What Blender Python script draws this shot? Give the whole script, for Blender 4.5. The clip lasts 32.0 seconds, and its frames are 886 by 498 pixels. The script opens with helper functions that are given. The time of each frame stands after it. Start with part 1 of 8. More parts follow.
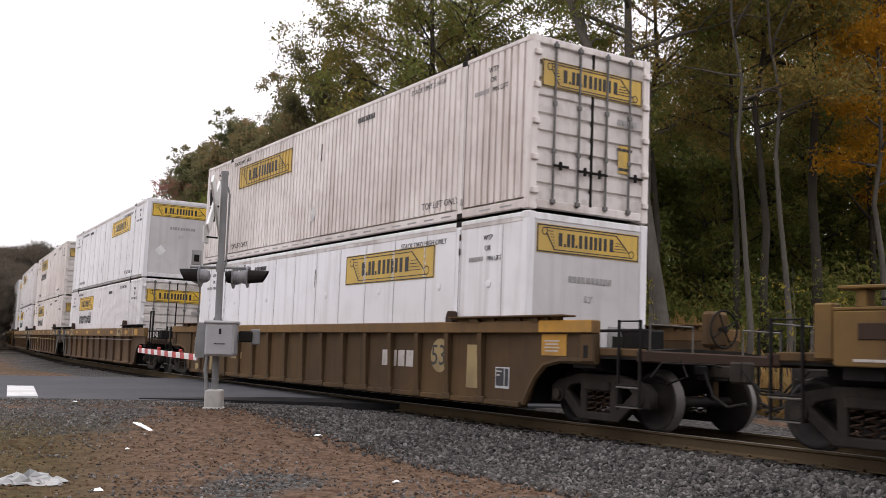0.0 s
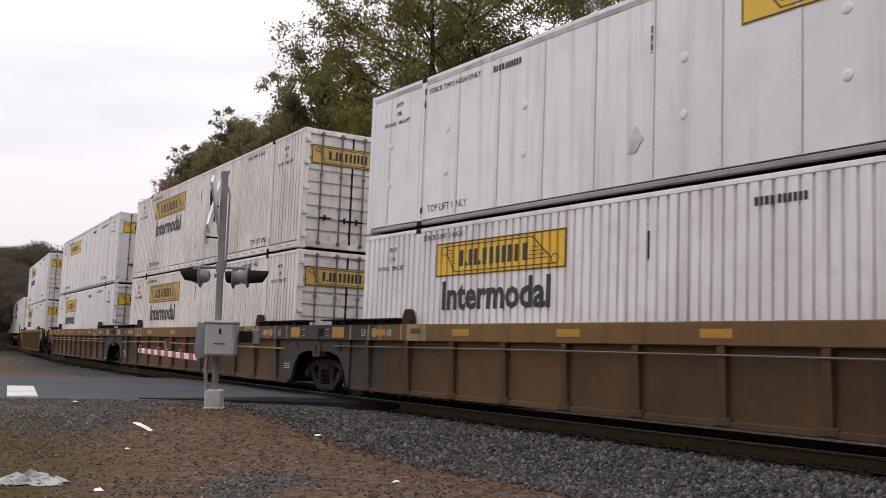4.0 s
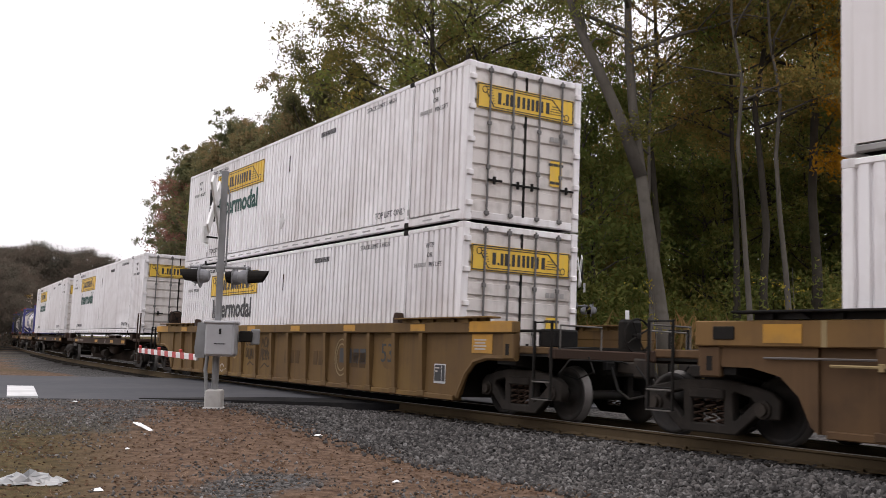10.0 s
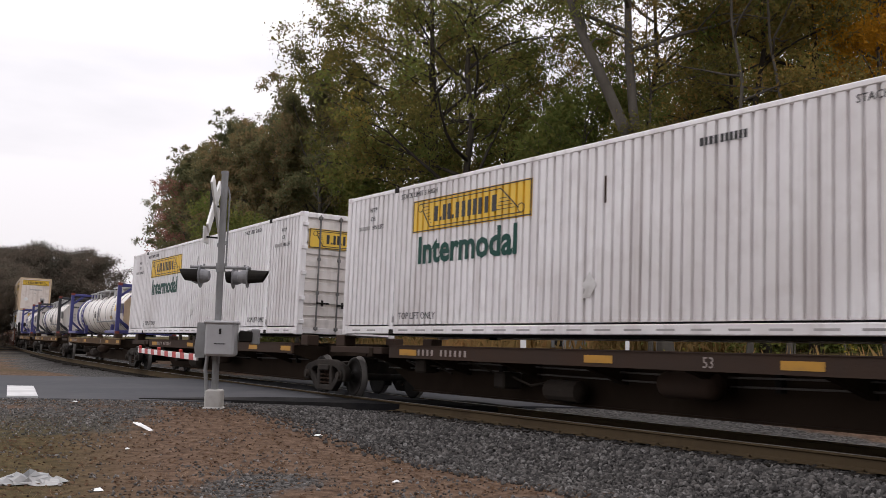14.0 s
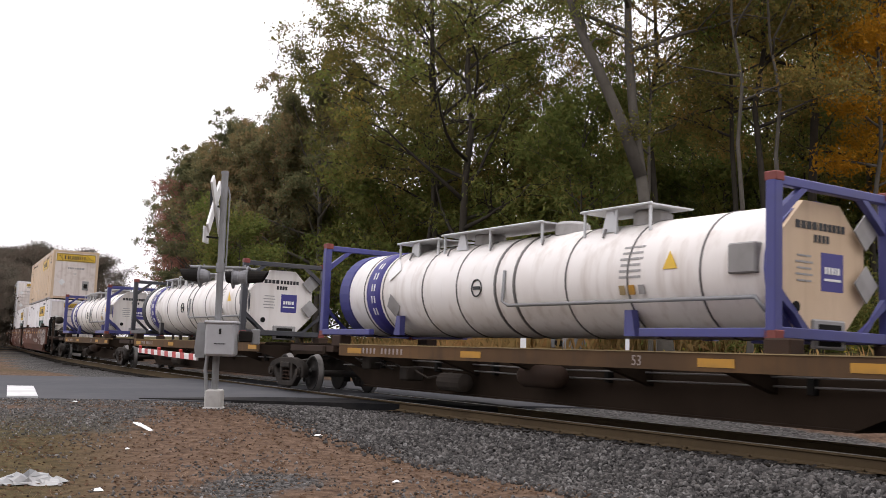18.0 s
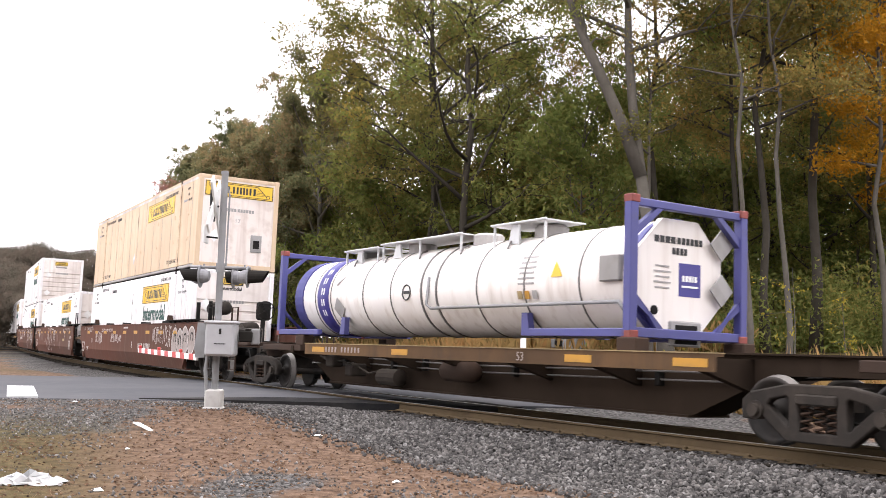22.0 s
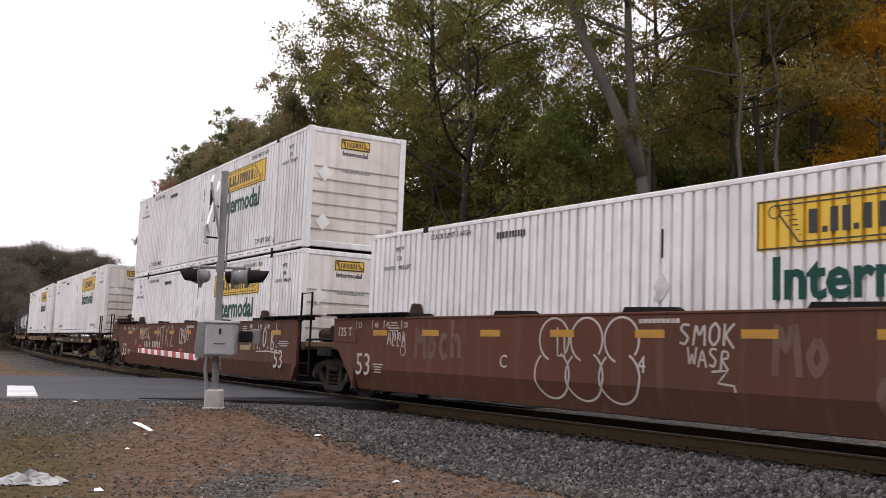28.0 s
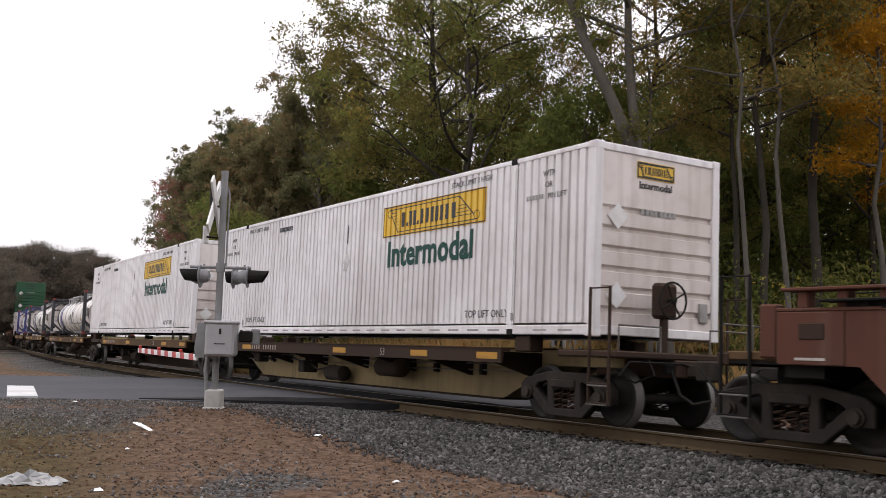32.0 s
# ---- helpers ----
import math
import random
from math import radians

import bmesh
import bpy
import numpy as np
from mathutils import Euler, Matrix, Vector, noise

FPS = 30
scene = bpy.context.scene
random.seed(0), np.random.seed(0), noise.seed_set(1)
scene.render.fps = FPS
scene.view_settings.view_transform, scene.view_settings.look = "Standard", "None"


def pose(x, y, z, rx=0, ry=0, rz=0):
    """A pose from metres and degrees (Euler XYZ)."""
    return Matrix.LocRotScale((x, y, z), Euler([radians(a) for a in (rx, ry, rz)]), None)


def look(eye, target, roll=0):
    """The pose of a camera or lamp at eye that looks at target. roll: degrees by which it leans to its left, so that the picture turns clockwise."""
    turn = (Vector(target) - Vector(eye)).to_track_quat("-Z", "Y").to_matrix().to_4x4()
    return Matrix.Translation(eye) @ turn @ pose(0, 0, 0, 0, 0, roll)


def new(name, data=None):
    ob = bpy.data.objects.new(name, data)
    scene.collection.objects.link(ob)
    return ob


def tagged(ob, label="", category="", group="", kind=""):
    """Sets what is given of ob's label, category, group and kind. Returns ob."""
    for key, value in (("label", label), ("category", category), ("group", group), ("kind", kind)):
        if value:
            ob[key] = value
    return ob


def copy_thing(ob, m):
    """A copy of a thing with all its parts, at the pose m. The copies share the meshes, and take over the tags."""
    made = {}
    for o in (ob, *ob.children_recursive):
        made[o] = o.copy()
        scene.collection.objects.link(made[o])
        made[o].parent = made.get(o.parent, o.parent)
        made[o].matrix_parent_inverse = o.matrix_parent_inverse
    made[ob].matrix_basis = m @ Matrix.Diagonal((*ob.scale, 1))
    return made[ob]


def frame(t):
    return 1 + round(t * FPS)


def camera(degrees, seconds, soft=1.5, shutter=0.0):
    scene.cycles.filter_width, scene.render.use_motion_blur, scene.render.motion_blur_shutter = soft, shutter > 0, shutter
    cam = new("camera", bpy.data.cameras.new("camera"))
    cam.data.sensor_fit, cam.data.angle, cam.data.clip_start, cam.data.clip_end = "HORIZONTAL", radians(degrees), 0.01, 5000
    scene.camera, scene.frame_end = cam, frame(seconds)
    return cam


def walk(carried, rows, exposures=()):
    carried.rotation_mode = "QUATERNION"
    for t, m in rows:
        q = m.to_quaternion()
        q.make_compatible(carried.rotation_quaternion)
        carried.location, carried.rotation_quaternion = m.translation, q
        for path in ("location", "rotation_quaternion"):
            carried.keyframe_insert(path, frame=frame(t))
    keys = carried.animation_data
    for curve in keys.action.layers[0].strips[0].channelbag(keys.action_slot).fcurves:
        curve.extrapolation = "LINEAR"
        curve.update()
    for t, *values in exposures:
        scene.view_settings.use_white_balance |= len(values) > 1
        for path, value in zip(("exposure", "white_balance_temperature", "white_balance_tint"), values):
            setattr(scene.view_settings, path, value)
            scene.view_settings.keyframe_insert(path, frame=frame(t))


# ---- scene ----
# ---- the camera: it stands still beside a level crossing ----
EYE = (0.0, 0.0, 1.224)
TILT, LEAN = radians(5.307), 0.93
AIM = look(EYE, (0.0, math.cos(TILT), 1.224 + math.sin(TILT)), LEAN)
cam = camera(48.0, 32.0, soft=0.8, shutter=0.12)
EXPOSURES = [(0, -0.07), (1.0, -0.34), (2.5, -0.36), (9.2, -0.31), (10.0, -0.1), (10.7, -0.31), (12.3, -0.32), (13.0, -0.16), (14.0, -0.32), (16.5, -0.22), (17.2, -0.16), (18.0, 0.04), (18.6, 0.16), (19.0, 0.32), (19.5, 0.48), (20.0, 0.64), (21.5, 1.06), (23.0, 0.98), (24.0, 0.8), (24.5, 0.55), (25.0, 0.36), (25.5, 0.02), (27.5, -0.08), (28.2, -0.1), (29.0, -0.26), (31.0, -0.3), (32, -0.12)]
walk(cam, [(0, AIM), (32, AIM)], EXPOSURES)

# ---- overcast daylight ----
SUN_EL, SUN_AZ = radians(58), radians(35)  # height, and bearing from +y towards +x
world = bpy.data.worlds.new("sky")
scene.world = world
world.use_nodes = True
wn, wl = world.node_tree.nodes, world.node_tree.links
wn.clear()
sky = wn.new("ShaderNodeTexSky")
sky.sky_type, sky.sun_disc = "NISHITA", False
sky.sun_elevation, sky.sun_rotation = SUN_EL, SUN_AZ % (2 * math.pi)
sky.air_density, sky.dust_density, sky.ozone_density = 1.0, 4.0, 1.0
wcoord = wn.new("ShaderNodeTexCoord")
wmap = wn.new("ShaderNodeMapping")
wmap.inputs["Scale"].default_value = (1.2, 1.2, 5.0)
cloud = wn.new("ShaderNodeTexNoise")
cloud.inputs["Scale"].default_value, cloud.inputs["Detail"].default_value = 1.6, 5.0
cramp = wn.new("ShaderNodeValToRGB")
cramp.color_ramp.elements[0].position, cramp.color_ramp.elements[1].position = 0.33, 0.50
cramp.color_ramp.elements[0].color = (0.98, 0.95, 1.0, 1)
cramp.color_ramp.elements[1].color = (1.2, 1.145, 1.19, 1)
skyback, cloudback, skymix = wn.new("ShaderNodeBackground"), wn.new("ShaderNodeBackground"), wn.new("ShaderNodeMixShader")
wout = wn.new("ShaderNodeOutputWorld")
skyback.inputs["Strength"].default_value = 0.10
cloudback.inputs["Strength"].default_value = 1.25
skymix.inputs[0].default_value = 0.88
wl.new(wcoord.outputs["Generated"], wmap.inputs["Vector"])
wl.new(wmap.outputs[0], cloud.inputs["Vector"])
wl.new(cloud.outputs["Fac"], cramp.inputs[0])
# a closed cloud cover is brightest overhead and duller towards the horizon
glow, lift, tone = wn.new("ShaderNodeVectorMath"), wn.new("ShaderNodeMapRange"), wn.new("ShaderNodeVectorMath")
glow.operation, tone.operation = "DOT_PRODUCT", "SCALE"
glow.inputs[1].default_value = (0.0, 0.0, 1.0)
lift.inputs[1].default_value, lift.inputs[2].default_value = 0.0, 1.0
lift.inputs[3].default_value, lift.inputs[4].default_value = 0.78, 1.75
wl.new(wcoord.outputs["Generated"], glow.inputs[0])
wl.new(glow.outputs["Value"], lift.inputs[0])
wl.new(cramp.outputs[0], tone.inputs[0])
wl.new(lift.outputs[0], tone.inputs["Scale"])
wl.new(tone.outputs[0], cloudback.inputs["Color"])
wl.new(sky.outputs[0], skyback.inputs["Color"])
wl.new(skyback.outputs[0], skymix.inputs[1])
wl.new(cloudback.outputs[0], skymix.inputs[2])
wl.new(skymix.outputs[0], wout.inputs[0])
sun = new("sun", bpy.data.lights.new("sun", "SUN"))
sun.data.energy, sun.data.angle, sun.data.color = 0.5, radians(30), (1.0, 0.95, 0.88)
sun.matrix_world = look((60 * math.cos(SUN_EL) * math.sin(SUN_AZ), 60 * math.cos(SUN_EL) * math.cos(SUN_AZ), 60 * math.sin(SUN_EL)), (0, 0, 0))


# ---- materials ----
def mat(name, color, rough=0.6, metal=0.0, dirt=None, amount=0.35, grain=6.0, streak=None, bump=0.0, vary=0.0, emit=0.0, spec=0.5,
        coords="Object", low=0.42, high=0.68):
    """Painted or raw surface: base colour, dirt patches at two scales, vertical streaks, fine relief."""
    m = bpy.data.materials.new(name)
    m.use_nodes = True
    n, l = m.node_tree.nodes, m.node_tree.links
    b = n["Principled BSDF"]
    b.inputs["Roughness"].default_value, b.inputs["Metallic"].default_value = rough, metal
    b.inputs["Specular IOR Level"].default_value = spec
    tc = n.new("ShaderNodeTexCoord")
    rgb = n.new("ShaderNodeRGB")
    rgb.outputs[0].default_value = (*color, 1)
    out = rgb.outputs[0]

    def blend(fac, col, a):
        nonlocal out
        mx = n.new("ShaderNodeMix")
        mx.data_type = "RGBA"
        sc = n.new("ShaderNodeMath")
        sc.operation = "MULTIPLY"
        sc.inputs[1].default_value = a
        l.new(fac, sc.inputs[0])
        l.new(sc.outputs[0], mx.inputs[0])
        l.new(out, mx.inputs[6])
        mx.inputs[7].default_value = (*col, 1)
        out = mx.outputs[2]

    def noisy(scale, detail, lo, hi, stretch=None):
        t = n.new("ShaderNodeTexNoise")
        t.inputs["Scale"].default_value, t.inputs["Detail"].default_value = scale, detail
        if stretch:
            mp = n.new("ShaderNodeMapping")
            mp.inputs["Scale"].default_value = stretch
            l.new(tc.outputs[coords], mp.inputs[0])
            l.new(mp.outputs[0], t.inputs["Vector"])
        else:
            l.new(tc.outputs[coords], t.inputs["Vector"])
        r = n.new("ShaderNodeMapRange")
        r.inputs[1].default_value, r.inputs[2].default_value = lo, hi
        l.new(t.outputs["Fac"], r.inputs[0])
        return r.outputs[0]

    if dirt:
        blend(noisy(grain * 0.14, 4, low, high), dirt, amount)
        blend(noisy(grain, 6, 0.5, 0.72), dirt, amount * 0.6)
    if streak:
        blend(noisy(1.0, 5, 0.5, 0.75, (5.0, 5.0, 0.28)), streak, 0.55)
    if vary:
        oi = n.new("ShaderNodeObjectInfo")
        hs = n.new("ShaderNodeHueSaturation")
        mr = n.new("ShaderNodeMapRange")
        mr.inputs[3].default_value, mr.inputs[4].default_value = 1 - vary, 1 + vary
        l.new(oi.outputs["Random"], mr.inputs[0])
        l.new(mr.outputs[0], hs.inputs["Value"])
        l.new(out, hs.inputs["Color"])
        out = hs.outputs[0]
    l.new(out, b.inputs["Base Color"])
    if bump:
        t = n.new("ShaderNodeTexNoise")
        t.inputs["Scale"].default_value, t.inputs["Detail"].default_value = grain * 6, 6
        l.new(tc.outputs[coords], t.inputs["Vector"])
        bp = n.new("ShaderNodeBump")
        bp.inputs["Strength"].default_value, bp.inputs["Distance"].default_value = bump, 0.01
        l.new(t.outputs["Fac"], bp.inputs["Height"])
        l.new(bp.outputs[0], b.inputs["Normal"])
    if emit:
        b.inputs["Emission Color"].default_value = (*color, 1)
        b.inputs["Emission Strength"].default_value = emit
    return m


WHITE = mat("white_paint", (0.83, 0.815, 0.82), 0.5, dirt=(0.42, 0.37, 0.345), amount=0.36, grain=3.0, streak=(0.44, 0.39, 0.375), vary=0.05)
WHITE_OLD = mat("aged_white_paint", (0.80, 0.75, 0.715), 0.6, dirt=(0.36, 0.28, 0.235), amount=0.40, grain=3.0, streak=(0.40, 0.325, 0.28), vary=0.04)
WHITE_CLEAN = mat("smooth_white_paint", (0.81, 0.81, 0.83), 0.42, dirt=(0.50, 0.47, 0.45), amount=0.3, grain=2.0, streak=(0.48, 0.45, 0.43))
WHITE_STAINED = mat("stained_white_paint", (0.74, 0.67, 0.62), 0.6, dirt=(0.30, 0.19, 0.13), amount=0.5, grain=3.5, streak=(0.36, 0.25, 0.19), low=0.5, high=0.72)
# scuffed, darker copy of the smooth white: the dimmer front end put into colour
WHITE_FRONT = mat("dimmed_scuffed_front", (0.62, 0.60, 0.60), 0.55, dirt=(0.33, 0.31, 0.30), amount=0.4, grain=2.2, streak=(0.38, 0.36, 0.35))
WHITE_DULL = mat("dull_white_plate", (0.76, 0.735, 0.73), 0.5, dirt=(0.55, 0.51, 0.49), amount=0.35, grain=1.6, streak=(0.58, 0.54, 0.52))
WHITE_SOOT = mat("sooty_white_paint", (0.68, 0.64, 0.61), 0.65, dirt=(0.10, 0.085, 0.075), amount=0.5, grain=4.5, streak=(0.40, 0.33, 0.28), low=0.50, high=0.75)
CREAM = mat("yellowed_paint", (0.63, 0.485, 0.335), 0.6, spec=0.3, dirt=(0.44, 0.31, 0.20), amount=0.4, grain=2.5, streak=(0.42, 0.30, 0.20))
GREY_TRIM = mat("grey_trim", (0.34, 0.33, 0.32), 0.55, dirt=(0.12, 0.11, 0.10), amount=0.5, grain=4)
# near-black for grimy gear; low light under the cars is put in too
DARK = mat("near_black", (0.012, 0.0115, 0.011), 0.9, spec=0.15, dirt=(0.03, 0.025, 0.02), amount=0.5, grain=6)
BLACK = mat("black_marking", (0.02, 0.02, 0.022), 0.6, dirt=(0.06, 0.055, 0.05), amount=0.3)
GREEN_INK = mat("green_lettering", (0.006, 0.058, 0.044), 0.55, spec=0.2, dirt=(0.05, 0.09, 0.08), amount=0.2)
YELLOW = mat("yellow_panel", (0.78, 0.50, 0.035), 0.5, dirt=(0.55, 0.36, 0.08), amount=0.35, grain=3, streak=(0.58, 0.38, 0.08))
YELLOW_OLD = mat("faded_yellow_panel", (0.62, 0.41, 0.075), 0.6, dirt=(0.36, 0.25, 0.09), amount=0.45, grain=3, streak=(0.34, 0.25, 0.10))
OCHRE = mat("ochre_car_paint", (0.172, 0.105, 0.036), 0.75, spec=0.18, dirt=(0.085, 0.051, 0.029), amount=0.6, grain=2.5, streak=(0.075, 0.046, 0.028), bump=0.15)
OCHRE_DIRTY = mat("dirty_ochre_paint", (0.108, 0.066, 0.030), 0.8, spec=0.12, dirt=(0.052, 0.037, 0.026), amount=0.6, grain=2.5, streak=(0.040, 0.029, 0.021), bump=0.15)
OCHRE_MID = mat("worn_ochre_paint", (0.195, 0.112, 0.040), 0.75, spec=0.2, dirt=(0.085, 0.054, 0.033), amount=0.55, grain=2.5, streak=(0.075, 0.048, 0.031), bump=0.15)
RAIL_BAND = mat("rust_stained_band", (0.66, 0.63, 0.61), 0.6, dirt=(0.19, 0.135, 0.10), amount=0.6, grain=5, streak=(0.30, 0.24, 0.20))
BROWN = mat("brown_car_paint", (0.120, 0.070, 0.034), 0.75, spec=0.15, dirt=(0.035, 0.024, 0.018), amount=0.6, grain=2.5, streak=(0.13, 0.078, 0.040), bump=0.15)
MAROON = mat("maroon_car_paint", (0.112, 0.047, 0.032), 0.8, spec=0.1, dirt=(0.075, 0.045, 0.034), amount=0.6, grain=1.6, streak=(0.14, 0.085, 0.064), bump=0.12)
SLATE = mat("slate_car_paint", (0.046, 0.043, 0.038), 0.7, spec=0.2, dirt=(0.085, 0.066, 0.05), amount=0.4, grain=3)
RUST = mat("rusty_steel", (0.050, 0.031, 0.022), 0.9, spec=0.15, dirt=(0.040, 0.031, 0.026), amount=0.6, grain=5, bump=0.3)
TAN = mat("tan_spine_paint", (0.140, 0.080, 0.038), 0.85, spec=0.15, dirt=(0.034, 0.025, 0.019), amount=0.6, grain=2.5, streak=(0.065, 0.046, 0.032), bump=0.15)
PALE_YELLOW = mat("pale_yellow_paint", (0.36, 0.27, 0.13), 0.7, spec=0.25, dirt=(0.12, 0.09, 0.055), amount=0.55, grain=2.5, streak=(0.13, 0.10, 0.055))
SAFETY = mat("safety_yellow", (0.47, 0.235, 0.02), 0.65, dirt=(0.20, 0.115, 0.035), amount=0.65, grain=5)
IRON = mat("cast_iron", (0.024, 0.021, 0.0185), 0.9, spec=0.15, dirt=(0.066, 0.053, 0.043), amount=0.6, grain=5, bump=0.25)
WHEEL_STEEL = mat("worn_wheel_steel", (0.018, 0.016, 0.015), 0.7, metal=0.1, spec=0.3, dirt=(0.05, 0.04, 0.032), amount=0.5, grain=8)
TREAD = mat("polished_tread", (0.42, 0.41, 0.40), 0.35, metal=0.9, dirt=(0.16, 0.14, 0.12), amount=0.4, grain=6)
WHEEL_RIM = mat("worn_rim_steel", (0.20, 0.19, 0.18), 0.5, metal=0.6, dirt=(0.06, 0.05, 0.042), amount=0.6, grain=6)
GALV = mat("galvanised_steel", (0.24, 0.243, 0.247), 0.65, metal=0.2, dirt=(0.14, 0.136, 0.13), amount=0.55, grain=7)
ALU = mat("painted_aluminium", (0.55, 0.56, 0.57), 0.45, metal=0.15, dirt=(0.38, 0.37, 0.36), amount=0.35, grain=5)
SIGN_GREY = mat("scuffed_placard_holder", (0.62, 0.61, 0.60), 0.5, dirt=(0.30, 0.27, 0.25), amount=0.6, grain=9)
SIGN_WHITE = mat("reflective_white", (0.78, 0.78, 0.77), 0.45, dirt=(0.5, 0.48, 0.45), amount=0.3, grain=8)
RED = mat("red_paint", (0.48, 0.04, 0.035), 0.5, dirt=(0.30, 0.04, 0.035), amount=0.3, grain=8)
ROD = mat("grimy_rod_steel", (0.15, 0.145, 0.14), 0.6, dirt=(0.05, 0.045, 0.04), amount=0.5, grain=6)
RED_DULL = mat("dull_red_paint", (0.22, 0.045, 0.035), 0.7, dirt=(0.10, 0.04, 0.035), amount=0.5, grain=8)
RED_LENS = mat("red_lens", (0.55, 0.02, 0.025), 0.25, emit=0.6)
BLUE = mat("blue_frame_paint", (0.052, 0.054, 0.205), 0.5, dirt=(0.05, 0.05, 0.12), amount=0.4, grain=5)
BLUE_BAND = mat("blue_band", (0.034, 0.029, 0.20), 0.5, dirt=(0.06, 0.05, 0.2), amount=0.3, grain=3)
CHAR_FRAME = mat("charcoal_frame_paint", (0.035, 0.037, 0.045), 0.5, dirt=(0.08, 0.07, 0.065), amount=0.4, grain=5)
TANK_WHITE = mat("tank_white", (0.80, 0.77, 0.74), 0.42, dirt=(0.55, 0.48, 0.42), amount=0.30, grain=2.0, streak=(0.46, 0.39, 0.33))
GREEN_BOX = mat("green_container_paint", (0.015, 0.085, 0.035), 0.55, dirt=(0.04, 0.06, 0.04), amount=0.3)
ASPHALT = mat("worn_asphalt", (0.0756, 0.07704, 0.08424), 0.95, spec=0.04, dirt=(0.1116, 0.1094, 0.1116), amount=0.5, grain=2.5, bump=0.5)
ASPHALT_SHADE = mat("shaded_asphalt", (0.016, 0.016, 0.017), 0.95, spec=0.03, dirt=(0.06, 0.055, 0.05), amount=0.5, grain=3, bump=0.5)
TIE = mat("weathered_tie", (0.018, 0.015, 0.012), 0.95, spec=0.1, dirt=(0.038, 0.031, 0.025), amount=0.5, grain=9, bump=0.5, vary=0.25)
RAIL_SIDE = mat("rusty_rail", (0.085, 0.062, 0.036), 0.95, spec=0.08, dirt=(0.055, 0.040, 0.025), amount=0.5, grain=5, bump=0.2)
CONCRETE = mat("concrete", (0.44, 0.43, 0.41), 0.85, dirt=(0.27, 0.25, 0.23), amount=0.5, grain=9, bump=0.4)
PAPER = mat("white_paper", (0.80, 0.81, 0.82), 0.7, dirt=(0.6, 0.58, 0.55), amount=0.25, grain=12)
PLASTIC = mat("plastic_film", (0.30, 0.31, 0.315), 0.35, dirt=(0.32, 0.30, 0.28), amount=0.5, grain=12)
ROAD_PAINT = mat("worn_road_paint", (0.56, 0.56, 0.56), 0.7, dirt=(0.30, 0.30, 0.30), amount=0.5, grain=6)
BARK = mat("grey_bark", (0.115, 0.104, 0.088), 0.95, spec=0.1, dirt=(0.055, 0.048, 0.038), amount=0.6, grain=5, bump=0.6, streak=(0.07, 0.06, 0.05))
BARK_DARK = mat("dark_bark", (0.060, 0.052, 0.042), 0.95, spec=0.15, dirt=(0.03, 0.026, 0.02), amount=0.6, grain=5, bump=0.6)
STEP_IRON = mat("worn_step_iron", (0.13, 0.12, 0.11), 0.7, spec=0.3, dirt=(0.05, 0.042, 0.035), amount=0.6, grain=9)
GRAFFITI = mat("pale_spray_paint", (0.52, 0.475, 0.45), 0.7, spec=0.2, dirt=(0.22, 0.15, 0.125), amount=0.45, grain=6)
STENCIL = mat("white_stencil", (0.50, 0.47, 0.44), 0.7, spec=0.2, dirt=(0.20, 0.15, 0.12), amount=0.6, grain=7)
GRAFFITI_DULL = mat("dull_spray_paint", (0.33, 0.285, 0.265), 0.7, spec=0.2, dirt=(0.16, 0.10, 0.08), amount=0.5, grain=5)
DARK_SPRAY = mat("dark_spray_paint", (0.055, 0.040, 0.028), 0.8, spec=0.2, dirt=(0.11, 0.072, 0.038), amount=0.5, grain=8)
GHOST = mat("faded_spray_paint", (0.17, 0.105, 0.085), 0.8, spec=0.15, dirt=(0.10, 0.058, 0.046), amount=0.6, grain=5)
STEEL_BAND = mat("steel_band", (0.16, 0.15, 0.145), 0.5, metal=0.4, dirt=(0.10, 0.09, 0.08), amount=0.5, grain=5)
BOX_GREY = mat("grey_box_paint", (0.36, 0.36, 0.37), 0.55, dirt=(0.25, 0.245, 0.24), amount=0.4, grain=5)
LAMP_GREY = mat("pale_lamp_paint", (0.23, 0.23, 0.245), 0.6, dirt=(0.2, 0.2, 0.2), amount=0.5, grain=9)
# dark brown for beams and bearers, the shade under the load put in
BEAM = mat("shaded_beam_paint", (0.024, 0.017, 0.0125), 0.95, spec=0.05, dirt=(0.045, 0.032, 0.023), amount=0.5, grain=2.0)


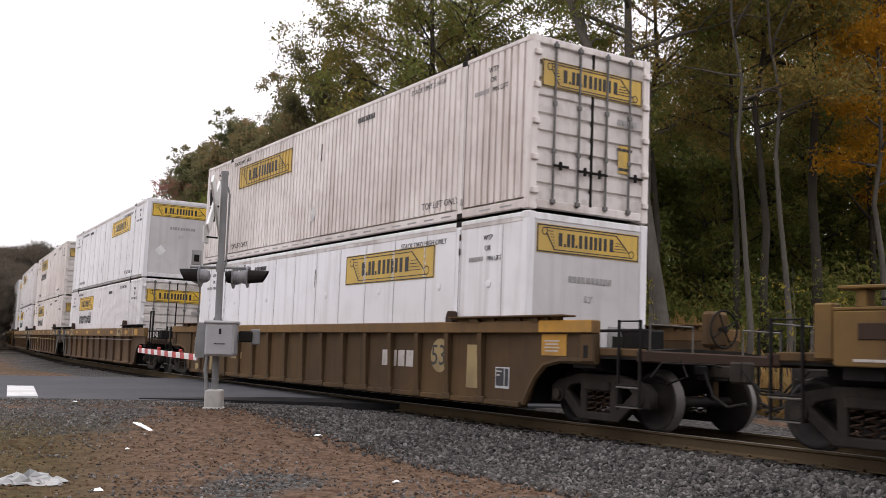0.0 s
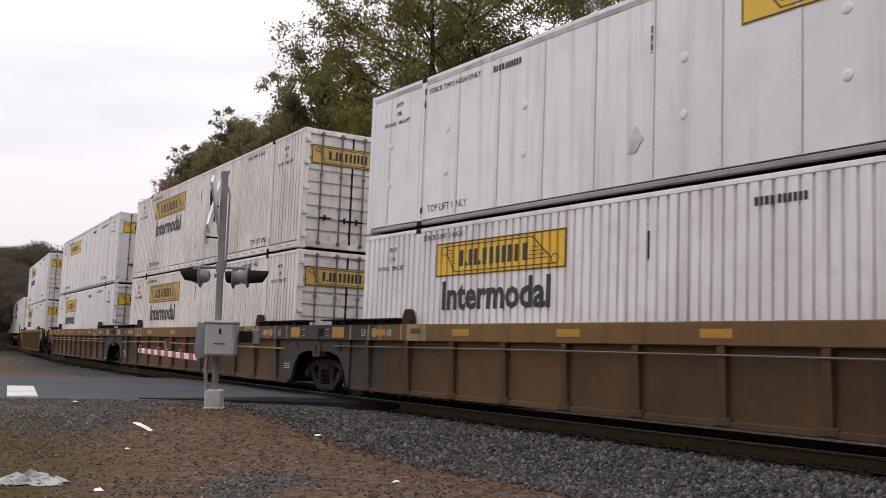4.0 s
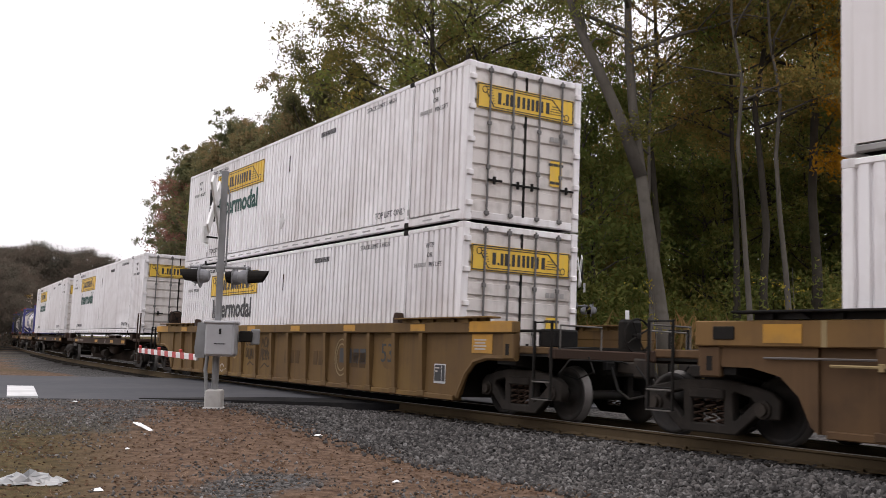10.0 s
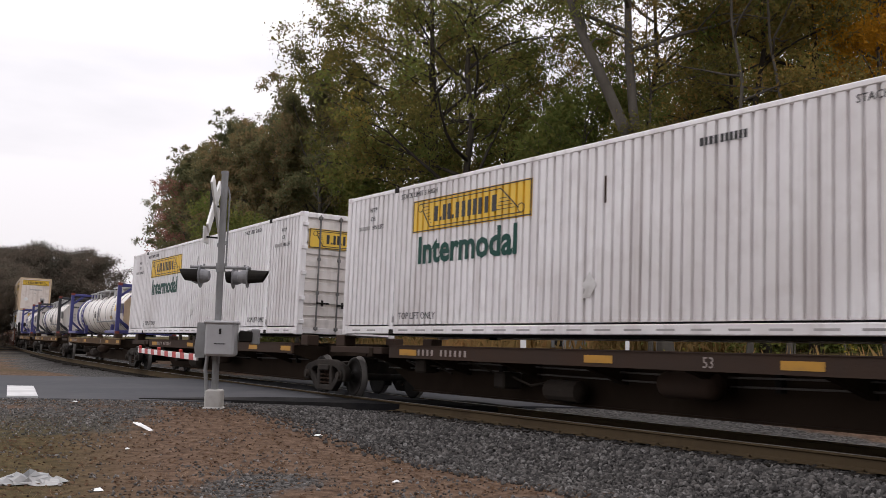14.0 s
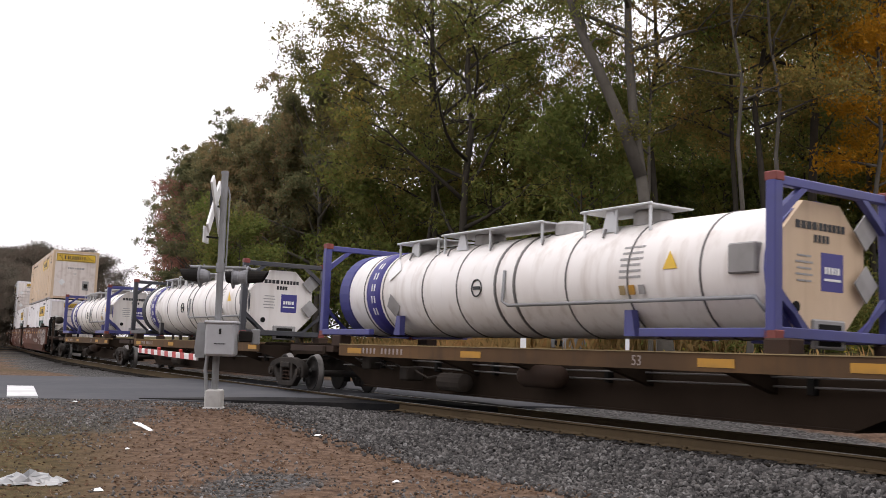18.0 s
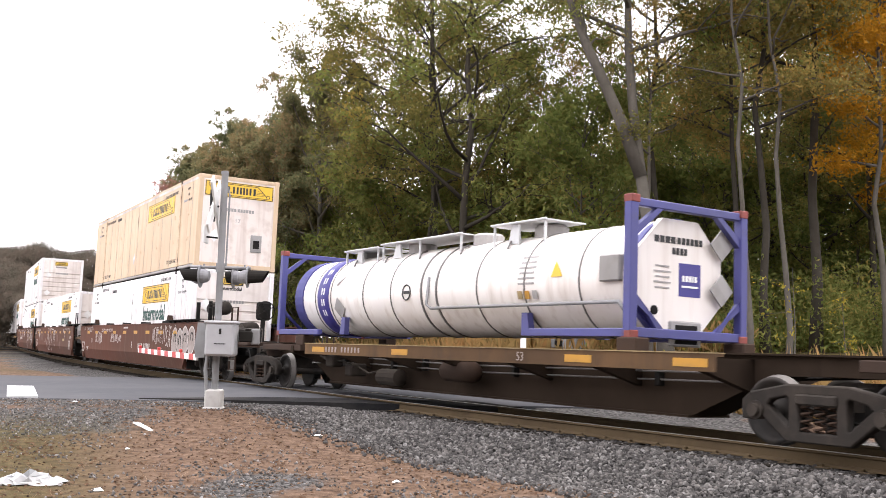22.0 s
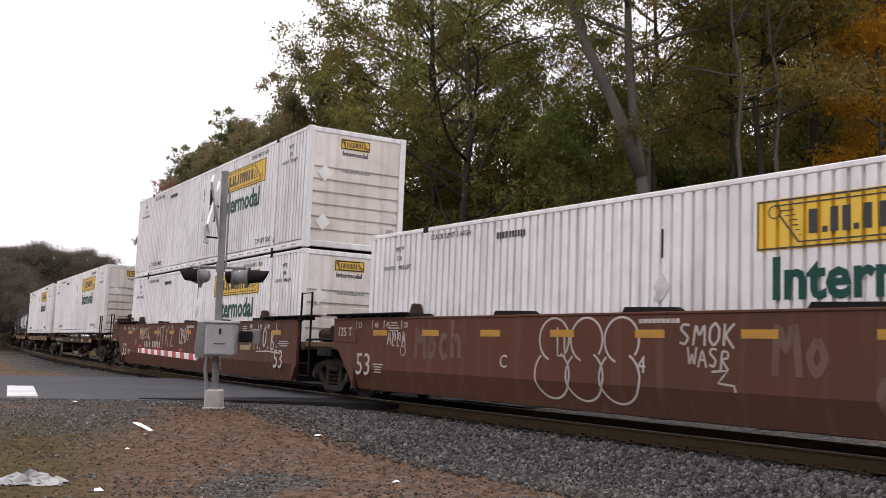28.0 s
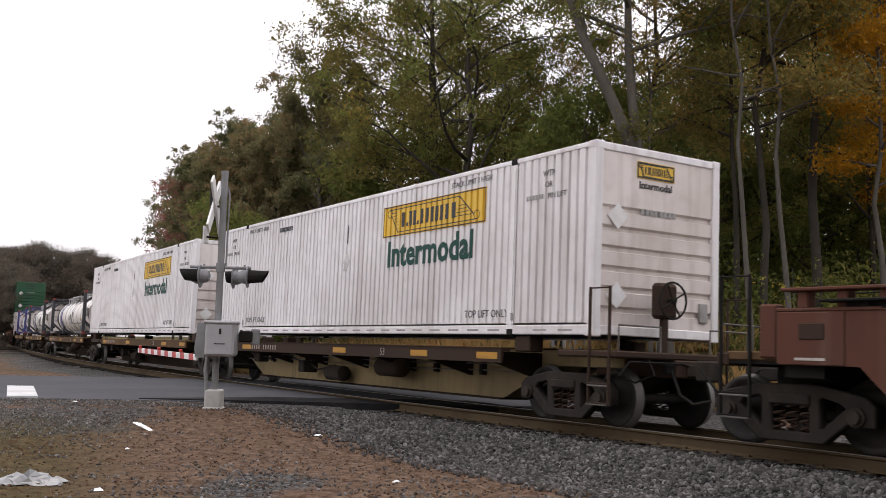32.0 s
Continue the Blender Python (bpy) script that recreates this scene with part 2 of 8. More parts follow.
def leaf_mat(name, ramp):
    """Leaves: hue by leaf and by tree, light passing through."""
    m = bpy.data.materials.new(name)
    m.use_nodes = True
    n, l = m.node_tree.nodes, m.node_tree.links
    n.clear()
    geo, oi = n.new("ShaderNodeNewGeometry"), n.new("ShaderNodeObjectInfo")
    tc, tex = n.new("ShaderNodeTexCoord"), n.new("ShaderNodeTexNoise")
    tex.inputs["Scale"].default_value, tex.inputs["Detail"].default_value = 0.35, 2
    l.new(tc.outputs["Object"], tex.inputs["Vector"])
    a, b2, c = (n.new("ShaderNodeMath") for _ in range(3))
    a.operation, b2.operation, c.operation = "MULTIPLY_ADD", "MULTIPLY_ADD", "MULTIPLY_ADD"
    l.new(geo.outputs["Random Per Island"], a.inputs[0])
    a.inputs[1].default_value, a.inputs[2].default_value = 0.38, -0.24
    l.new(tex.outputs["Fac"], b2.inputs[0])
    b2.inputs[1].default_value = 0.9
    l.new(a.outputs[0], b2.inputs[2])
    l.new(oi.outputs["Random"], c.inputs[0])
    c.inputs[1].default_value = 0.30
    l.new(b2.outputs[0], c.inputs[2])
    r = n.new("ShaderNodeValToRGB")
    els = r.color_ramp.elements
    els[0].position, els[0].color = ramp[0][0], (*ramp[0][1], 1)
    els[1].position, els[1].color = ramp[-1][0], (*ramp[-1][1], 1)
    for pos, col in ramp[1:-1]:
        els.new(pos).color = (*col, 1)
    l.new(c.outputs[0], r.inputs[0])
    d, t, mx, o = n.new("ShaderNodeBsdfDiffuse"), n.new("ShaderNodeBsdfTranslucent"), n.new("ShaderNodeMixShader"), n.new("ShaderNodeOutputMaterial")
    mx.inputs[0].default_value = 0.42
    l.new(r.outputs[0], d.inputs[0])
    l.new(r.outputs[0], t.inputs[0])
    l.new(d.outputs[0], mx.inputs[1])
    l.new(t.outputs[0], mx.inputs[2])
    l.new(mx.outputs[0], o.inputs[0])
    return m


LEAF_GREEN = leaf_mat("green_leaves", [(0.1, (0.065, 0.098, 0.033)), (0.42, (0.135, 0.163, 0.045)), (0.75, (0.21, 0.205, 0.062)), (1.0, (0.36, 0.245, 0.065))])
LEAF_OLIVE = leaf_mat("olive_leaves", [(0.1, (0.080, 0.096, 0.034)), (0.4, (0.166, 0.153, 0.046)), (0.7, (0.232, 0.178, 0.056)), (1.0, (0.35, 0.205, 0.058))])
LEAF_DULL = leaf_mat("dull_leaves", [(0.1, (0.090, 0.108, 0.055)), (0.45, (0.155, 0.160, 0.080)), (0.75, (0.235, 0.185, 0.095)), (1.0, (0.34, 0.21, 0.115))])
LEAF_ORANGE = leaf_mat("orange_leaves", [(0.1, (0.20, 0.15, 0.025)), (0.4, (0.42, 0.22, 0.024)), (0.7, (0.54, 0.26, 0.025)), (1.0, (0.40, 0.17, 0.034))])
LEAF_YELLOW = leaf_mat("yellow_leaves", [(0.1, (0.16, 0.17, 0.03)), (0.5, (0.33, 0.28, 0.045)), (1.0, (0.42, 0.30, 0.045))])
LEAF_RED = leaf_mat("russet_leaves", [(0.1, (0.15, 0.10, 0.065)), (0.5, (0.29, 0.145, 0.11)), (1.0, (0.38, 0.20, 0.155))])
LEAF_FAR = leaf_mat("distant_leaves", [(0.1, (0.078, 0.081, 0.063)), (0.5, (0.114, 0.099, 0.078)), (1.0, (0.156, 0.111, 0.09))])
GRASS = leaf_mat("dry_grass", [(0.1, (0.16, 0.13, 0.05)), (0.5, (0.33, 0.22, 0.09)), (1.0, (0.46, 0.24, 0.10))])


# ---- mesh helpers ----
class Shape:
    """Vertices and faces of one mesh, added piece by piece."""

    def __init__(self):
        self.v, self.f = [], []

    def add(self, verts, faces):
        k = len(self.v)
        self.v.extend(verts)
        self.f.extend([tuple(i + k for i in q) for q in faces])
        return self

    def box(self, x0, x1, y0, y1, z0, z1, c=0.0):
        x0, x1, y0, y1, z0, z1 = min(x0, x1), max(x0, x1), min(y0, y1), max(y0, y1), min(z0, z1), max(z0, z1)
        if not c:
            v = [(x, y, z) for z in (z0, z1) for y in (y0, y1) for x in (x0, x1)]
            return self.add(v, [(0, 2, 3, 1), (4, 5, 7, 6), (0, 1, 5, 4), (2, 6, 7, 3), (0, 4, 6, 2), (1, 3, 7, 5)])
        c = min(c, (x1 - x0) * 0.4, (y1 - y0) * 0.4, (z1 - z0) * 0.4)
        X, Y, Z, v, idx = (x0, x1), (y0, y1), (z0, z1), [], {}
        for i in (0, 1):
            for j in (0, 1):
                for k in (0, 1):
                    s = (1 - 2 * i, 1 - 2 * j, 1 - 2 * k)
                    for a in range(3):
                        q = [X[i], Y[j], Z[k]]
                        for b in range(3):
                            if b != a:
                                q[b] += s[b] * c
                        idx[i, j, k, a] = len(v)
                        v.append(tuple(q))
        f = []
        for a in range(3):
            b, d = [e for e in range(3) if e != a]
            for s in (0, 1):
                quad = []
                for p, q in ((0, 0), (1, 0), (1, 1), (0, 1)):
                    key = [0, 0, 0]
                    key[a], key[b], key[d] = s, p, q
                    quad.append(idx[(*key, a)])
                f.append(tuple(quad))
            for p in (0, 1):
                for q in (0, 1):
                    k0, k1 = [0, 0, 0], [0, 0, 0]
                    k0[b], k0[d], k1[b], k1[d] = p, q, p, q
                    k1[a] = 1
                    f.append((idx[(*k0, b)], idx[(*k1, b)], idx[(*k1, d)], idx[(*k0, d)]))
        for i in (0, 1):
            for j in (0, 1):
                for k in (0, 1):
                    f.append((idx[i, j, k, 0], idx[i, j, k, 1], idx[i, j, k, 2]))
        return self.add(v, f)

    def prism(self, poly, axis, a, b):
        """A polygon drawn in the two other axes, pushed along axis (0, 1 or 2) from a to b."""
        n = len(poly)
        put = {0: lambda p, t: (t, p[0], p[1]), 1: lambda p, t: (p[0], t, p[1]), 2: lambda p, t: (p[0], p[1], t)}[axis]
        v = [put(p, a) for p in poly] + [put(p, b) for p in poly]
        f = [tuple(range(n)), tuple(range(2 * n - 1, n - 1, -1))] + [(i, (i + 1) % n, n + (i + 1) % n, n + i) for i in range(n)]
        return self.add(v, f)

    def tube(self, pts, r, n=8, cap=True):
        """A round bar through the points; r may be a list, one radius a point."""
        P = [Vector(p) for p in pts]
        R = r if isinstance(r, (list, tuple)) else [r] * len(P)
        v, f = [], []
        side = None
        for i, p in enumerate(P):
            d = (P[min(i + 1, len(P) - 1)] - P[max(i - 1, 0)]).normalized()
            if side is None:
                side = d.orthogonal().normalized()
            side = (side - d * side.dot(d)).normalized()
            up = d.cross(side)
            for k in range(n):
                a = 2 * math.pi * k / n
                v.append(tuple(p + (side * math.cos(a) + up * math.sin(a)) * R[i]))
        for i in range(len(P) - 1):
            for k in range(n):
                f.append((i * n + k, i * n + (k + 1) % n, (i + 1) * n + (k + 1) % n, (i + 1) * n + k))
        if cap:
            f += [tuple(range(n - 1, -1, -1)), tuple(range((len(P) - 1) * n, len(P) * n))]
        return self.add(v, f)

    def lathe(self, prof, axis, n=24, centre=(0, 0, 0)):
        """A turned form: prof gives (along the axis, radius)."""
        v, f = [], []
        for a, r in prof:
            for k in range(n):
                t = 2 * math.pi * k / n
                c, s = r * math.cos(t), r * math.sin(t)
                q = {0: (a, c, s), 1: (s, a, c), 2: (c, s, a)}[axis]
                v.append(tuple(q[i] + centre[i] for i in range(3)))
        for i in range(len(prof) - 1):
            for k in range(n):
                f.append((i * n + k, i * n + (k + 1) % n, (i + 1) * n + (k + 1) % n, (i + 1) * n + k))
        f += [tuple(range(n - 1, -1, -1)), tuple(range((len(prof) - 1) * n, len(prof) * n))]
        return self.add(v, f)

    def mesh(self, name, material, smooth=False):
        m = bpy.data.meshes.new(name)
        m.from_pydata([tuple(p) for p in self.v], [], self.f)
        b = bmesh.new()
        b.from_mesh(m)
        bmesh.ops.recalc_face_normals(b, faces=b.faces)
        b.to_mesh(m)
        b.free()
        if smooth:
            m.polygons.foreach_set("use_smooth", [True] * len(m.polygons))
        if material:
            m.materials.append(material)
        return m


MESHES = {}


def part(name, shape, material, parent, label="", at=(0, 0, 0), turn=(0, 0, 0), smooth=False):
    """One mesh under a thing or a part. shape: a Shape, or a mesh that is shared."""
    me = shape if isinstance(shape, bpy.types.Mesh) else shape.mesh(name, material, smooth)
    ob = new(name, me)
    ob.parent = parent
    ob.location, ob.rotation_euler = at, [radians(a) for a in turn]
    return tagged(ob, label)


def shared(key, make, material, smooth=False):
    """The mesh of that key, made on its first use."""
    k = (key, material.name)
    if k not in MESHES:
        MESHES[k] = make().mesh(str(key[0] if isinstance(key, tuple) else key), material, smooth)
    return MESHES[k]


def thing(name, label, category, group="", kind=""):
    return tagged(new(name), label, category, group, kind)


def word(text, size, material, bold=0.0):
    """Flat lettering in the built-in font, standing upright in the xz plane, read from -y, starting at the origin."""
    k = ("word", text, size, bold, material.name)
    if k not in MESHES:
        cu = bpy.data.curves.new("lettering", "FONT")
        cu.body, cu.size, cu.offset, cu.extrude = text, size, bold, 0.002
        cu.resolution_u = 2
        ob = bpy.data.objects.new("lettering", cu)
        scene.collection.objects.link(ob)
        bpy.context.view_layer.update()
        me = bpy.data.meshes.new_from_object(ob)
        bpy.data.objects.remove(ob)
        me.transform(Matrix.Rotation(radians(90), 4, "X"))
        me.materials.clear()
        me.materials.append(material)
        MESHES[k] = me
    return MESHES[k]


def bars(parent, widths, h, x, y, z, ink, axis="side", name="marking"):
    """Unreadable writing: a row of plain bars."""
    g, a = Shape(), 0.0
    for w in widths:
        g.box(a, a + w, -0.002, 0.002, -h / 2, h / 2)
        a += w + h * 0.22
    g.v = [(vx - a / 2, vy, vz) for vx, vy, vz in g.v]
    if axis == "end":
        return part(name, g, ink, parent, at=(y, x, z), turn=(0, 0, 90))
    return part(name, g, ink, parent, at=(x, y, z))


def lettering(parent, text, size, x, y, z, ink, axis="side", centre=False, bold=0.0, name="lettering"):
    me = word(text, size, ink, bold)
    w = max(v.co.x for v in me.vertices) if centre else 0
    if axis == "end":
        return part(name, me, ink, parent, at=(y, x - w / 2, z), turn=(0, 0, 90))
    return part(name, me, ink, parent, at=(x - w / 2, y, z))


# ---- the track: a gentle curve, and the train's way along it ----
GAUGE_HALF, CANT = 0.79, radians(1.606)
STEP = 0.5


def heading(s):
    q = min(max(s, -25.0), 190.0) / 100
    return 0.98927 + 0.28611 * q - 0.13928 * q * q


STATIONS = np.arange(-340, 760, STEP)
HEAD = np.array([heading(s) for s in STATIONS])
DX, DY = -np.cos(HEAD) * STEP, np.sin(HEAD) * STEP
TX = np.concatenate([[0], np.cumsum((DX[1:] + DX[:-1]) / 2)])
TY = np.concatenate([[0], np.cumsum((DY[1:] + DY[:-1]) / 2)])
ZERO = int(340 / STEP)
TX, TY = TX - TX[ZERO] + 3.2309, TY - TY[ZERO] + 15.0981


def on_track(s):
    """The middle of the track s metres back from its reference."""
    return Vector((np.interp(s, STATIONS, TX), np.interp(s, STATIONS, TY), 0.0))


def beside(s, q, z=0.0):
    """A point q metres to the far side of the track (near side: negative), z over the rails' plane, which is canted."""
    a, b = on_track(s - 0.25), on_track(s + 0.25)
    d = (b - a).normalized()
    n = Vector((d.y, -d.x, 0))
    p = (a + b) / 2 + n * (q * math.cos(CANT) + z * math.sin(CANT))
    p.z = -q * math.sin(CANT) + z * math.cos(CANT)
    return p


NEAR = (STATIONS > -60) & (STATIONS < 260)


def offset_from_track(x, y):
    """(station, signed distance) of a point; negative on the camera's side."""
    d2 = (TX[NEAR] - x) ** 2 + (TY[NEAR] - y) ** 2
    i = int(np.argmin(d2))
    s, h = STATIONS[NEAR][i], HEAD[NEAR][i]
    return s, (x - TX[NEAR][i]) * math.sin(h) + (y - TY[NEAR][i]) * math.cos(h)


def travelled(t):
    """Metres that the train has rolled after t seconds; it slows a little."""
    u = t / 32
    return 32 * (8.59736 * u - 0.87514 * u ** 2 + 1.02910 * u ** 3 - 0.92265 * u ** 4 + 0.32381 * u ** 5)

# ---- ground, road and track ----
ROAD_NEAR, ROAD_FAR = 20.4, 31.5


def smooth(a, b, v):
    q = min(max((v - a) / (b - a), 0.0), 1.0)
    return q * q * (3 - 2 * q)


def terrain(x, y):
    """Height of the ground: level dirt, a ramp to the road, the ballast bed, a low bank beyond."""
    s, q = offset_from_track(x, y)
    z = -0.34 + 0.30 * smooth(13.5, 19.0, y) * (1 - smooth(34, 44, y)) + 0.10 * smooth(34, 50, y)
    z += 0.05 * noise.noise((x * 0.35, y * 0.35, 0.0)) + 0.022 * noise.noise((x * 1.7, y * 1.7, 3.0))
    if abs(q) < 4.6:
        bed = -0.192 - 0.35 * smooth(1.45, 3.6, abs(q))
        k = 1 - smooth(2.6, 4.6, abs(q))
        z = z * (1 - k) + max(bed, z - 0.12 if abs(q) > 1.5 else bed) * k
    if q > 5:
        z += 1.05 * smooth(5.5, 11.5, q) + 0.6 * smooth(14, 40, q)
    on = smooth(ROAD_NEAR - 0.8, ROAD_NEAR, y) * (1 - smooth(ROAD_FAR, ROAD_FAR + 0.8, y))
    if on and abs(q) < 40:
        z = z * (1 - on) + (-0.085 if abs(q) > 1.6 else -0.20) * on
    return z


def ground_mat():
    """Red-brown dirt with leaf litter, grey gravel patches and dry grass, each where it lies."""
    m = bpy.data.materials.new("dirt_and_gravel")
    m.use_nodes = True
    n, l = m.node_tree.nodes, m.node_tree.links
    b = n["Principled BSDF"]
    b.inputs["Roughness"].default_value = 0.95
    b.inputs["Specular IOR Level"].default_value = 0.03
    tc = n.new("ShaderNodeTexCoord")

    def tex(scale, detail=6, rough=0.6):
        t = n.new("ShaderNodeTexNoise")
        t.inputs["Scale"].default_value, t.inputs["Detail"].default_value, t.inputs["Roughness"].default_value = scale, detail, rough
        l.new(tc.outputs["Object"], t.inputs["Vector"])
        return t.outputs["Fac"]

    def ramp(fac, stops):
        r = n.new("ShaderNodeValToRGB")
        e = r.color_ramp.elements
        e[0].position, e[0].color = stops[0][0], (*stops[0][1], 1)
        e[1].position, e[1].color = stops[-1][0], (*stops[-1][1], 1)
        for p, c in stops[1:-1]:
            e.new(p).color = (*c, 1)
        l.new(fac, r.inputs[0])
        return r.outputs[0]

    def mix(fac, a, c):
        x = n.new("ShaderNodeMix")
        x.data_type = "RGBA"
        l.new(fac, x.inputs[0])
        l.new(a, x.inputs[6])
        l.new(c, x.inputs[7])
        return x.outputs[2]
    dirt = ramp(tex(7, 8, 0.7), [(0.30, (0.034, 0.023, 0.017)), (0.44, (0.086, 0.056, 0.039)), (0.58, (0.138, 0.093, 0.066)), (0.78, (0.21, 0.155, 0.115))])
    vor = n.new("ShaderNodeTexVoronoi")
    vor.inputs["Scale"].default_value = 26
    l.new(tc.outputs["Object"], vor.inputs["Vector"])
    grey = ramp(vor.outputs["Color"], [(0.1, (0.0216, 0.02088, 0.02016)), (0.5, (0.06624, 0.06336, 0.0612)), (0.9, (0.1296, 0.1238, 0.1188))])
    mask = n.new("ShaderNodeAttribute")
    mask.attribute_name = "gravel"
    add = n.new("ShaderNodeMath")
    add.operation = "ADD"
    l.new(mask.outputs["Fac"], add.inputs[0])
    l.new(tex(1.1, 7, 0.7), add.inputs[1])
    mr = n.new("ShaderNodeMapRange")
    mr.inputs[1].default_value, mr.inputs[2].default_value = 0.80, 0.98
    l.new(add.outputs[0], mr.inputs[0])
    col = mix(mr.outputs[0], dirt, grey)
    grass = ramp(tex(4, 8, 0.75), [(0.3, (0.0195, 0.0195, 0.009)), (0.5, (0.06, 0.0495, 0.02175)), (0.7, (0.1237, 0.0915, 0.042))])
    gm = n.new("ShaderNodeAttribute")
    gm.attribute_name = "grass"
    col = mix(gm.outputs["Fac"], col, grass)
    # near-black bed between the rails: the train's shade put into the ground's colour
    shade_tone = ramp(tex(5, 6, 0.7), [(0.3, (0.010, 0.009, 0.008)), (0.7, (0.034, 0.029, 0.025))])
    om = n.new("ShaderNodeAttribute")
    om.attribute_name = "bed_shade"
    col = mix(om.outputs["Fac"], col, shade_tone)
    l.new(col, b.inputs["Base Color"])
    bp = n.new("ShaderNodeBump")
    bp.inputs["Strength"].default_value, bp.inputs["Distance"].default_value = 0.55, 0.025
    l.new(tex(16, 8, 0.75), bp.inputs["Height"])
    l.new(bp.outputs[0], b.inputs["Normal"])
    return m


GROUND = ground_mat()


def gravel_amount(x, y, s, q):
    """Where loose stone covers the dirt."""
    g = 0.0
    if abs(q) < 6:
        g = max(g, 1 - smooth(2.9, 4.1 + 0.5 * smooth(15, 10, y), abs(q)))
    g = max(g, 0.60 * smooth(17.6, 18.8, y) * (1 - smooth(20.6, 21.8, y)))
    g = max(g, 0.62 * math.exp(-((x + 6.6) / 2.0) ** 4 - ((y - 16.6) / 1.9) ** 4))
    g = max(g, 0.60 * math.exp(-((x + 2.0) / 0.9) ** 2 - ((y - 10.9) / 1.4) ** 2))
    g = max(g, 0.58 * math.exp(-((x - 0.4) / 1.2) ** 2 - ((y - 9.6) / 0.9) ** 2))
    g = max(g, 0.16 * smooth(31, 33, y) * (1 - smooth(3, 9, abs(q))))
    return g


def axis_lines(lo, a, b, hi, fine):
    near = list(np.arange(a, b, fine))
    out, v, st = [], b, fine
    while v < hi:
        out.append(v)
        st *= 1.22
        v += st
    back, v, st = [], a - fine, fine
    while v > lo:
        back.append(v)
        st *= 1.22
        v -= st
    return [lo] + back[::-1] + near + out + [hi]


def build_ground():
    xs, ys = axis_lines(-1500, -13, 11, 1500, 0.22), axis_lines(-300, 6, 34, 2500, 0.22)
    v, grav, gras, bed_shade = [], [], [], []
    for y in ys:
        for x in xs:
            far = abs(x) > 200 or y > 240 or y < -60
            s, q = (0, 99 if y > 40 else -99) if far else offset_from_track(x, y)
            v.append((x, y, terrain(x, y) if not far else (0.5 if y > 100 else -0.34)))
            grav.append(gravel_amount(x, y, s, q))
            # painted shade under the train, fading out just beside the rails
            bed_shade.append(0.0 if ROAD_NEAR < y < ROAD_FAR else 1 - smooth(1.0, 1.35, abs(q)))
            gras.append(max(smooth(5.5, 8, q), smooth(32, 36, y) * (0.5 if q < -4 else 0), 0.9 * math.exp(-((x + 4.2) / 1.3) ** 2 - ((y - 9.2) / 1.0) ** 2), 0.8 * (1 - smooth(-0.42, -0.26, x / max(y, 1.0))) * smooth(6, 8, y) * (1 - smooth(15.5, 18, y))))
    w = len(xs)
    f = [(j * w + i, j * w + i + 1, (j + 1) * w + i + 1, (j + 1) * w + i) for j in range(len(ys) - 1) for i in range(w - 1)]
    me = bpy.data.meshes.new("ground")
    me.from_pydata(v, [], f)
    for name, data in (("gravel", grav), ("grass", gras), ("bed_shade", bed_shade)):
        at = me.attributes.new(name, "FLOAT", "POINT")
        at.data.foreach_set("value", data)
    me.polygons.foreach_set("use_smooth", [True] * len(me.polygons))
    me.materials.append(GROUND)
    return tagged(new("ground", me), "red-brown dirt with gravel and dry leaves", "ground", kind="structure")


ground = build_ground()


def road_strip(x0, x1, step, y0, y1, lift):
    """A stretch of pavement, thick, following the grade."""
    xs = list(np.arange(x0, x1 + step, step))
    ys = list(np.linspace(y0, y1, 12))
    v, f = [], []
    for x in xs:
        for j, y in enumerate(ys):
            crown = 0.05 * (1 - ((2 * j / 11) - 1) ** 2)
            v.append((x, y, lift + crown * 0.6))
    n, w = len(v), 12
    v += [(x, y, -0.6) for x in xs for y in (y0, y1)]
    for i in range(len(xs) - 1):
        for j in range(w - 1):
            f.append((i * w + j, (i + 1) * w + j, (i + 1) * w + j + 1, i * w + j + 1))
        f.append((i * w, n + 2 * i, n + 2 * i + 2, (i + 1) * w))
        f.append((i * w + w - 1, (i + 1) * w + w - 1, n + 2 * i + 3, n + 2 * i + 1))
    return Shape().add(v, f)


road = tagged(new("road", road_strip(-120, 60, 1.5, ROAD_NEAR, ROAD_FAR, -0.055).mesh("road", ASPHALT)), "worn grey asphalt road across the railway", "road", kind="structure")
# near-black sheet laid over the road's edge as its shadow by the crossing
apron = tagged(new("road_edge", Shape().prism([(-6.2, ROAD_NEAR + 0.25), (1.6, ROAD_NEAR - 0.75), (0.6, ROAD_NEAR + 1.2), (-3.6, ROAD_NEAR + 1.3)], 2, -0.5, -0.03).mesh("road_edge", ASPHALT_SHADE)), "dark strip for the shadowed road edge by the crossing", "road", kind="structure")

stop_line = tagged(new("stop_line", Shape().prism([(-8.22, ROAD_NEAR + 0.12), (-8.86, ROAD_NEAR + 0.12), (-10.62, 24.6), (-9.98, 24.6)], 2, -0.06, -0.02).mesh("stop_line", ROAD_PAINT)), "thick white painted stop line across the lane", "road marking", kind="structure")

track = thing("railway_track", "curved railway track with rusty rails on wooden ties", "track", kind="structure")


def rail_mesh(q, s0, s1, prof, step=2.0):
    g = Shape()
    ss = list(np.arange(s0, s1, step))
    n = len(prof)
    v, f = [], []
    for s in ss:
        for a, b in prof:
            v.append(tuple(beside(s, q + a, b)))
    for i in range(len(ss) - 1):
        for k in range(n):
            f.append((i * n + k, i * n + (k + 1) % n, (i + 1) * n + (k + 1) % n, (i + 1) * n + k))
    f += [tuple(range(n)), tuple(range((len(ss) - 1) * n, len(ss) * n))]
    return g.add(v, f)


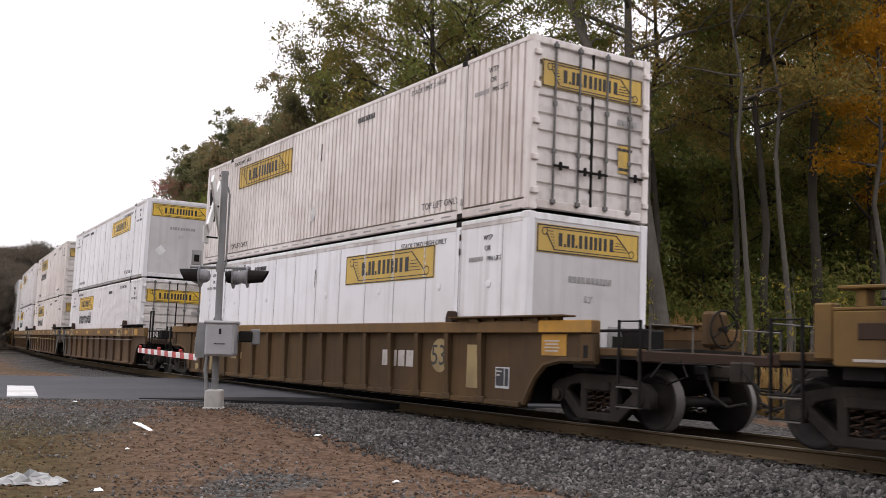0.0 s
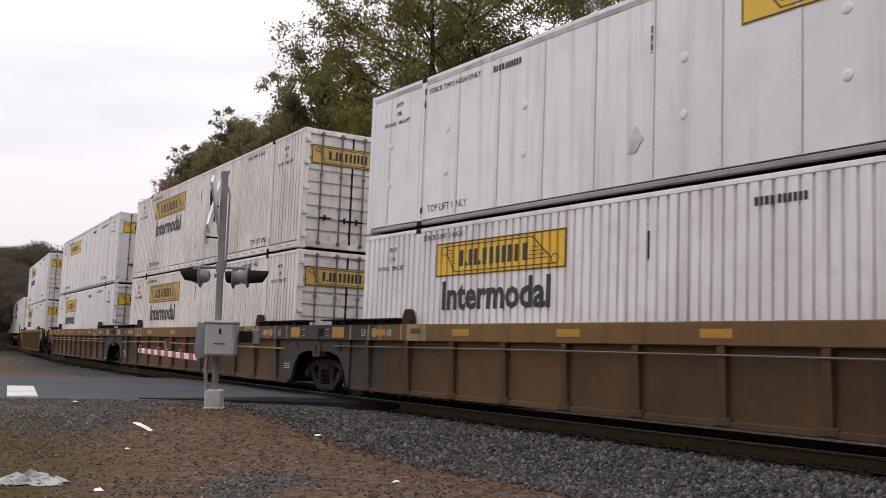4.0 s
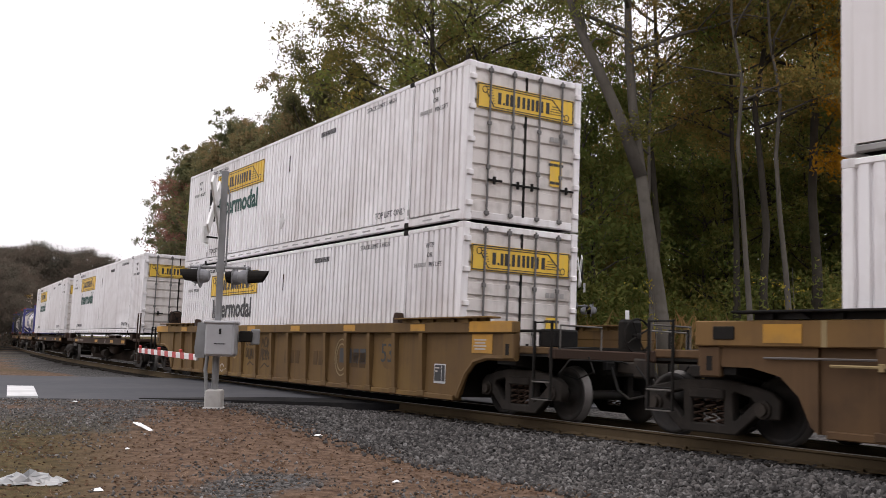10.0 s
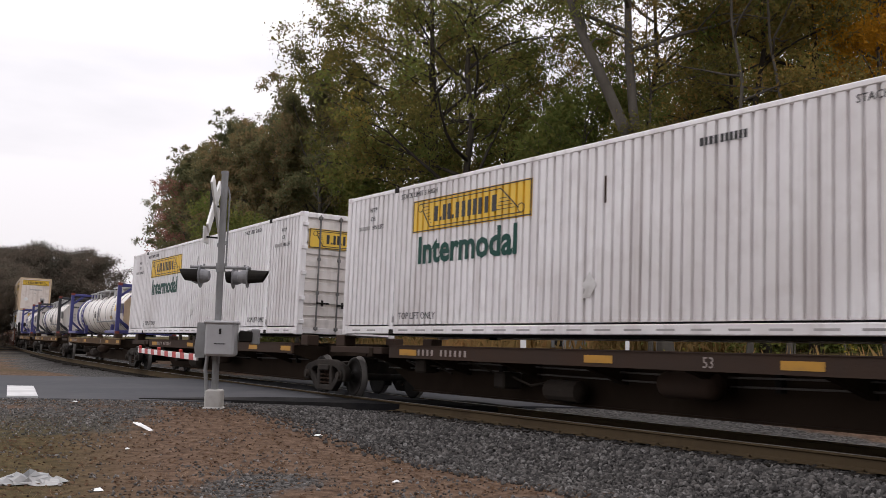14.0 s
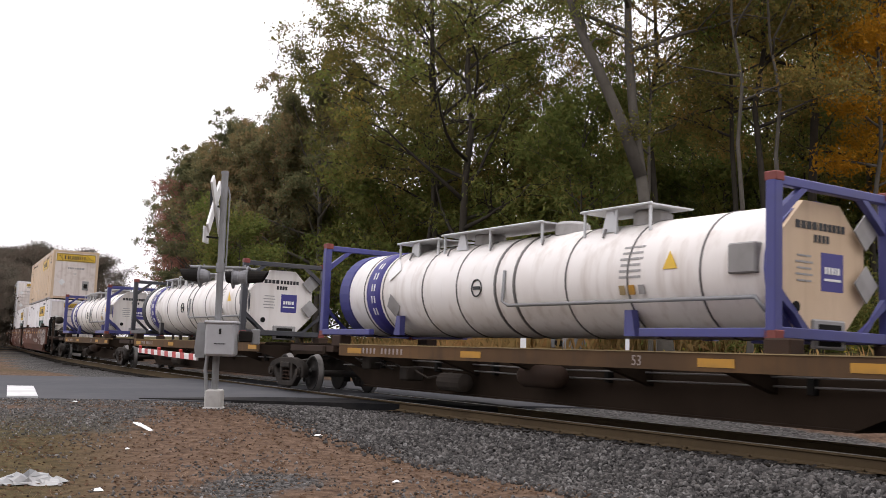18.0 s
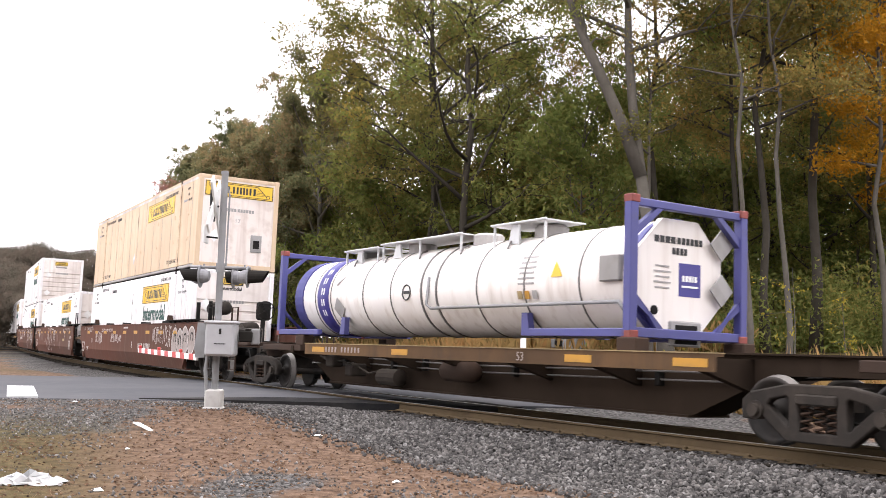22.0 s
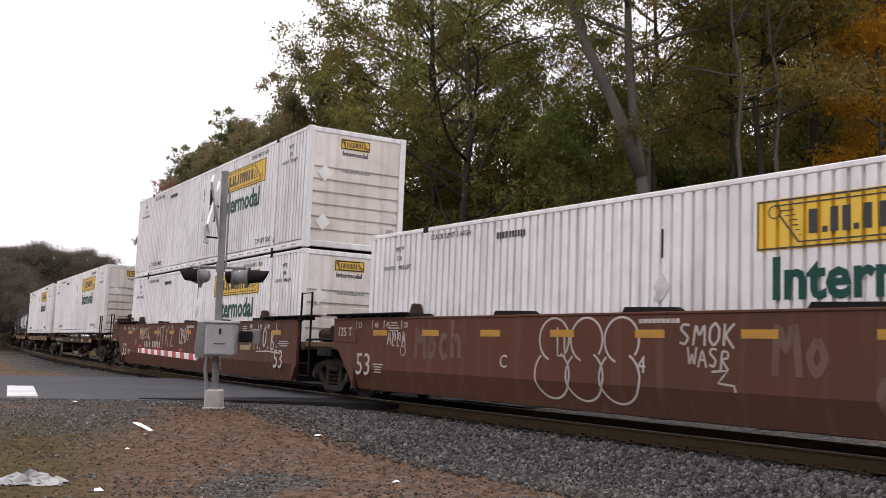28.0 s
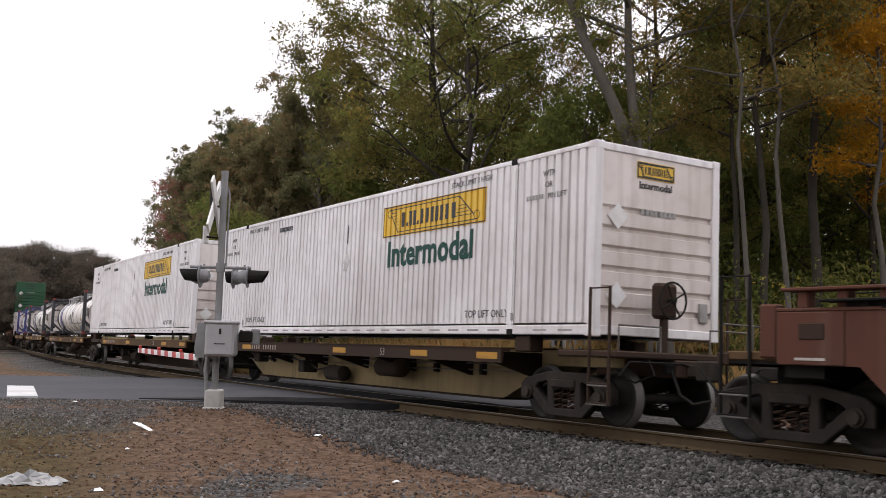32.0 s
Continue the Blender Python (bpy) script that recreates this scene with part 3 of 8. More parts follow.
RAIL = [(-0.037, -0.004), (-0.037, -0.03), (-0.009, -0.045), (-0.009, -0.14), (-0.07, -0.165), (-0.07, -0.18), (0.07, -0.18), (0.07, -0.165), (0.009, -0.14), (0.009, -0.045), (0.037, -0.03), (0.037, -0.004)]
for q in (-0.755, 0.755):
    part("rail", rail_mesh(q, -60, 200, RAIL), RAIL_SIDE, track, "rusty steel rail with a bright running face")
    part("running_face", rail_mesh(q, -60, 200, [(-0.03, -0.004), (-0.03, 0.0), (0.03, 0.0), (0.03, -0.004)]), TREAD, track, "polished rail head")
TIE_MESH = Shape().box(-0.115, 0.115, -1.3, 1.3, -0.36, -0.185, 0.012).mesh("tie", TIE)
PLATE = Shape().box(-0.09, 0.09, -0.18, 0.18, 0.0, 0.012, 0.003).box(-0.06, -0.03, -0.12, -0.08, 0.012, 0.04).box(0.03, 0.06, 0.08, 0.12, 0.012, 0.04).mesh("tie_plate", RAIL_SIDE)
rng = random.Random(5)
for i in range(150):
    s = -16 + i * 0.52
    p = beside(s, rng.uniform(-0.06, 0.06), 0)
    d = (on_track(s - 0.5) - on_track(s + 0.5)).normalized()
    t = part("tie", TIE_MESH, TIE, track)
    t.matrix_basis = Matrix.Translation(p) @ Matrix.Rotation(math.atan2(d.y, d.x) + rng.uniform(-0.02, 0.02), 4, "Z") @ Matrix.Rotation(-CANT, 4, "X")
    if s < 12:
        tp = part("tie_plate", PLATE, RAIL_SIDE, track)
        tp.matrix_basis = Matrix.Translation(beside(s, -0.755, -0.184)) @ Matrix.Rotation(math.atan2(d.y, d.x), 4, "Z")


def pebble(r, rng):
    """A rough stone of twenty faces."""
    t = (1 + 5 ** 0.5) / 2
    V = [(-1, t, 0), (1, t, 0), (-1, -t, 0), (1, -t, 0), (0, -1, t), (0, 1, t), (0, -1, -t), (0, 1, -t), (t, 0, -1), (t, 0, 1), (-t, 0, -1), (-t, 0, 1)]
    F = [(0, 11, 5), (0, 5, 1), (0, 1, 7), (0, 7, 10), (0, 10, 11), (1, 5, 9), (5, 11, 4), (11, 10, 2), (10, 7, 6), (7, 1, 8), (3, 9, 4), (3, 4, 2), (3, 2, 6), (3, 6, 8), (3, 8, 9), (4, 9, 5), (2, 4, 11), (6, 2, 10), (8, 6, 7), (9, 8, 1)]
    sx, sy, sz = rng.uniform(0.7, 1.2), rng.uniform(0.7, 1.2), rng.uniform(0.5, 0.85)
    e = Euler((rng.uniform(0, 6), rng.uniform(0, 6), rng.uniform(0, 6))).to_matrix()
    out = []
    for v in V:
        k = r / 1.9 * rng.uniform(0.8, 1.15)
        out.append(e @ Vector((v[0] * k * sx, v[1] * k * sy, v[2] * k * sz)))
    return out, F


def stone_mat(name="ballast_stone", k=1.0):
    m = bpy.data.materials.new(name)
    m.use_nodes = True
    n, l = m.node_tree.nodes, m.node_tree.links
    b = n["Principled BSDF"]
    b.inputs["Roughness"].default_value = 0.9
    g, r = n.new("ShaderNodeNewGeometry"), n.new("ShaderNodeValToRGB")
    e = r.color_ramp.elements
    b.inputs["Specular IOR Level"].default_value = 0.12
    e[0].color, e[1].color = (0.034, 0.032, 0.031, 1), (0.185, 0.178, 0.172, 1)
    e.new(0.5).color = (0.07448, 0.07068, 0.06764, 1)
    e.new(0.85).color = (0.1178, 0.1094, 0.1026, 1)
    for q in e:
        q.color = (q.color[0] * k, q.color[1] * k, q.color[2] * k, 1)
    l.new(g.outputs["Random Per Island"], r.inputs[0])
    l.new(r.outputs[0], b.inputs["Base Color"])
    return m


# the two darker copies of the stone carry the train's shade in their colour
STONE, STONE_SHADED, STONE_DARK = stone_mat(), stone_mat("shaded_crib_stone", 0.3), stone_mat("shaded_ballast_stone", 0.42)


def scatter_stones(name, label, count, place, lo, hi, seed, stone=None):
    rng = random.Random(seed)
    g = Shape()
    forms = [pebble(1.0, rng) for _ in range(24)]
    done = tries = 0
    while done < count and tries < count * 8:
        tries += 1
        p = place(rng)
        if p is None:
            continue
        V, F = rng.choice(forms)
        r = rng.uniform(lo, hi)
        a = rng.uniform(0, 6.28)
        c, s = math.cos(a) * r, math.sin(a) * r
        g.add([(p[0] + v.x * c - v.y * s, p[1] + v.x * s + v.y * c, p[2] + v.z * r) for v in V], F)
        done += 1
    me = bpy.data.meshes.new(name)
    me.from_pydata(g.v, [], g.f)
    me.materials.append(stone or STONE)
    return tagged(new(name, me), label, "gravel", kind="stuff")


def near_ballast(rng):
    s = -8.5 + 21 * rng.random() ** 1.35
    q = -rng.uniform(1.12, 4.5)
    if q < -2.9 and rng.random() > (4.3 + q) / 1.4:
        return None
    p = beside(s, q, 0)
    if p.y > ROAD_NEAR - 0.9 and abs(q) < 6:
        return None
    return p.x, p.y, terrain(p.x, p.y) + 0.012


scatter_stones("ballast", "grey crushed stone ballast beside the rails", 22000, near_ballast, 0.019, 0.047, 11)


def sooty_ballast(rng):
    q = -rng.uniform(0.86, 1.22)
    p = beside(-8.5 + 21 * rng.random() ** 1.35, q, 0)
    if p.y > ROAD_NEAR - 0.9:
        return None
    return p.x, p.y, terrain(p.x, p.y) + 0.012


# rust-dark strip by the rail, with the cars' shade painted in
scatter_stones("sooty_ballast", "stone ballast along the rail foot, darkened for shade", 1500, sooty_ballast, 0.020, 0.045, 14, STONE_DARK)


def mid_ballast(rng):
    s = rng.uniform(-8, 40)
    q = rng.uniform(-1.3, 3.0)
    p = beside(s, q, 0)
    if ROAD_NEAR - 0.5 < p.y < ROAD_FAR + 0.5:
        return None
    return p.x, p.y, -0.20 + (0 if abs(q) < 1.4 else -0.25 * smooth(1.4, 3.2, abs(q)))


scatter_stones("crib_ballast", "stone ballast between the ties, darkened for shade", 3500, mid_ballast, 0.025, 0.055, 12, STONE_SHADED)


def loose(rng):
    x, y = rng.uniform(-9.5, 3.5), rng.uniform(7.2, 20.3)
    s, q = offset_from_track(x, y)
    g = gravel_amount(x, y, s, q) + 0.45 * noise.noise((x * 1.1, y * 1.1, 7.0))
    if q > -3.0 or rng.random() > max(0.012, g * 1.5):
        return None
    return x, y, terrain(x, y) + 0.006


scatter_stones("loose_gravel", "loose grey gravel strewn over the dirt", 9000, loose, 0.008, 0.027, 13, stone_mat("pale_gravel_stone", 1.45))


def clods(rng):
    x, y = rng.uniform(-9.0, 4.5), rng.uniform(7.2, 19.6)
    s, q = offset_from_track(x, y)
    if q > -3.3 or gravel_amount(x, y, s, q) > rng.uniform(0.1, 0.6):
        return None
    return x, y, terrain(x, y) + 0.002


def clod_mat():
    m = stone_mat("dirt_clod")
    for node in m.node_tree.nodes:
        if node.type == "VALTORGB":
            for e, c in zip(node.color_ramp.elements, ((0.040, 0.026, 0.019), (0.082, 0.053, 0.037), (0.125, 0.085, 0.060), (0.19, 0.145, 0.11))):
                e.color = (*c, 1)
    return m


scatter_stones("dirt_clods", "red-brown crumbs and clods of dry dirt", 3500, clods, 0.006, 0.020, 17, clod_mat())


def dead_leaves():
    rng = random.Random(21)
    v, f = [], []
    for _ in range(6000):
        x, y = rng.uniform(-9.5, 5), rng.uniform(7.2, 19.5)
        s, q = offset_from_track(x, y)
        if q > -3.4:
            continue
        z = terrain(x, y) + 0.012
        r, a, t = rng.uniform(0.014, 0.05), rng.uniform(0, 6.28), rng.uniform(-0.5, 0.5)
        c, d = math.cos(a), math.sin(a)
        k = len(v)
        for p, q2 in ((-1, 0), (0, -0.55), (1, 0), (0, 0.55)):
            v.append((x + r * (p * c - q2 * d), y + r * (p * d + q2 * c), z + r * (p * t + abs(q2) * 0.5)))
        f.append((k, k + 1, k + 2, k + 3))
    me = bpy.data.meshes.new("dead_leaves")
    me.from_pydata(v, [], f)
    me.materials.append(leaf_mat("fallen_leaves", [(0.1, (0.035, 0.022, 0.015)), (0.5, (0.115, 0.070, 0.045)), (1.0, (0.22, 0.15, 0.10))]))
    return tagged(new("dead_leaves", me), "dry brown leaves lying on the dirt", "leaves", kind="stuff")


dead_leaves()


def straw():
    """Dry grass stems and twigs lying flat on the dirt, in uneven patches."""
    rng = random.Random(23)
    v, f = [], []
    for _ in range(8000):
        x, y = rng.uniform(-7.5, 4), rng.uniform(7.2, 18.5)
        s, q = offset_from_track(x, y)
        if q > -3.6 or noise.noise((x * 0.9, y * 0.9, 2.0)) + rng.uniform(-0.5, 0.5) < 0.05:
            continue
        z = terrain(x, y) + 0.006
        r, a, w = rng.uniform(0.05, 0.15), rng.uniform(0, 6.28), rng.uniform(0.002, 0.005)
        c, d, k = math.cos(a), math.sin(a), len(v)
        lift = rng.uniform(0.0, 0.05)
        v += [(x - d * w, y + c * w, z), (x + d * w, y - c * w, z), (x + r * c, y + r * d, z + lift)]
        f.append((k, k + 1, k + 2))
    me = bpy.data.meshes.new("dry_straw")
    me.from_pydata(v, [], f)
    me.materials.append(leaf_mat("straw", [(0.1, (0.11, 0.07, 0.042)), (0.5, (0.22, 0.145, 0.09)), (1.0, (0.34, 0.25, 0.165))]))
    return tagged(new("dry_straw", me), "dry straw and twigs strewn over the dirt", "straw", kind="stuff")


straw()


# ---- the level crossing's signal ----
def mast(m, gate=True):
    c = thing("crossing_signal", "galvanised crossing signal mast with crossbuck, lamps and lowered gate", "signal")
    H = 4.28
    part("pole", Shape().tube([(0, 0, 0.25), (0, 0, H)], 0.062, 14).lathe([(H, 0.072), (H + 0.05, 0.072), (H + 0.06, 0.04)], 2, 14), GALV, c, smooth=False)
    part("base", Shape().box(-0.15, 0.15, -0.15, 0.15, 0.0, 0.36, 0.03).box(-0.17, 0.17, -0.17, 0.17, -0.12, 0.05, 0.02), CONCRETE, c, "grey cast junction base")
    # crossbuck: two boards seen almost from the edge, turned to the road
    cb = part("crossbuck", Shape().box(-0.02, 0.02, -0.11, 0.11, -0.61, 0.61, 0.006), SIGN_WHITE, c, "white crossbuck board", at=(-0.13, 0, 3.68), turn=(42, 0, 0))
    part("crossbuck", Shape().box(-0.02, 0.02, -0.11, 0.11, -0.61, 0.61, 0.006), SIGN_WHITE, c, "white crossbuck board", at=(-0.17, 0, 3.68), turn=(-42, 0, 0))
    for y, t in ((0.0, 42), (0.0, -42)):
        bars(c, (0.3, 0.26), 0.12, 0, -0.2, 3.68, BLACK, "end").rotation_euler = (radians(t), radians(90), radians(0))
    part("track_sign", Shape().box(-0.015, 0.015, -0.18, 0.18, -0.15, 0.15, 0.006), SIGN_WHITE, c, "small white track-count plate", at=(-0.3, 0.0, 3.15))
    part("sign_bracket", Shape().tube([(-0.08, 0, 3.1), (-0.34, 0, 3.12)], 0.016, 6), DARK, c)
    part("crossbuck_bracket", Shape().tube([(-0.08, 0, 3.68), (-0.2, 0, 3.68)], 0.02, 6), DARK, c)
    part("conduit", Shape().tube([(0.09, 0.02, 2.55), (0.10, 0.02, 3.9), (0.06, 0.02, 4.05)], 0.018, 6), GALV, c)
    part("cable_pipe", Shape().tube([(-0.12, -0.1, 0.3), (-0.16, -0.1, 0.7), (-0.13, -0.1, 1.05)], 0.035, 8), GALV, c)
    # lamp arm
    part("cross_arm", Shape().tube([(-0.55, 0, 2.56), (0.55, 0, 2.56)], 0.028, 8).lathe([(2.48, 0.085), (2.64, 0.085)], 2, 12), GALV, c)
    for e in (-1, 1):
        for near in (True, False):
            lx = (0.44 if e > 0 else -0.30) if near else (0.22 if e > 0 else -0.52)
            face = e if near else -e
            lamp = part("lamp", Shape().lathe([(-0.12 * face, 0.03), (-0.10 * face, 0.09), (-0.02 * face, 0.125), (0.08 * face, 0.13), (0.08 * face, 0.10)], 0, 18).tube([(0, 0, 0.12), (0, 0, 0.22)], 0.02, 6), LAMP_GREY, c, "pale grey lamp housing", at=(lx, 0.0 if near else 0.42, 2.40))
            part("lens", Shape().lathe([(0.08 * face, 0.11), (0.10 * face, 0.09), (0.11 * face, 0.02)], 0, 18), RED_LENS, lamp)
            part("backing_disc", Shape().lathe([(0.055 * face, 0.20), (0.07 * face, 0.20)], 0, 24), LAMP_GREY, lamp)
            e_, long = face, 0.20 if near else 0.06
            hood = []
            for a in np.linspace(-0.35 * math.pi, 1.35 * math.pi, 15):
                hood.append((0.125 * math.cos(a), 0.125 * math.sin(a)))
            g = Shape()
            v = [(0.07 * e_, p[0], p[1]) for p in hood] + [((0.12 + long + 0.6 * long * (p[1] + 0.125) / 0.25) * e_, p[0] * 0.9, p[1] * 0.86 + 0.01) for p in hood]
            n = len(hood)
            v += [(q[0], q[1] * 1.03, q[2] * 1.03) for q in v]
            f = [(i, i + 1, n + i + 1, n + i) for i in range(n - 1)] + [(2 * n + i, 3 * n + i, 3 * n + i + 1, 2 * n + i + 1) for i in range(n - 1)]
            f += [(n + i, n + i + 1, 3 * n + i + 1, 3 * n + i) for i in range(n - 1)]
            part("hood", g.add(v, f), DARK, lamp)
    # gate mechanism and arm
    box = part("gate_mechanism", Shape().box(-0.26, 0.26, -0.24, 0.18, 0.96, 1.56, 0.04).box(-0.28, 0.28, -0.26, 0.20, 1.53, 1.59, 0.02), BOX_GREY, c, "silver gate mechanism housing", at=(0.13, -0.18, 0))
    part("latch", Shape().box(-0.02, 0.02, -0.012, 0.0, -0.05, 0.05, 0.004), DARK, box, at=(0.02, -0.265, 1.40))
    part("marking", Shape().box(-0.10, 0.10, -0.004, 0.0, -0.008, 0.008), DARK, box, at=(0.02, -0.263, 1.18))
    part("counterweight_arm", Shape().box(0.35, 0.75, -0.03, 0.03, 1.22, 1.36, 0.02).box(0.62, 0.78, -0.05, 0.05, 1.18, 1.46, 0.02), GALV, c, at=(0, -0.05, 0))
    part("counterweight", Shape().box(0.42, 0.66, -0.10, 0.10, 1.22, 1.42, 0.02), DARK, c, at=(0, -0.05, 0))
    part("arm_support", Shape().prism([(-0.36, 0.92), (-0.20, 0.92), (-0.16, 1.12), (-0.22, 1.55), (-0.34, 1.55), (-0.38, 1.1)], 1, -0.10, 0.02), GALV, c)
    arm = part("gate_arm", Shape().box(0.0, 6.4, -0.02, 0.02, -0.055, 0.055, 0.006), SIGN_WHITE, c, "lowered gate arm striped red and white", at=(-0.34, 0.0, 0.92), turn=(0, 0, 116))
    for i in range(8):
        part("stripe", Shape().prism([(0.25 + i * 0.8, -0.056), (0.62 + i * 0.8, -0.056), (0.66 + i * 0.8, 0.056), (0.29 + i * 0.8, 0.056)], 1, -0.023, 0.023), RED, arm)
    for i, a in enumerate((1.5, 3.8, 6.2)):
        part("arm_lamp", Shape().lathe([(0.055, 0.02), (0.065, 0.035), (0.11, 0.035), (0.12, 0.02)], 2, 10), RED, arm, at=(a, 0, 0))
    c.matrix_basis = m
    return c


signal = mast(pose(-4.08, 18.1, -0.06, 0, 0.7, 0))
opposite = copy_thing(signal, pose(4.35, 32.6, -0.1, 0, 0, 180))
tagged(opposite, "galvanised crossing signal mast beyond the track, gate lowered")


# ---- litter ----
def crumpled(name, label, at, sx, sy, sz, material, seed, turn=0.0, nx=9, ny=7, tilt=0.0):
    """A crumpled sheet or bag lying on the ground."""
    rng = random.Random(seed)
    v, f = [], []
    for j in range(ny):
        for i in range(nx):
            a, b = i / (nx - 1) - 0.5, j / (ny - 1) - 0.5
            edge = max(0.0, 1 - (4 * a * a + 4 * b * b) * 0.9)
            v.append((a * sx + rng.gauss(0, 0.03) * sx, b * sy + rng.gauss(0, 0.04) * sy, 0.004 + sz * edge * rng.uniform(0.25, 1.0)))
    top = len(v)
    v += [(x, y, z - 0.003) for x, y, z in v]
    for k in (0, top):
        for j in range(ny - 1):
            for i in range(nx - 1):
                q = (k + j * nx + i, k + j * nx + i + 1, k + (j + 1) * nx + i + 1, k + (j + 1) * nx + i)
                f.append(q if k == 0 else q[::-1])
    ob = new(name, Shape().add(v, f).mesh(name, material))
    ob.matrix_basis = pose(at[0], at[1], at[2] if len(at) > 2 else terrain(at[0], at[1]) + 0.006 + abs(tilt) * 0.002, 0, tilt, turn)
    return tagged(ob, label, "litter")


crumpled("paper_scrap", "folded white paper scrap on the dirt", (-4.62, 15.7), 0.36, 0.12, 0.04, PAPER, 2, -20, tilt=20)
crumpled("plastic_bag", "crumpled translucent white plastic bag on the dirt", (-4.32, 10.65), 0.74, 0.40, 0.15, PLASTIC, 3, 8, 15, 11)
for k, (x, y, r) in enumerate(((-1.9, 15.6, 0.18), (-0.47, 11.1, 0.09), (-4.3, 13.9, 0.08), (-3.4, 10.1, 0.15), (-6.9, 19.0, 0.1))):
    crumpled("paper_scrap", "small pale paper scrap on the dirt", (x, y), r, r * 0.6, 0.03, PAPER, 30 + k, 40 * k, 5, 4)

# ---- trees and undergrowth ----
def grow(height, radius, seed, lean=(0.0, 0.0), clear=0.35, spread=0.32, limbs=16, leaves=9000, size=0.13, fork=False, droop=0.0, density=1.0, cloud=0.75):
    """A tapered trunk with limbs and twigs, and leaves gathered about the twigs. Returns (wood, leaves) meshes' shapes."""
    rng = random.Random(seed)
    nr = np.random.RandomState(seed)
    wood = Shape()

    def path(p, d, length, n, wander):
        pts = [Vector(p)]
        d = Vector(d).normalized()
        for _ in range(n):
            d = (d + Vector((rng.gauss(0, wander), rng.gauss(0, wander), rng.gauss(0, wander * 0.6)))).normalized()
            pts.append(pts[-1] + d * (length / n))
        return pts
    trunk = [Vector((0, 0, -0.3))]
    k = 9
    for i in range(1, k + 1):
        q = i / k
        trunk.append(Vector((lean[0] * q ** 1.6 * height + rng.gauss(0, 0.005) * height, lean[1] * q ** 1.6 * height + rng.gauss(0, 0.005) * height, height * 0.93 * q)))
    radii = [radius * (1.35 if i == 0 else 1 - 0.88 * (i / k) ** 0.9) for i in range(k + 1)]
    tips = []
    if fork:  # to the fork, then one stem leans far away and one goes straight up
        bend = (0, -0.28, -0.56, -0.85, -1.08, -1.2, -1.2, -1.25, -1.2, -1.25)
        trunk = [Vector((bend[i], 0.1 * i, -0.3 if i == 0 else height * 0.93 * i / k)) for i in range(k + 1)]
        arm = [trunk[3], Vector((-1.45, 0.3, 8.2)), Vector((-1.95, 0.35, 9.4)), Vector((-2.5, 0.4, 10.6)), Vector((-3.0, 0.5, 12.0)), Vector((-3.6, 0.6, 14.5))]
        wood.tube(arm, [0.21, 0.19, 0.17, 0.15, 0.11, 0.03], 8)
        for q in arm[3:]:
            for _ in range(3):
                e = q + Vector((rng.gauss(0, 0.9), rng.gauss(0, 0.9), rng.uniform(0.3, 1.8)))
                wood.tube([q, q.lerp(e, 0.5) + Vector((0, 0, 0.15)), e], [0.05, 0.03, 0.01], 5, False)
                tips.append((e, 3.0))
    wood.tube(trunk, radii, 9)

    def along(q):
        a = q * k
        i = min(int(a), k - 1)
        return trunk[i].lerp(trunk[i + 1], a - i), radii[i] + (radii[i + 1] - radii[i]) * (a - i)
    for j in range(limbs):
        q = clear + (1 - clear) * ((j + rng.random()) / limbs) ** 0.9
        p, r = along(min(q, 0.985))
        az = j * 2.4 + rng.uniform(-0.5, 0.5)
        up = rng.uniform(0.15, 0.75) + 0.5 * (q - clear) - droop
        ln = height * spread * (1.15 - 0.75 * abs((q - clear) / (1 - clear) - 0.35)) * rng.uniform(0.7, 1.15)
        main = path(p, (math.cos(az), math.sin(az), up), ln, 5, 0.17)
        r0 = min(r * 0.55, radius * 0.42) + 0.012
        wood.tube(main, [r0 * (1 - 0.8 * i / 5) for i in range(6)], 6)
        for b in range(5):
            t = rng.uniform(0.35, 1.0)
            i = min(int(t * 5), 4)
            o = main[i].lerp(main[i + 1], t * 5 - i)
            d = (main[i + 1] - main[i]).normalized() + Vector((rng.gauss(0, 0.7), rng.gauss(0, 0.7), rng.gauss(0.15, 0.45)))
            tw = path(o, d, ln * rng.uniform(0.25, 0.5), 3, 0.2)
            wood.tube(tw, [r0 * 0.32, r0 * 0.24, r0 * 0.16, 0.008], 4, False)
            tips += [(tw[1], ln), (tw[2], ln), (tw[3], ln)]
            for _ in range(2):
                e = tw[rng.randrange(1, 4)]
                d2 = Vector((rng.gauss(0, 1), rng.gauss(0, 1), rng.gauss(0.2, 0.7))).normalized()
                f2 = e + d2 * ln * rng.uniform(0.12, 0.26)
                wood.tube([e, f2], [r0 * 0.14 + 0.004, 0.005], 3, False)
                tips.append((f2, ln))
        tips.append((main[5], ln))
    # leaves in clumps of uneven size
    T = np.array([list(t[0]) for t in tips])
    wgt = nr.gamma(1.1, 1.0, len(T))
    wgt /= wgt.sum()
    idx = nr.choice(len(T), int(leaves * density), p=wgt)
    C = T[idx] + nr.normal(0, cloud * height / 22, (len(idx), 3)) * np.array([1, 1, 0.7])
    return wood, leaf_cloud(C, size, nr)


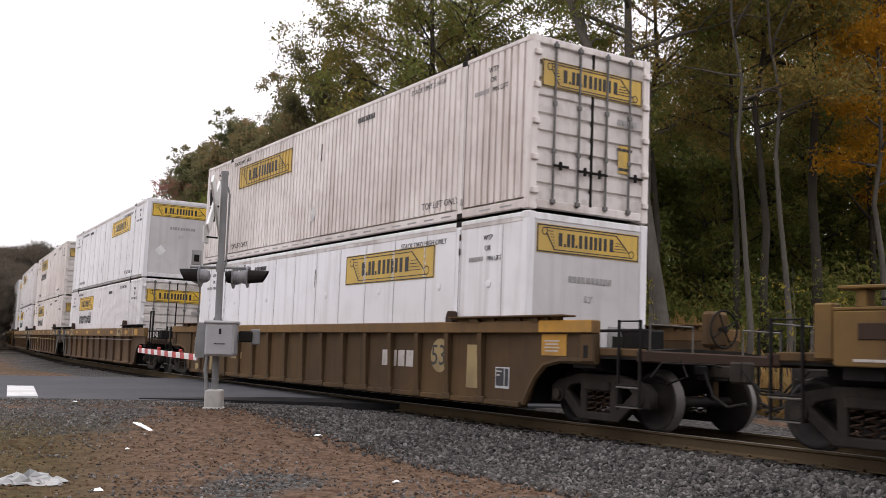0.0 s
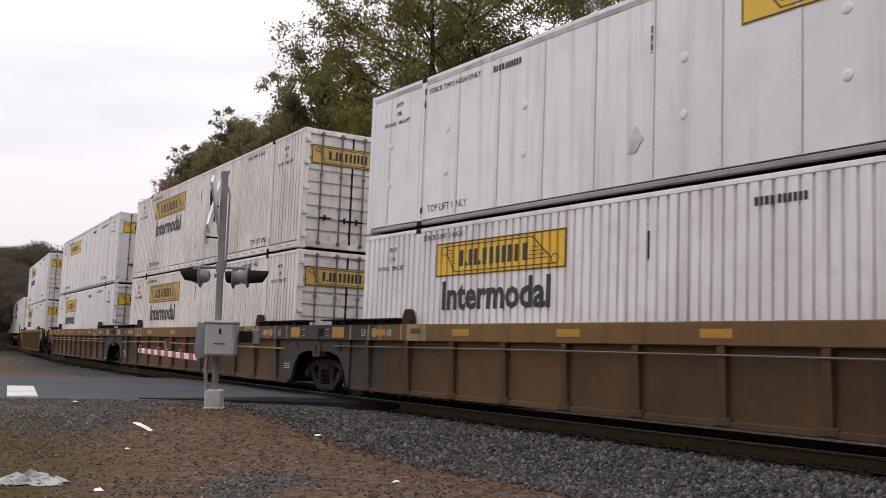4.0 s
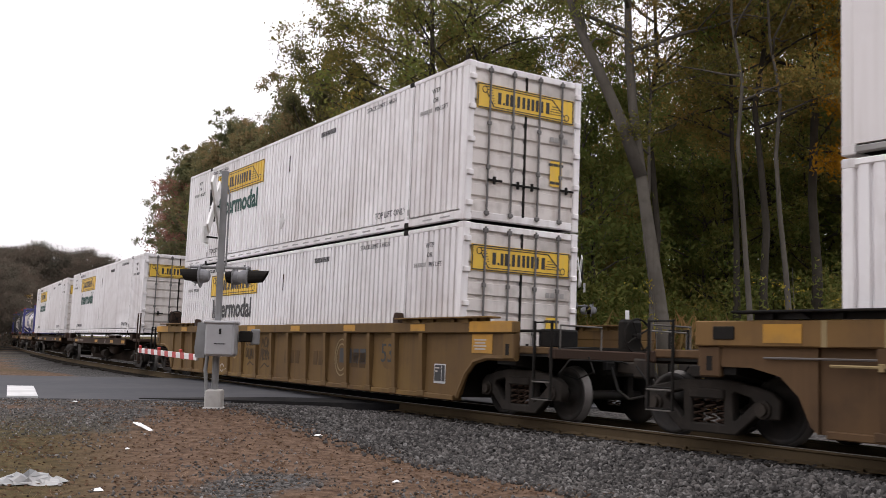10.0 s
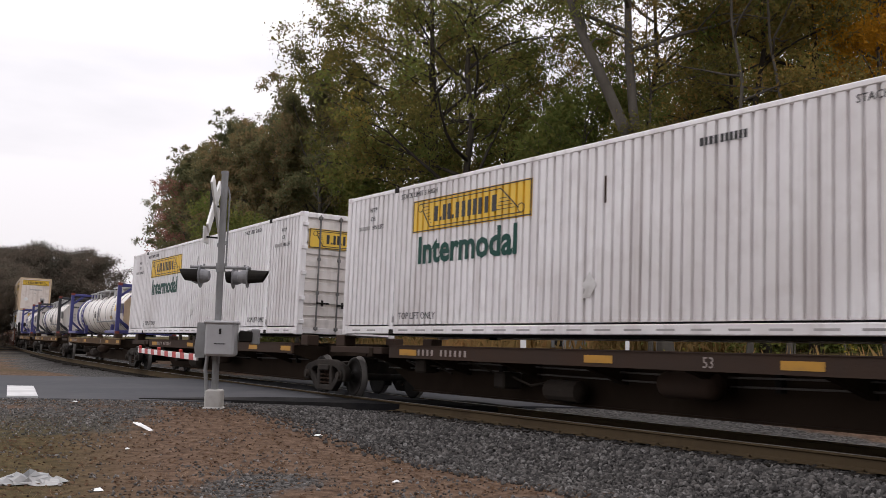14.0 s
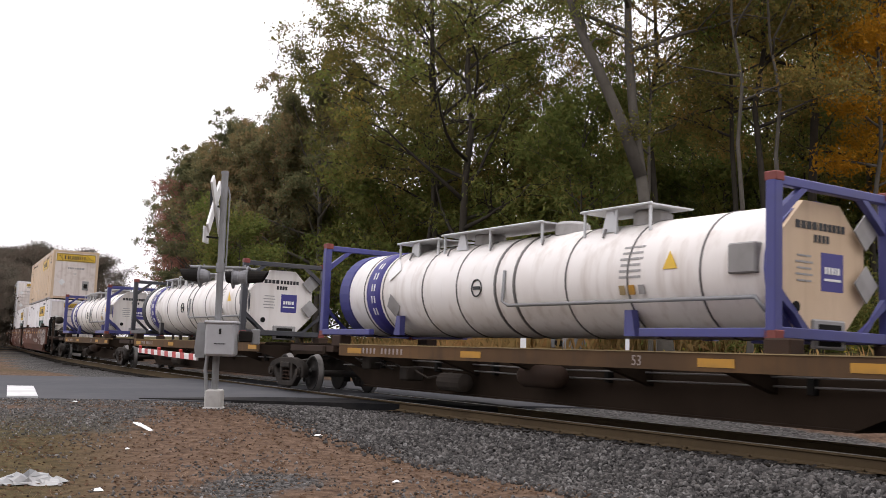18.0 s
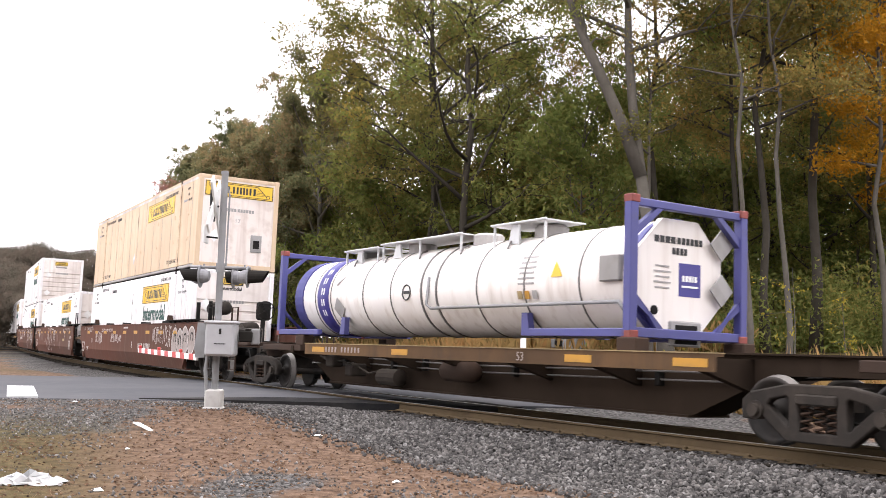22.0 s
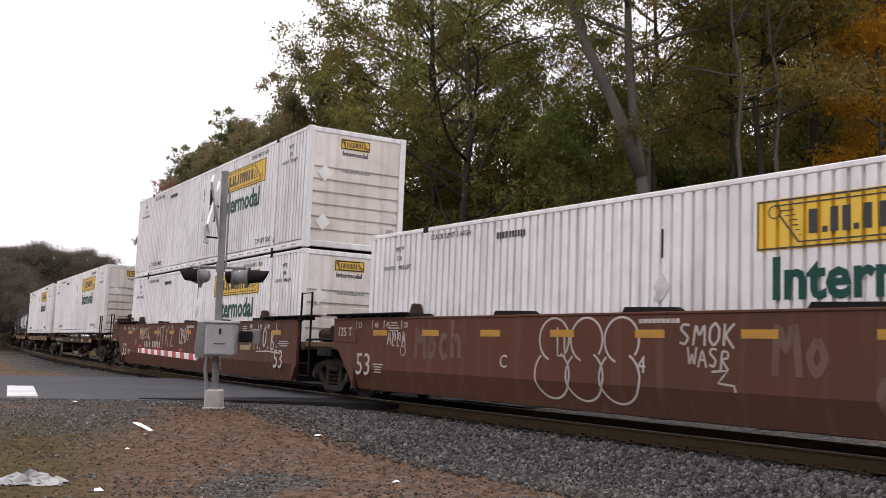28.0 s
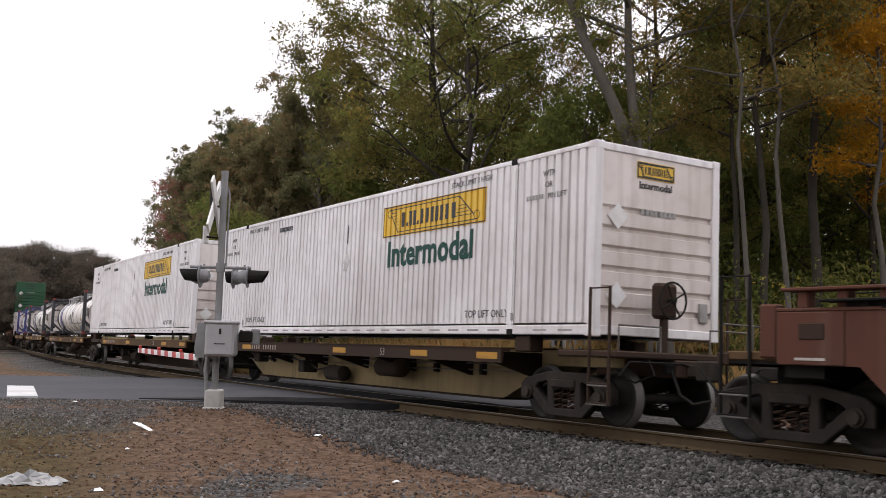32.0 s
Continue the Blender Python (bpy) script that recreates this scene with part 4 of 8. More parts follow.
def leaf_cloud(C, size, nr):
    n = len(C)
    a = nr.normal(0, 1, (n, 3))
    a /= np.linalg.norm(a, axis=1)[:, None]
    b = np.cross(a, nr.normal(0, 1, (n, 3)))
    b /= np.linalg.norm(b, axis=1)[:, None]
    L = (size * nr.uniform(0.6, 1.5, n))[:, None]
    V = np.stack([C - a * L, C + b * L * 0.55 + a * L * 0.5, C + a * L * 0.9 - b * L * 0.35], 1).reshape(-1, 3)
    me = bpy.data.meshes.new("crown")
    me.vertices.add(3 * n)
    me.vertices.foreach_set("co", V.ravel())
    me.loops.add(3 * n)
    me.loops.foreach_set("vertex_index", np.arange(3 * n))
    me.polygons.add(n)
    me.polygons.foreach_set("loop_start", np.arange(0, 3 * n, 3))
    me.polygons.foreach_set("loop_total", np.full(n, 3))
    me.update(calc_edges=True)
    return me


def tree(name, label, at, leafmat, bark, turn=0.0, scale=1.0, **k):
    wood, crown = grow(**k)
    t = thing(name, label, "tree", "trees of the wood")
    part("trunk", wood, bark, t, smooth=True)
    crown.materials.append(leafmat)
    part("crown", crown, leafmat, t)
    t.matrix_basis = pose(at[0], at[1], at[2], 0, 0, turn)
    t.scale = (scale,) * 3
    return t


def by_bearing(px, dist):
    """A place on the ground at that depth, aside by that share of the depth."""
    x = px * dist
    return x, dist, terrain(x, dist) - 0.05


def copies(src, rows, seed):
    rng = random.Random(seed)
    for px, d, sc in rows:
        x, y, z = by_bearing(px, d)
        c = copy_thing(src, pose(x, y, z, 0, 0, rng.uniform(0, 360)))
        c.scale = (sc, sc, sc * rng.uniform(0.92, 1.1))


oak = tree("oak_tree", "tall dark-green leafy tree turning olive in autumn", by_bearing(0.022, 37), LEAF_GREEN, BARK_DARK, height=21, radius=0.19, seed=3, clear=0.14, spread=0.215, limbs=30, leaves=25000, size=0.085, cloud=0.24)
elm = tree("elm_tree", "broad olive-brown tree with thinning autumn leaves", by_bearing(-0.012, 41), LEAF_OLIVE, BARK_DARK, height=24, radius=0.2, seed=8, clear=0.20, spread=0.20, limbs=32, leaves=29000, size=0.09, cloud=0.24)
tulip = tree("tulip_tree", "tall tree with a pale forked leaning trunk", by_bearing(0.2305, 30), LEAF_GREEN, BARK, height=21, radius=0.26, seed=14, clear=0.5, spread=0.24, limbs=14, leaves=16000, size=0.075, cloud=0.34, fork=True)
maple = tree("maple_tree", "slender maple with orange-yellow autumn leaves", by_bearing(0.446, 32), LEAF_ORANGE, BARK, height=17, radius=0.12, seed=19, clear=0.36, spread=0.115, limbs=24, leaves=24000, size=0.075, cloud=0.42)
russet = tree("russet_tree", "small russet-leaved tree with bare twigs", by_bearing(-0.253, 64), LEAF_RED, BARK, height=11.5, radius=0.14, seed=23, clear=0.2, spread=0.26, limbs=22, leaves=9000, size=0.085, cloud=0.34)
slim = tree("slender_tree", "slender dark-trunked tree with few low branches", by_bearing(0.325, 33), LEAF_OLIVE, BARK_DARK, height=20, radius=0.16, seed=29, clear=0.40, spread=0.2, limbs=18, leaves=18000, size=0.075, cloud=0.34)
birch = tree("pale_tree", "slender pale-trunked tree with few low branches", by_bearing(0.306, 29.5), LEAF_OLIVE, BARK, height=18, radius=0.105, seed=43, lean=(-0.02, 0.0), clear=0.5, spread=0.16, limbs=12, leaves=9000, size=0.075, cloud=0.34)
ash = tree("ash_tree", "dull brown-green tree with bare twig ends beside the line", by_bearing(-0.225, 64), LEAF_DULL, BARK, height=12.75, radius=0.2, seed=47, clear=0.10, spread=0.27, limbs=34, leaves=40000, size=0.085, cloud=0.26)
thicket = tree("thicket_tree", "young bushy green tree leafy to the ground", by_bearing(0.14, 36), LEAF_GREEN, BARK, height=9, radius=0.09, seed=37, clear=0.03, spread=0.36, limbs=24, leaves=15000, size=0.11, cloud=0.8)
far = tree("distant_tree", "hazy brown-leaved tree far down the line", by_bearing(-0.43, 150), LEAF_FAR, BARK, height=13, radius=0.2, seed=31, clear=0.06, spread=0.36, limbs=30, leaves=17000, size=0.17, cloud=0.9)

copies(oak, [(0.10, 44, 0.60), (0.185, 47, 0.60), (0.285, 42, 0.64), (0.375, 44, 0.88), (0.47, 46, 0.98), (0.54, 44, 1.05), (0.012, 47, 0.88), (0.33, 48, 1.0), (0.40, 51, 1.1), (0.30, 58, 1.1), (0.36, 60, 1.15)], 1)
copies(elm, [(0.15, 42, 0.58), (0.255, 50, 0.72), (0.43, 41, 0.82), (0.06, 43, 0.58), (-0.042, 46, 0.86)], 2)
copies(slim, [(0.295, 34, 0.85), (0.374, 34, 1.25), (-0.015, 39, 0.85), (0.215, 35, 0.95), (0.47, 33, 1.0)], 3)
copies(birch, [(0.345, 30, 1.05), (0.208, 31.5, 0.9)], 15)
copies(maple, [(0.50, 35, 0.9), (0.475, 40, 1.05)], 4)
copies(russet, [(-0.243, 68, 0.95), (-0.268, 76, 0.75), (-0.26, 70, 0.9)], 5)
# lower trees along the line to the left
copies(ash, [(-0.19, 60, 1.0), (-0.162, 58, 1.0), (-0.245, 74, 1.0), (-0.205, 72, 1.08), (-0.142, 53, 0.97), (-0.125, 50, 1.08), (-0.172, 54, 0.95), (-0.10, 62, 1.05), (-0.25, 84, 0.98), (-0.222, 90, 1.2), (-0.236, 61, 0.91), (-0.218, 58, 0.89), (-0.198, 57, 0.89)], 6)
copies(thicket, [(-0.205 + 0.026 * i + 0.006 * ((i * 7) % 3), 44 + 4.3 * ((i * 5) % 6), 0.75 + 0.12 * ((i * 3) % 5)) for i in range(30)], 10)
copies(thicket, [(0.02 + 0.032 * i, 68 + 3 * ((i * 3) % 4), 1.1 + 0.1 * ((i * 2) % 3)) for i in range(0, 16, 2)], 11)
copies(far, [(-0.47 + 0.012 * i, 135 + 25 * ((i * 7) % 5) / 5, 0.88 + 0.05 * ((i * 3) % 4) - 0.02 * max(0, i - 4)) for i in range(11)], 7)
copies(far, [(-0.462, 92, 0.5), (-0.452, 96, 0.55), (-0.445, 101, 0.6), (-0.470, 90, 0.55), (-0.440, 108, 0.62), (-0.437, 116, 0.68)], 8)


# unseen trees added behind the camera to hold back low sky light
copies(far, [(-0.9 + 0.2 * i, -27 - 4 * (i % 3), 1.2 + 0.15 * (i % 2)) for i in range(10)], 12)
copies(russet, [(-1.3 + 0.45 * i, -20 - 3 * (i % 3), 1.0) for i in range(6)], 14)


def undergrowth():
    """Bushes, saplings and weeds at the wood's edge: many small leaves in uneven mounds."""
    nr, rng = np.random.RandomState(4), random.Random(4)
    pts = []
    for _ in range(420):
        px, d = rng.uniform(-0.22, 0.56), rng.uniform(31, 62)
        x, y = px * d, d
        s, q = offset_from_track(x, y)
        if q < 11 or (ROAD_NEAR - 1 < y < ROAD_FAR + 1):
            continue
        h, w = rng.uniform(0.8, 3.6), rng.uniform(0.6, 1.6)
        n = int(420 * w)
        c = nr.normal(0, 1, (n, 3)) * np.array([w * 0.5, w * 0.5, h * 0.28]) + np.array([x, y, terrain(x, y) + h * 0.45])
        pts.append(c)
    C = np.concatenate(pts)
    me = leaf_cloud(C, 0.085, nr)
    me.materials.append(LEAF_GREEN)
    me.name = "undergrowth"
    return tagged(new("undergrowth", me), "tangled green and brown undergrowth at the wood's edge", "bushes", kind="stuff")


undergrowth()


def weeds():
    nr, rng = np.random.RandomState(9), random.Random(9)
    v, f = [], []
    for _ in range(46000):
        px, d = rng.uniform(-0.3, 0.52), rng.uniform(17, 45)
        x, y = px * d, d
        s, q = offset_from_track(x, y)
        if q < 4.2 or q > 15 or (ROAD_NEAR - 0.6 < y < ROAD_FAR + 0.6):
            continue
        z, h, a = terrain(x, y), rng.uniform(0.4, 1.5) * rng.uniform(0.45, 1.0), rng.uniform(0, 6.28)
        c, w = Vector((math.cos(a), math.sin(a), 0)), 0.014 + 0.018 * rng.random()
        t = Vector((rng.gauss(0, 0.15), rng.gauss(0, 0.15), h))
        b = Vector((x, y, z))
        k = len(v)
        v += [tuple(b - c * w), tuple(b + c * w), tuple(b + t * 0.6 + c * w), tuple(b + t + Vector((t.x, t.y, 0)))]
        f.append((k, k + 1, k + 2, k + 3))
    me = bpy.data.meshes.new("dry_grass")
    me.from_pydata(v, [], f)
    me.materials.append(GRASS)
    return tagged(new("dry_grass", me), "tall dry grass and weeds beyond the track", "grass", kind="stuff")


weeds()


def sapling(at, label, seed, h, leafmat):
    """A thin whip with a few hanging sprays of leaves."""
    rng, nr = random.Random(seed), np.random.RandomState(seed)
    g, C = Shape(), []
    top = Vector((rng.gauss(0, 0.1), 0, h))
    g.tube([(0, 0, -0.1), tuple(top * 0.5 + Vector((0.06, 0, 0))), tuple(top)], [0.02, 0.015, 0.006], 5)
    for i in range(14):
        q = rng.uniform(0.3, 1.0)
        o = top * q
        d = Vector((rng.gauss(0, 0.5), rng.gauss(0, 0.5), rng.uniform(-0.15, 0.45)))
        g.tube([tuple(o), tuple(o + d)], [0.006, 0.003], 3, False)
        for _ in range(9):
            C.append(list(o + d * rng.uniform(0.3, 1.05) + Vector((rng.gauss(0, 0.06), rng.gauss(0, 0.06), rng.gauss(0, 0.06)))))
    t = thing("sapling", label, "sapling")
    part("trunk", g, BARK, t)
    me = leaf_cloud(np.array(C), 0.05, nr)
    me.materials.append(leafmat)
    part("crown", me, leafmat, t)
    t.matrix_basis = pose(at[0], at[1], at[2])
    return t


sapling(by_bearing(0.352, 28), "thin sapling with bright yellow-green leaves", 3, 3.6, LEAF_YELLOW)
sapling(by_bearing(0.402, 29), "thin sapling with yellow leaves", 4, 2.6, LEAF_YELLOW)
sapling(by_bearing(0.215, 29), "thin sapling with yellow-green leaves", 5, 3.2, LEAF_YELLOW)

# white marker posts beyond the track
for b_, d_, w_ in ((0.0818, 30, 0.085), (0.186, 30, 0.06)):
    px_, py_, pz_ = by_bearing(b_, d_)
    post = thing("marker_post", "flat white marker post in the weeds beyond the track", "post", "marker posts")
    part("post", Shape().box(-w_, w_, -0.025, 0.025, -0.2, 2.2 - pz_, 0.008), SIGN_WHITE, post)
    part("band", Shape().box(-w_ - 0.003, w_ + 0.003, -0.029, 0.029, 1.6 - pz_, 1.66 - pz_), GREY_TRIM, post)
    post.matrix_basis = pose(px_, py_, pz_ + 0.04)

# ---- the train ----
MOVERS = []  # (thing, front pivot, rear pivot, offset in the unit) in train metres
WHEELS = []  # (wheelset, place in its truck, train metre)
WELL_FLOOR, UPPER, DECK = 0.42, 3.35, 1.30
L53, W53, H53 = 16.15, 2.59, 2.896


def cut_plate(outer, holes, thick, bevel, name, material):
    """A flat casting in the xz plane with openings and rounded edges, as one mesh."""
    cu = bpy.data.curves.new(name, "CURVE")
    cu.dimensions, cu.fill_mode, cu.extrude, cu.bevel_depth, cu.bevel_resolution = "2D", "BOTH", thick / 2 - bevel, bevel, 1
    for loop in (outer, *holes):
        sp = cu.splines.new("POLY")
        sp.points.add(len(loop) - 1)
        for q, (a, b) in zip(sp.points, loop):
            q.co = (a, b, 0, 1)
        sp.use_cyclic_u = True
    ob = bpy.data.objects.new(name, cu)
    scene.collection.objects.link(ob)
    bpy.context.view_layer.update()
    me = bpy.data.meshes.new_from_object(ob)
    bpy.data.objects.remove(ob)
    me.transform(Matrix.Rotation(radians(90), 4, "X"))
    me.materials.clear()
    me.materials.append(material)
    return me


SIDEFRAME = cut_plate([(-1.06, 0.34), (-1.06, 0.54), (-0.94, 0.63), (-0.40, 0.74), (0.40, 0.74), (0.94, 0.63), (1.06, 0.54), (1.06, 0.34), (0.92, 0.33), (0.79, 0.40), (0.43, 0.11), (-0.43, 0.11), (-0.79, 0.40), (-0.92, 0.33)],
                      [[(-0.75, 0.51), (-0.66, 0.585), (-0.42, 0.64), (-0.37, 0.60), (-0.37, 0.26), (-0.42, 0.235)], [(0.75, 0.51), (0.42, 0.235), (0.37, 0.26), (0.37, 0.60), (0.42, 0.64), (0.66, 0.585)],
                       [(-0.28, 0.19), (-0.28, 0.66), (0.28, 0.66), (0.28, 0.19)]], 0.15, 0.022, "sideframe", IRON)


def spring():
    pts = [(0.065 * math.cos(a), 0.065 * math.sin(a), 0.19 + 0.34 * a / (8 * math.pi)) for a in np.linspace(0, 8 * math.pi, 33)]
    return Shape().tube(pts, 0.016, 5)


def bright_treads(me):
    """The running faces and flanges of a wheelset are polished."""
    if len(me.materials) > 1:
        return
    me.materials.append(WHEEL_RIM)
    n, segs = 28, 12
    for side in (0, 1):
        for i in (3, 4, 5):
            for k in range(n):
                me.polygons[side * (segs * n + 2) + i * n + k].material_index = 1


def journal():
    g = Shape()
    g.lathe([(-0.09, 0.09), (-0.09, 0.115), (0.09, 0.115), (0.09, 0.09)], 1, 14)
    g.lathe([(-0.14, 0.05), (-0.14, 0.08), (-0.09, 0.08)], 1, 12)
    return g


def wheelset():
    g = Shape()
    for s in (-1, 1):
        prof = [(0.66, 0.10), (0.675, 0.30), (0.665, 0.36), (0.665, 0.445), (0.695, 0.440), (0.70, 0.42), (0.795, 0.412), (0.80, 0.36), (0.76, 0.33), (0.735, 0.28), (0.745, 0.13), (0.82, 0.12), (0.82, 0.08)]
        g.lathe([(s * a, r) for a, r in prof], 1, 28)
    g.lathe([(-1.02, 0.05), (-1.02, 0.07), (-0.8, 0.08), (-0.4, 0.075), (0.4, 0.075), (0.8, 0.08), (1.02, 0.07), (1.02, 0.05)], 1, 12)
    return g


def truck(car, x, metre):
    """A two-axle truck under a car, at x in the car's space."""
    fr = part("truck", shared("bolster", lambda: Shape().prism([(-0.98, 0.52), (-0.6, 0.46), (0.6, 0.46), (0.98, 0.52), (0.98, 0.66), (0.5, 0.74), (-0.5, 0.74), (-0.98, 0.66)], 0, -0.19, 0.19).lathe([(0.72, 0.2), (0.80, 0.2), (0.80, 0.15)], 2, 16), IRON), IRON, car, "cast iron two-axle truck", at=(x, 0, 0))
    for s in (-1, 1):
        part("sideframe", SIDEFRAME, IRON, fr, at=(0, s * 1.03, 0))
        for a in (-0.18, 0.0, 0.18):
            part("coil_spring", shared("spring", spring, RUST), RUST, fr, at=(a, s * 1.03, 0))
        part("bolster_end", shared("bolsterend", lambda: Shape().box(-0.28, 0.28, -0.11, 0.11, 0.52, 0.65, 0.02), IRON), IRON, fr, at=(0, s * 1.03, 0))
        for a in (-0.86, 0.86):
            part("journal_bearing", shared("journal", journal, IRON), IRON, fr, at=(a, s * 1.05, 0.43))
        part("brake_rigging", shared("rigging", lambda: Shape().tube([(-0.5, 0, 0.34), (0.5, 0, 0.34)], 0.02, 6).box(-0.52, -0.42, -0.08, 0.08, 0.2, 0.6, 0.01).box(0.42, 0.52, -0.08, 0.08, 0.2, 0.6, 0.01), DARK), DARK, fr, at=(0, s * 0.745, 0))
    for a in (-0.86, 0.86):
        w = part("wheelset", shared("wheelset", wheelset, WHEEL_STEEL, True), WHEEL_STEEL, fr, at=(a, 0, 0.42))
        bright_treads(w.data)
        WHEELS.append((w, (a, 0, 0.42), metre - a))
    return fr


def corrugated(x0, x1, z0, z1, y, out, pitch=0.192, depth=0.048, phase=0.0):
    """A wall in the xz plane with upright folds; out: -1 or 1, the side to which it is proud."""
    xs = [x0]
    k = math.floor((x0 - phase) / pitch)
    prof = [(0.0, 0), (0.130, 0), (0.137, 1), (0.177, 1), (0.192, 0)]
    pts = []
    for i in range(k - 1, k + int((x1 - x0) / pitch) + 3):
        for a, d in prof[:-1]:
            pts.append((phase + i * pitch + a, d))

    def deep(x):
        r = (x - phase) % pitch
        for (a, d), (b, e) in zip(prof, prof[1:]):
            if a <= r <= b:
                return d + (e - d) * (r - a) / (b - a)
        return 0
    row = [(x0, deep(x0))] + [p for p in pts if x0 + 1e-4 < p[0] < x1 - 1e-4] + [(x1, deep(x1))]
    v, f = [], []
    for x, d in row:
        v += [(x, y - out * depth * d, z0), (x, y - out * depth * d, z1)]
    for i in range(len(row) - 1):
        f.append((2 * i, 2 * i + 2, 2 * i + 3, 2 * i + 1))
    n = len(v)
    v += [(x0, y - out * 0.075, z0), (x0, y - out * 0.075, z1), (x1, y - out * 0.075, z0), (x1, y - out * 0.075, z1)]
    f += [(n, n + 1, n + 3, n + 2), (0, 1, n + 1, n), (n - 2, n - 1, n + 3, n + 2)]
    return Shape().add(v, f)


def flute(y0, y1, z0, z1, x, out, pitch=0.29, depth=0.045):
    """An end wall in the yz plane with level folds."""
    v, f, z, rows = [], [], z0, []
    while z < z1:
        for a, d in ((0.0, 0), (0.20, 0), (0.212, 1), (0.268, 1)):
            if z + a < z1:
                rows.append((z + a, d))
        z += pitch
    rows.append((z1, 0))
    for zz, d in rows:
        v += [(x - out * depth * d, y0, zz), (x - out * depth * d, y1, zz)]
    for i in range(len(rows) - 1):
        f.append((2 * i, 2 * i + 1, 2 * i + 3, 2 * i + 2))
    n = len(v)
    v += [(x - out * 0.07, y0, z0), (x - out * 0.07, y1, z0), (x - out * 0.07, y0, z1), (x - out * 0.07, y1, z1)]
    f += [(n, n + 1, n + 3, n + 2), (0, 1, n + 1, n), (len(rows) * 2 - 2, len(rows) * 2 - 1, n + 3, n + 2)]
    return Shape().add(v, f)


def emblem(parent, x, z, w, h, y, out, ink, axis="side"):
    """Black plain blocks and scrolls of the yellow emblem panel, centred at x, z on a face at y that looks to out."""
    g = Shape()

    def slab(a, b, c, d, lean=0.0):
        q = [(a, c), (b, c), (b + lean, d), (a + lean, d)]
        g.prism(q, 1, 0.0, 0.004)
    # frame line
    for c, d in ((-h / 2 + 0.01, -h / 2 + 0.03), (h / 2 - 0.03, h / 2 - 0.01)):
        slab(-w / 2 + 0.01, w / 2 - 0.01, c, d)
    for a in (-w / 2 + 0.01, w / 2 - 0.03):
        slab(a, a + 0.02, -h / 2 + 0.03, h / 2 - 0.03)
    k = w / 3.65
    # plain upright bars where the letters stand, two dots
    t = 0.23 * h
    for i, wide, split in ((-1.02, 0.12, 0), (-0.66, 0.26, 1), (-0.22, 0.30, 1), (0.14, 0.27, 1), (0.48, 0.29, 1), (0.80, 0.13, 0)):
        if split:
            slab((i - wide / 2) * k, (i - wide / 2 + 0.105) * k, -t, t)
            slab((i + wide / 2 - 0.105) * k, (i + wide / 2) * k, -t, t)
        else:
            slab((i - wide / 2) * k, (i + wide / 2) * k, -t, t)
    for i in (-0.86, -0.46):
        slab((i - 0.035) * k, (i + 0.035) * k, -t, -t + 0.07 * k)
    # a ribbon with curled ends round them

    def line(p, q, w=0.008):
        dx, dz = q[0] - p[0], q[1] - p[1]
        m = max(math.hypot(dx, dz), 1e-6)
        nx, nz = -dz / m * w, dx / m * w
        g.prism([(p[0] + nx, p[1] + nz), (q[0] + nx, q[1] + nz), (q[0] - nx, q[1] - nz), (p[0] - nx, p[1] - nz)], 1, 0.0, 0.004)
    line((-1.55 * k, 0.37 * h), (0.98 * k, 0.37 * h))
    line((-1.22 * k, -0.37 * h), (1.56 * k, -0.37 * h))
    line((-1.50 * k, 0.20 * h), (-1.22 * k, -0.37 * h), 0.012)
    line((0.98 * k, 0.37 * h), (1.46 * k, -0.22 * h), 0.012)
    for j in range(6):
        z0 = (0.30 - 0.10 * j) * h
        line(((1.02 + 0.07 * j) * k, z0), ((1.02 - 0.03 * j) * k, z0), 0.006) if j > 1 else None
        line(((-1.46 + 0.05 * j) * k, 0.26 * h - 0.1 * j * h), ((-1.28 + 0.02 * j) * k, 0.26 * h - 0.1 * j * h), 0.006)
    for c, z0 in ((-1.56, 0.25), (1.55, -0.25)):
        ring = [((c + 0.09 * math.cos(a)) * k, (z0 + 0.13 * math.sin(a)) * h) for a in np.linspace(0, 2 * math.pi, 9)]
        for p, q in zip(ring, ring[1:]):
            line(p, q, 0.007)
    turn = 0 if out < 0 else 180
    if axis == "end":
        return part("emblem", g, ink, parent, "plain black blocks and scrolls", at=(y, x, z), turn=(0, 0, 90))
    return part("emblem", g, ink, parent, "plain black blocks and scrolls", at=(x, y - (0.004 if out < 0 else -0.004), z), turn=(0, 0, turn))


def casting():
    return Shape().box(-0.09, 0.09, -0.085, 0.085, -0.06, 0.06, 0.012)


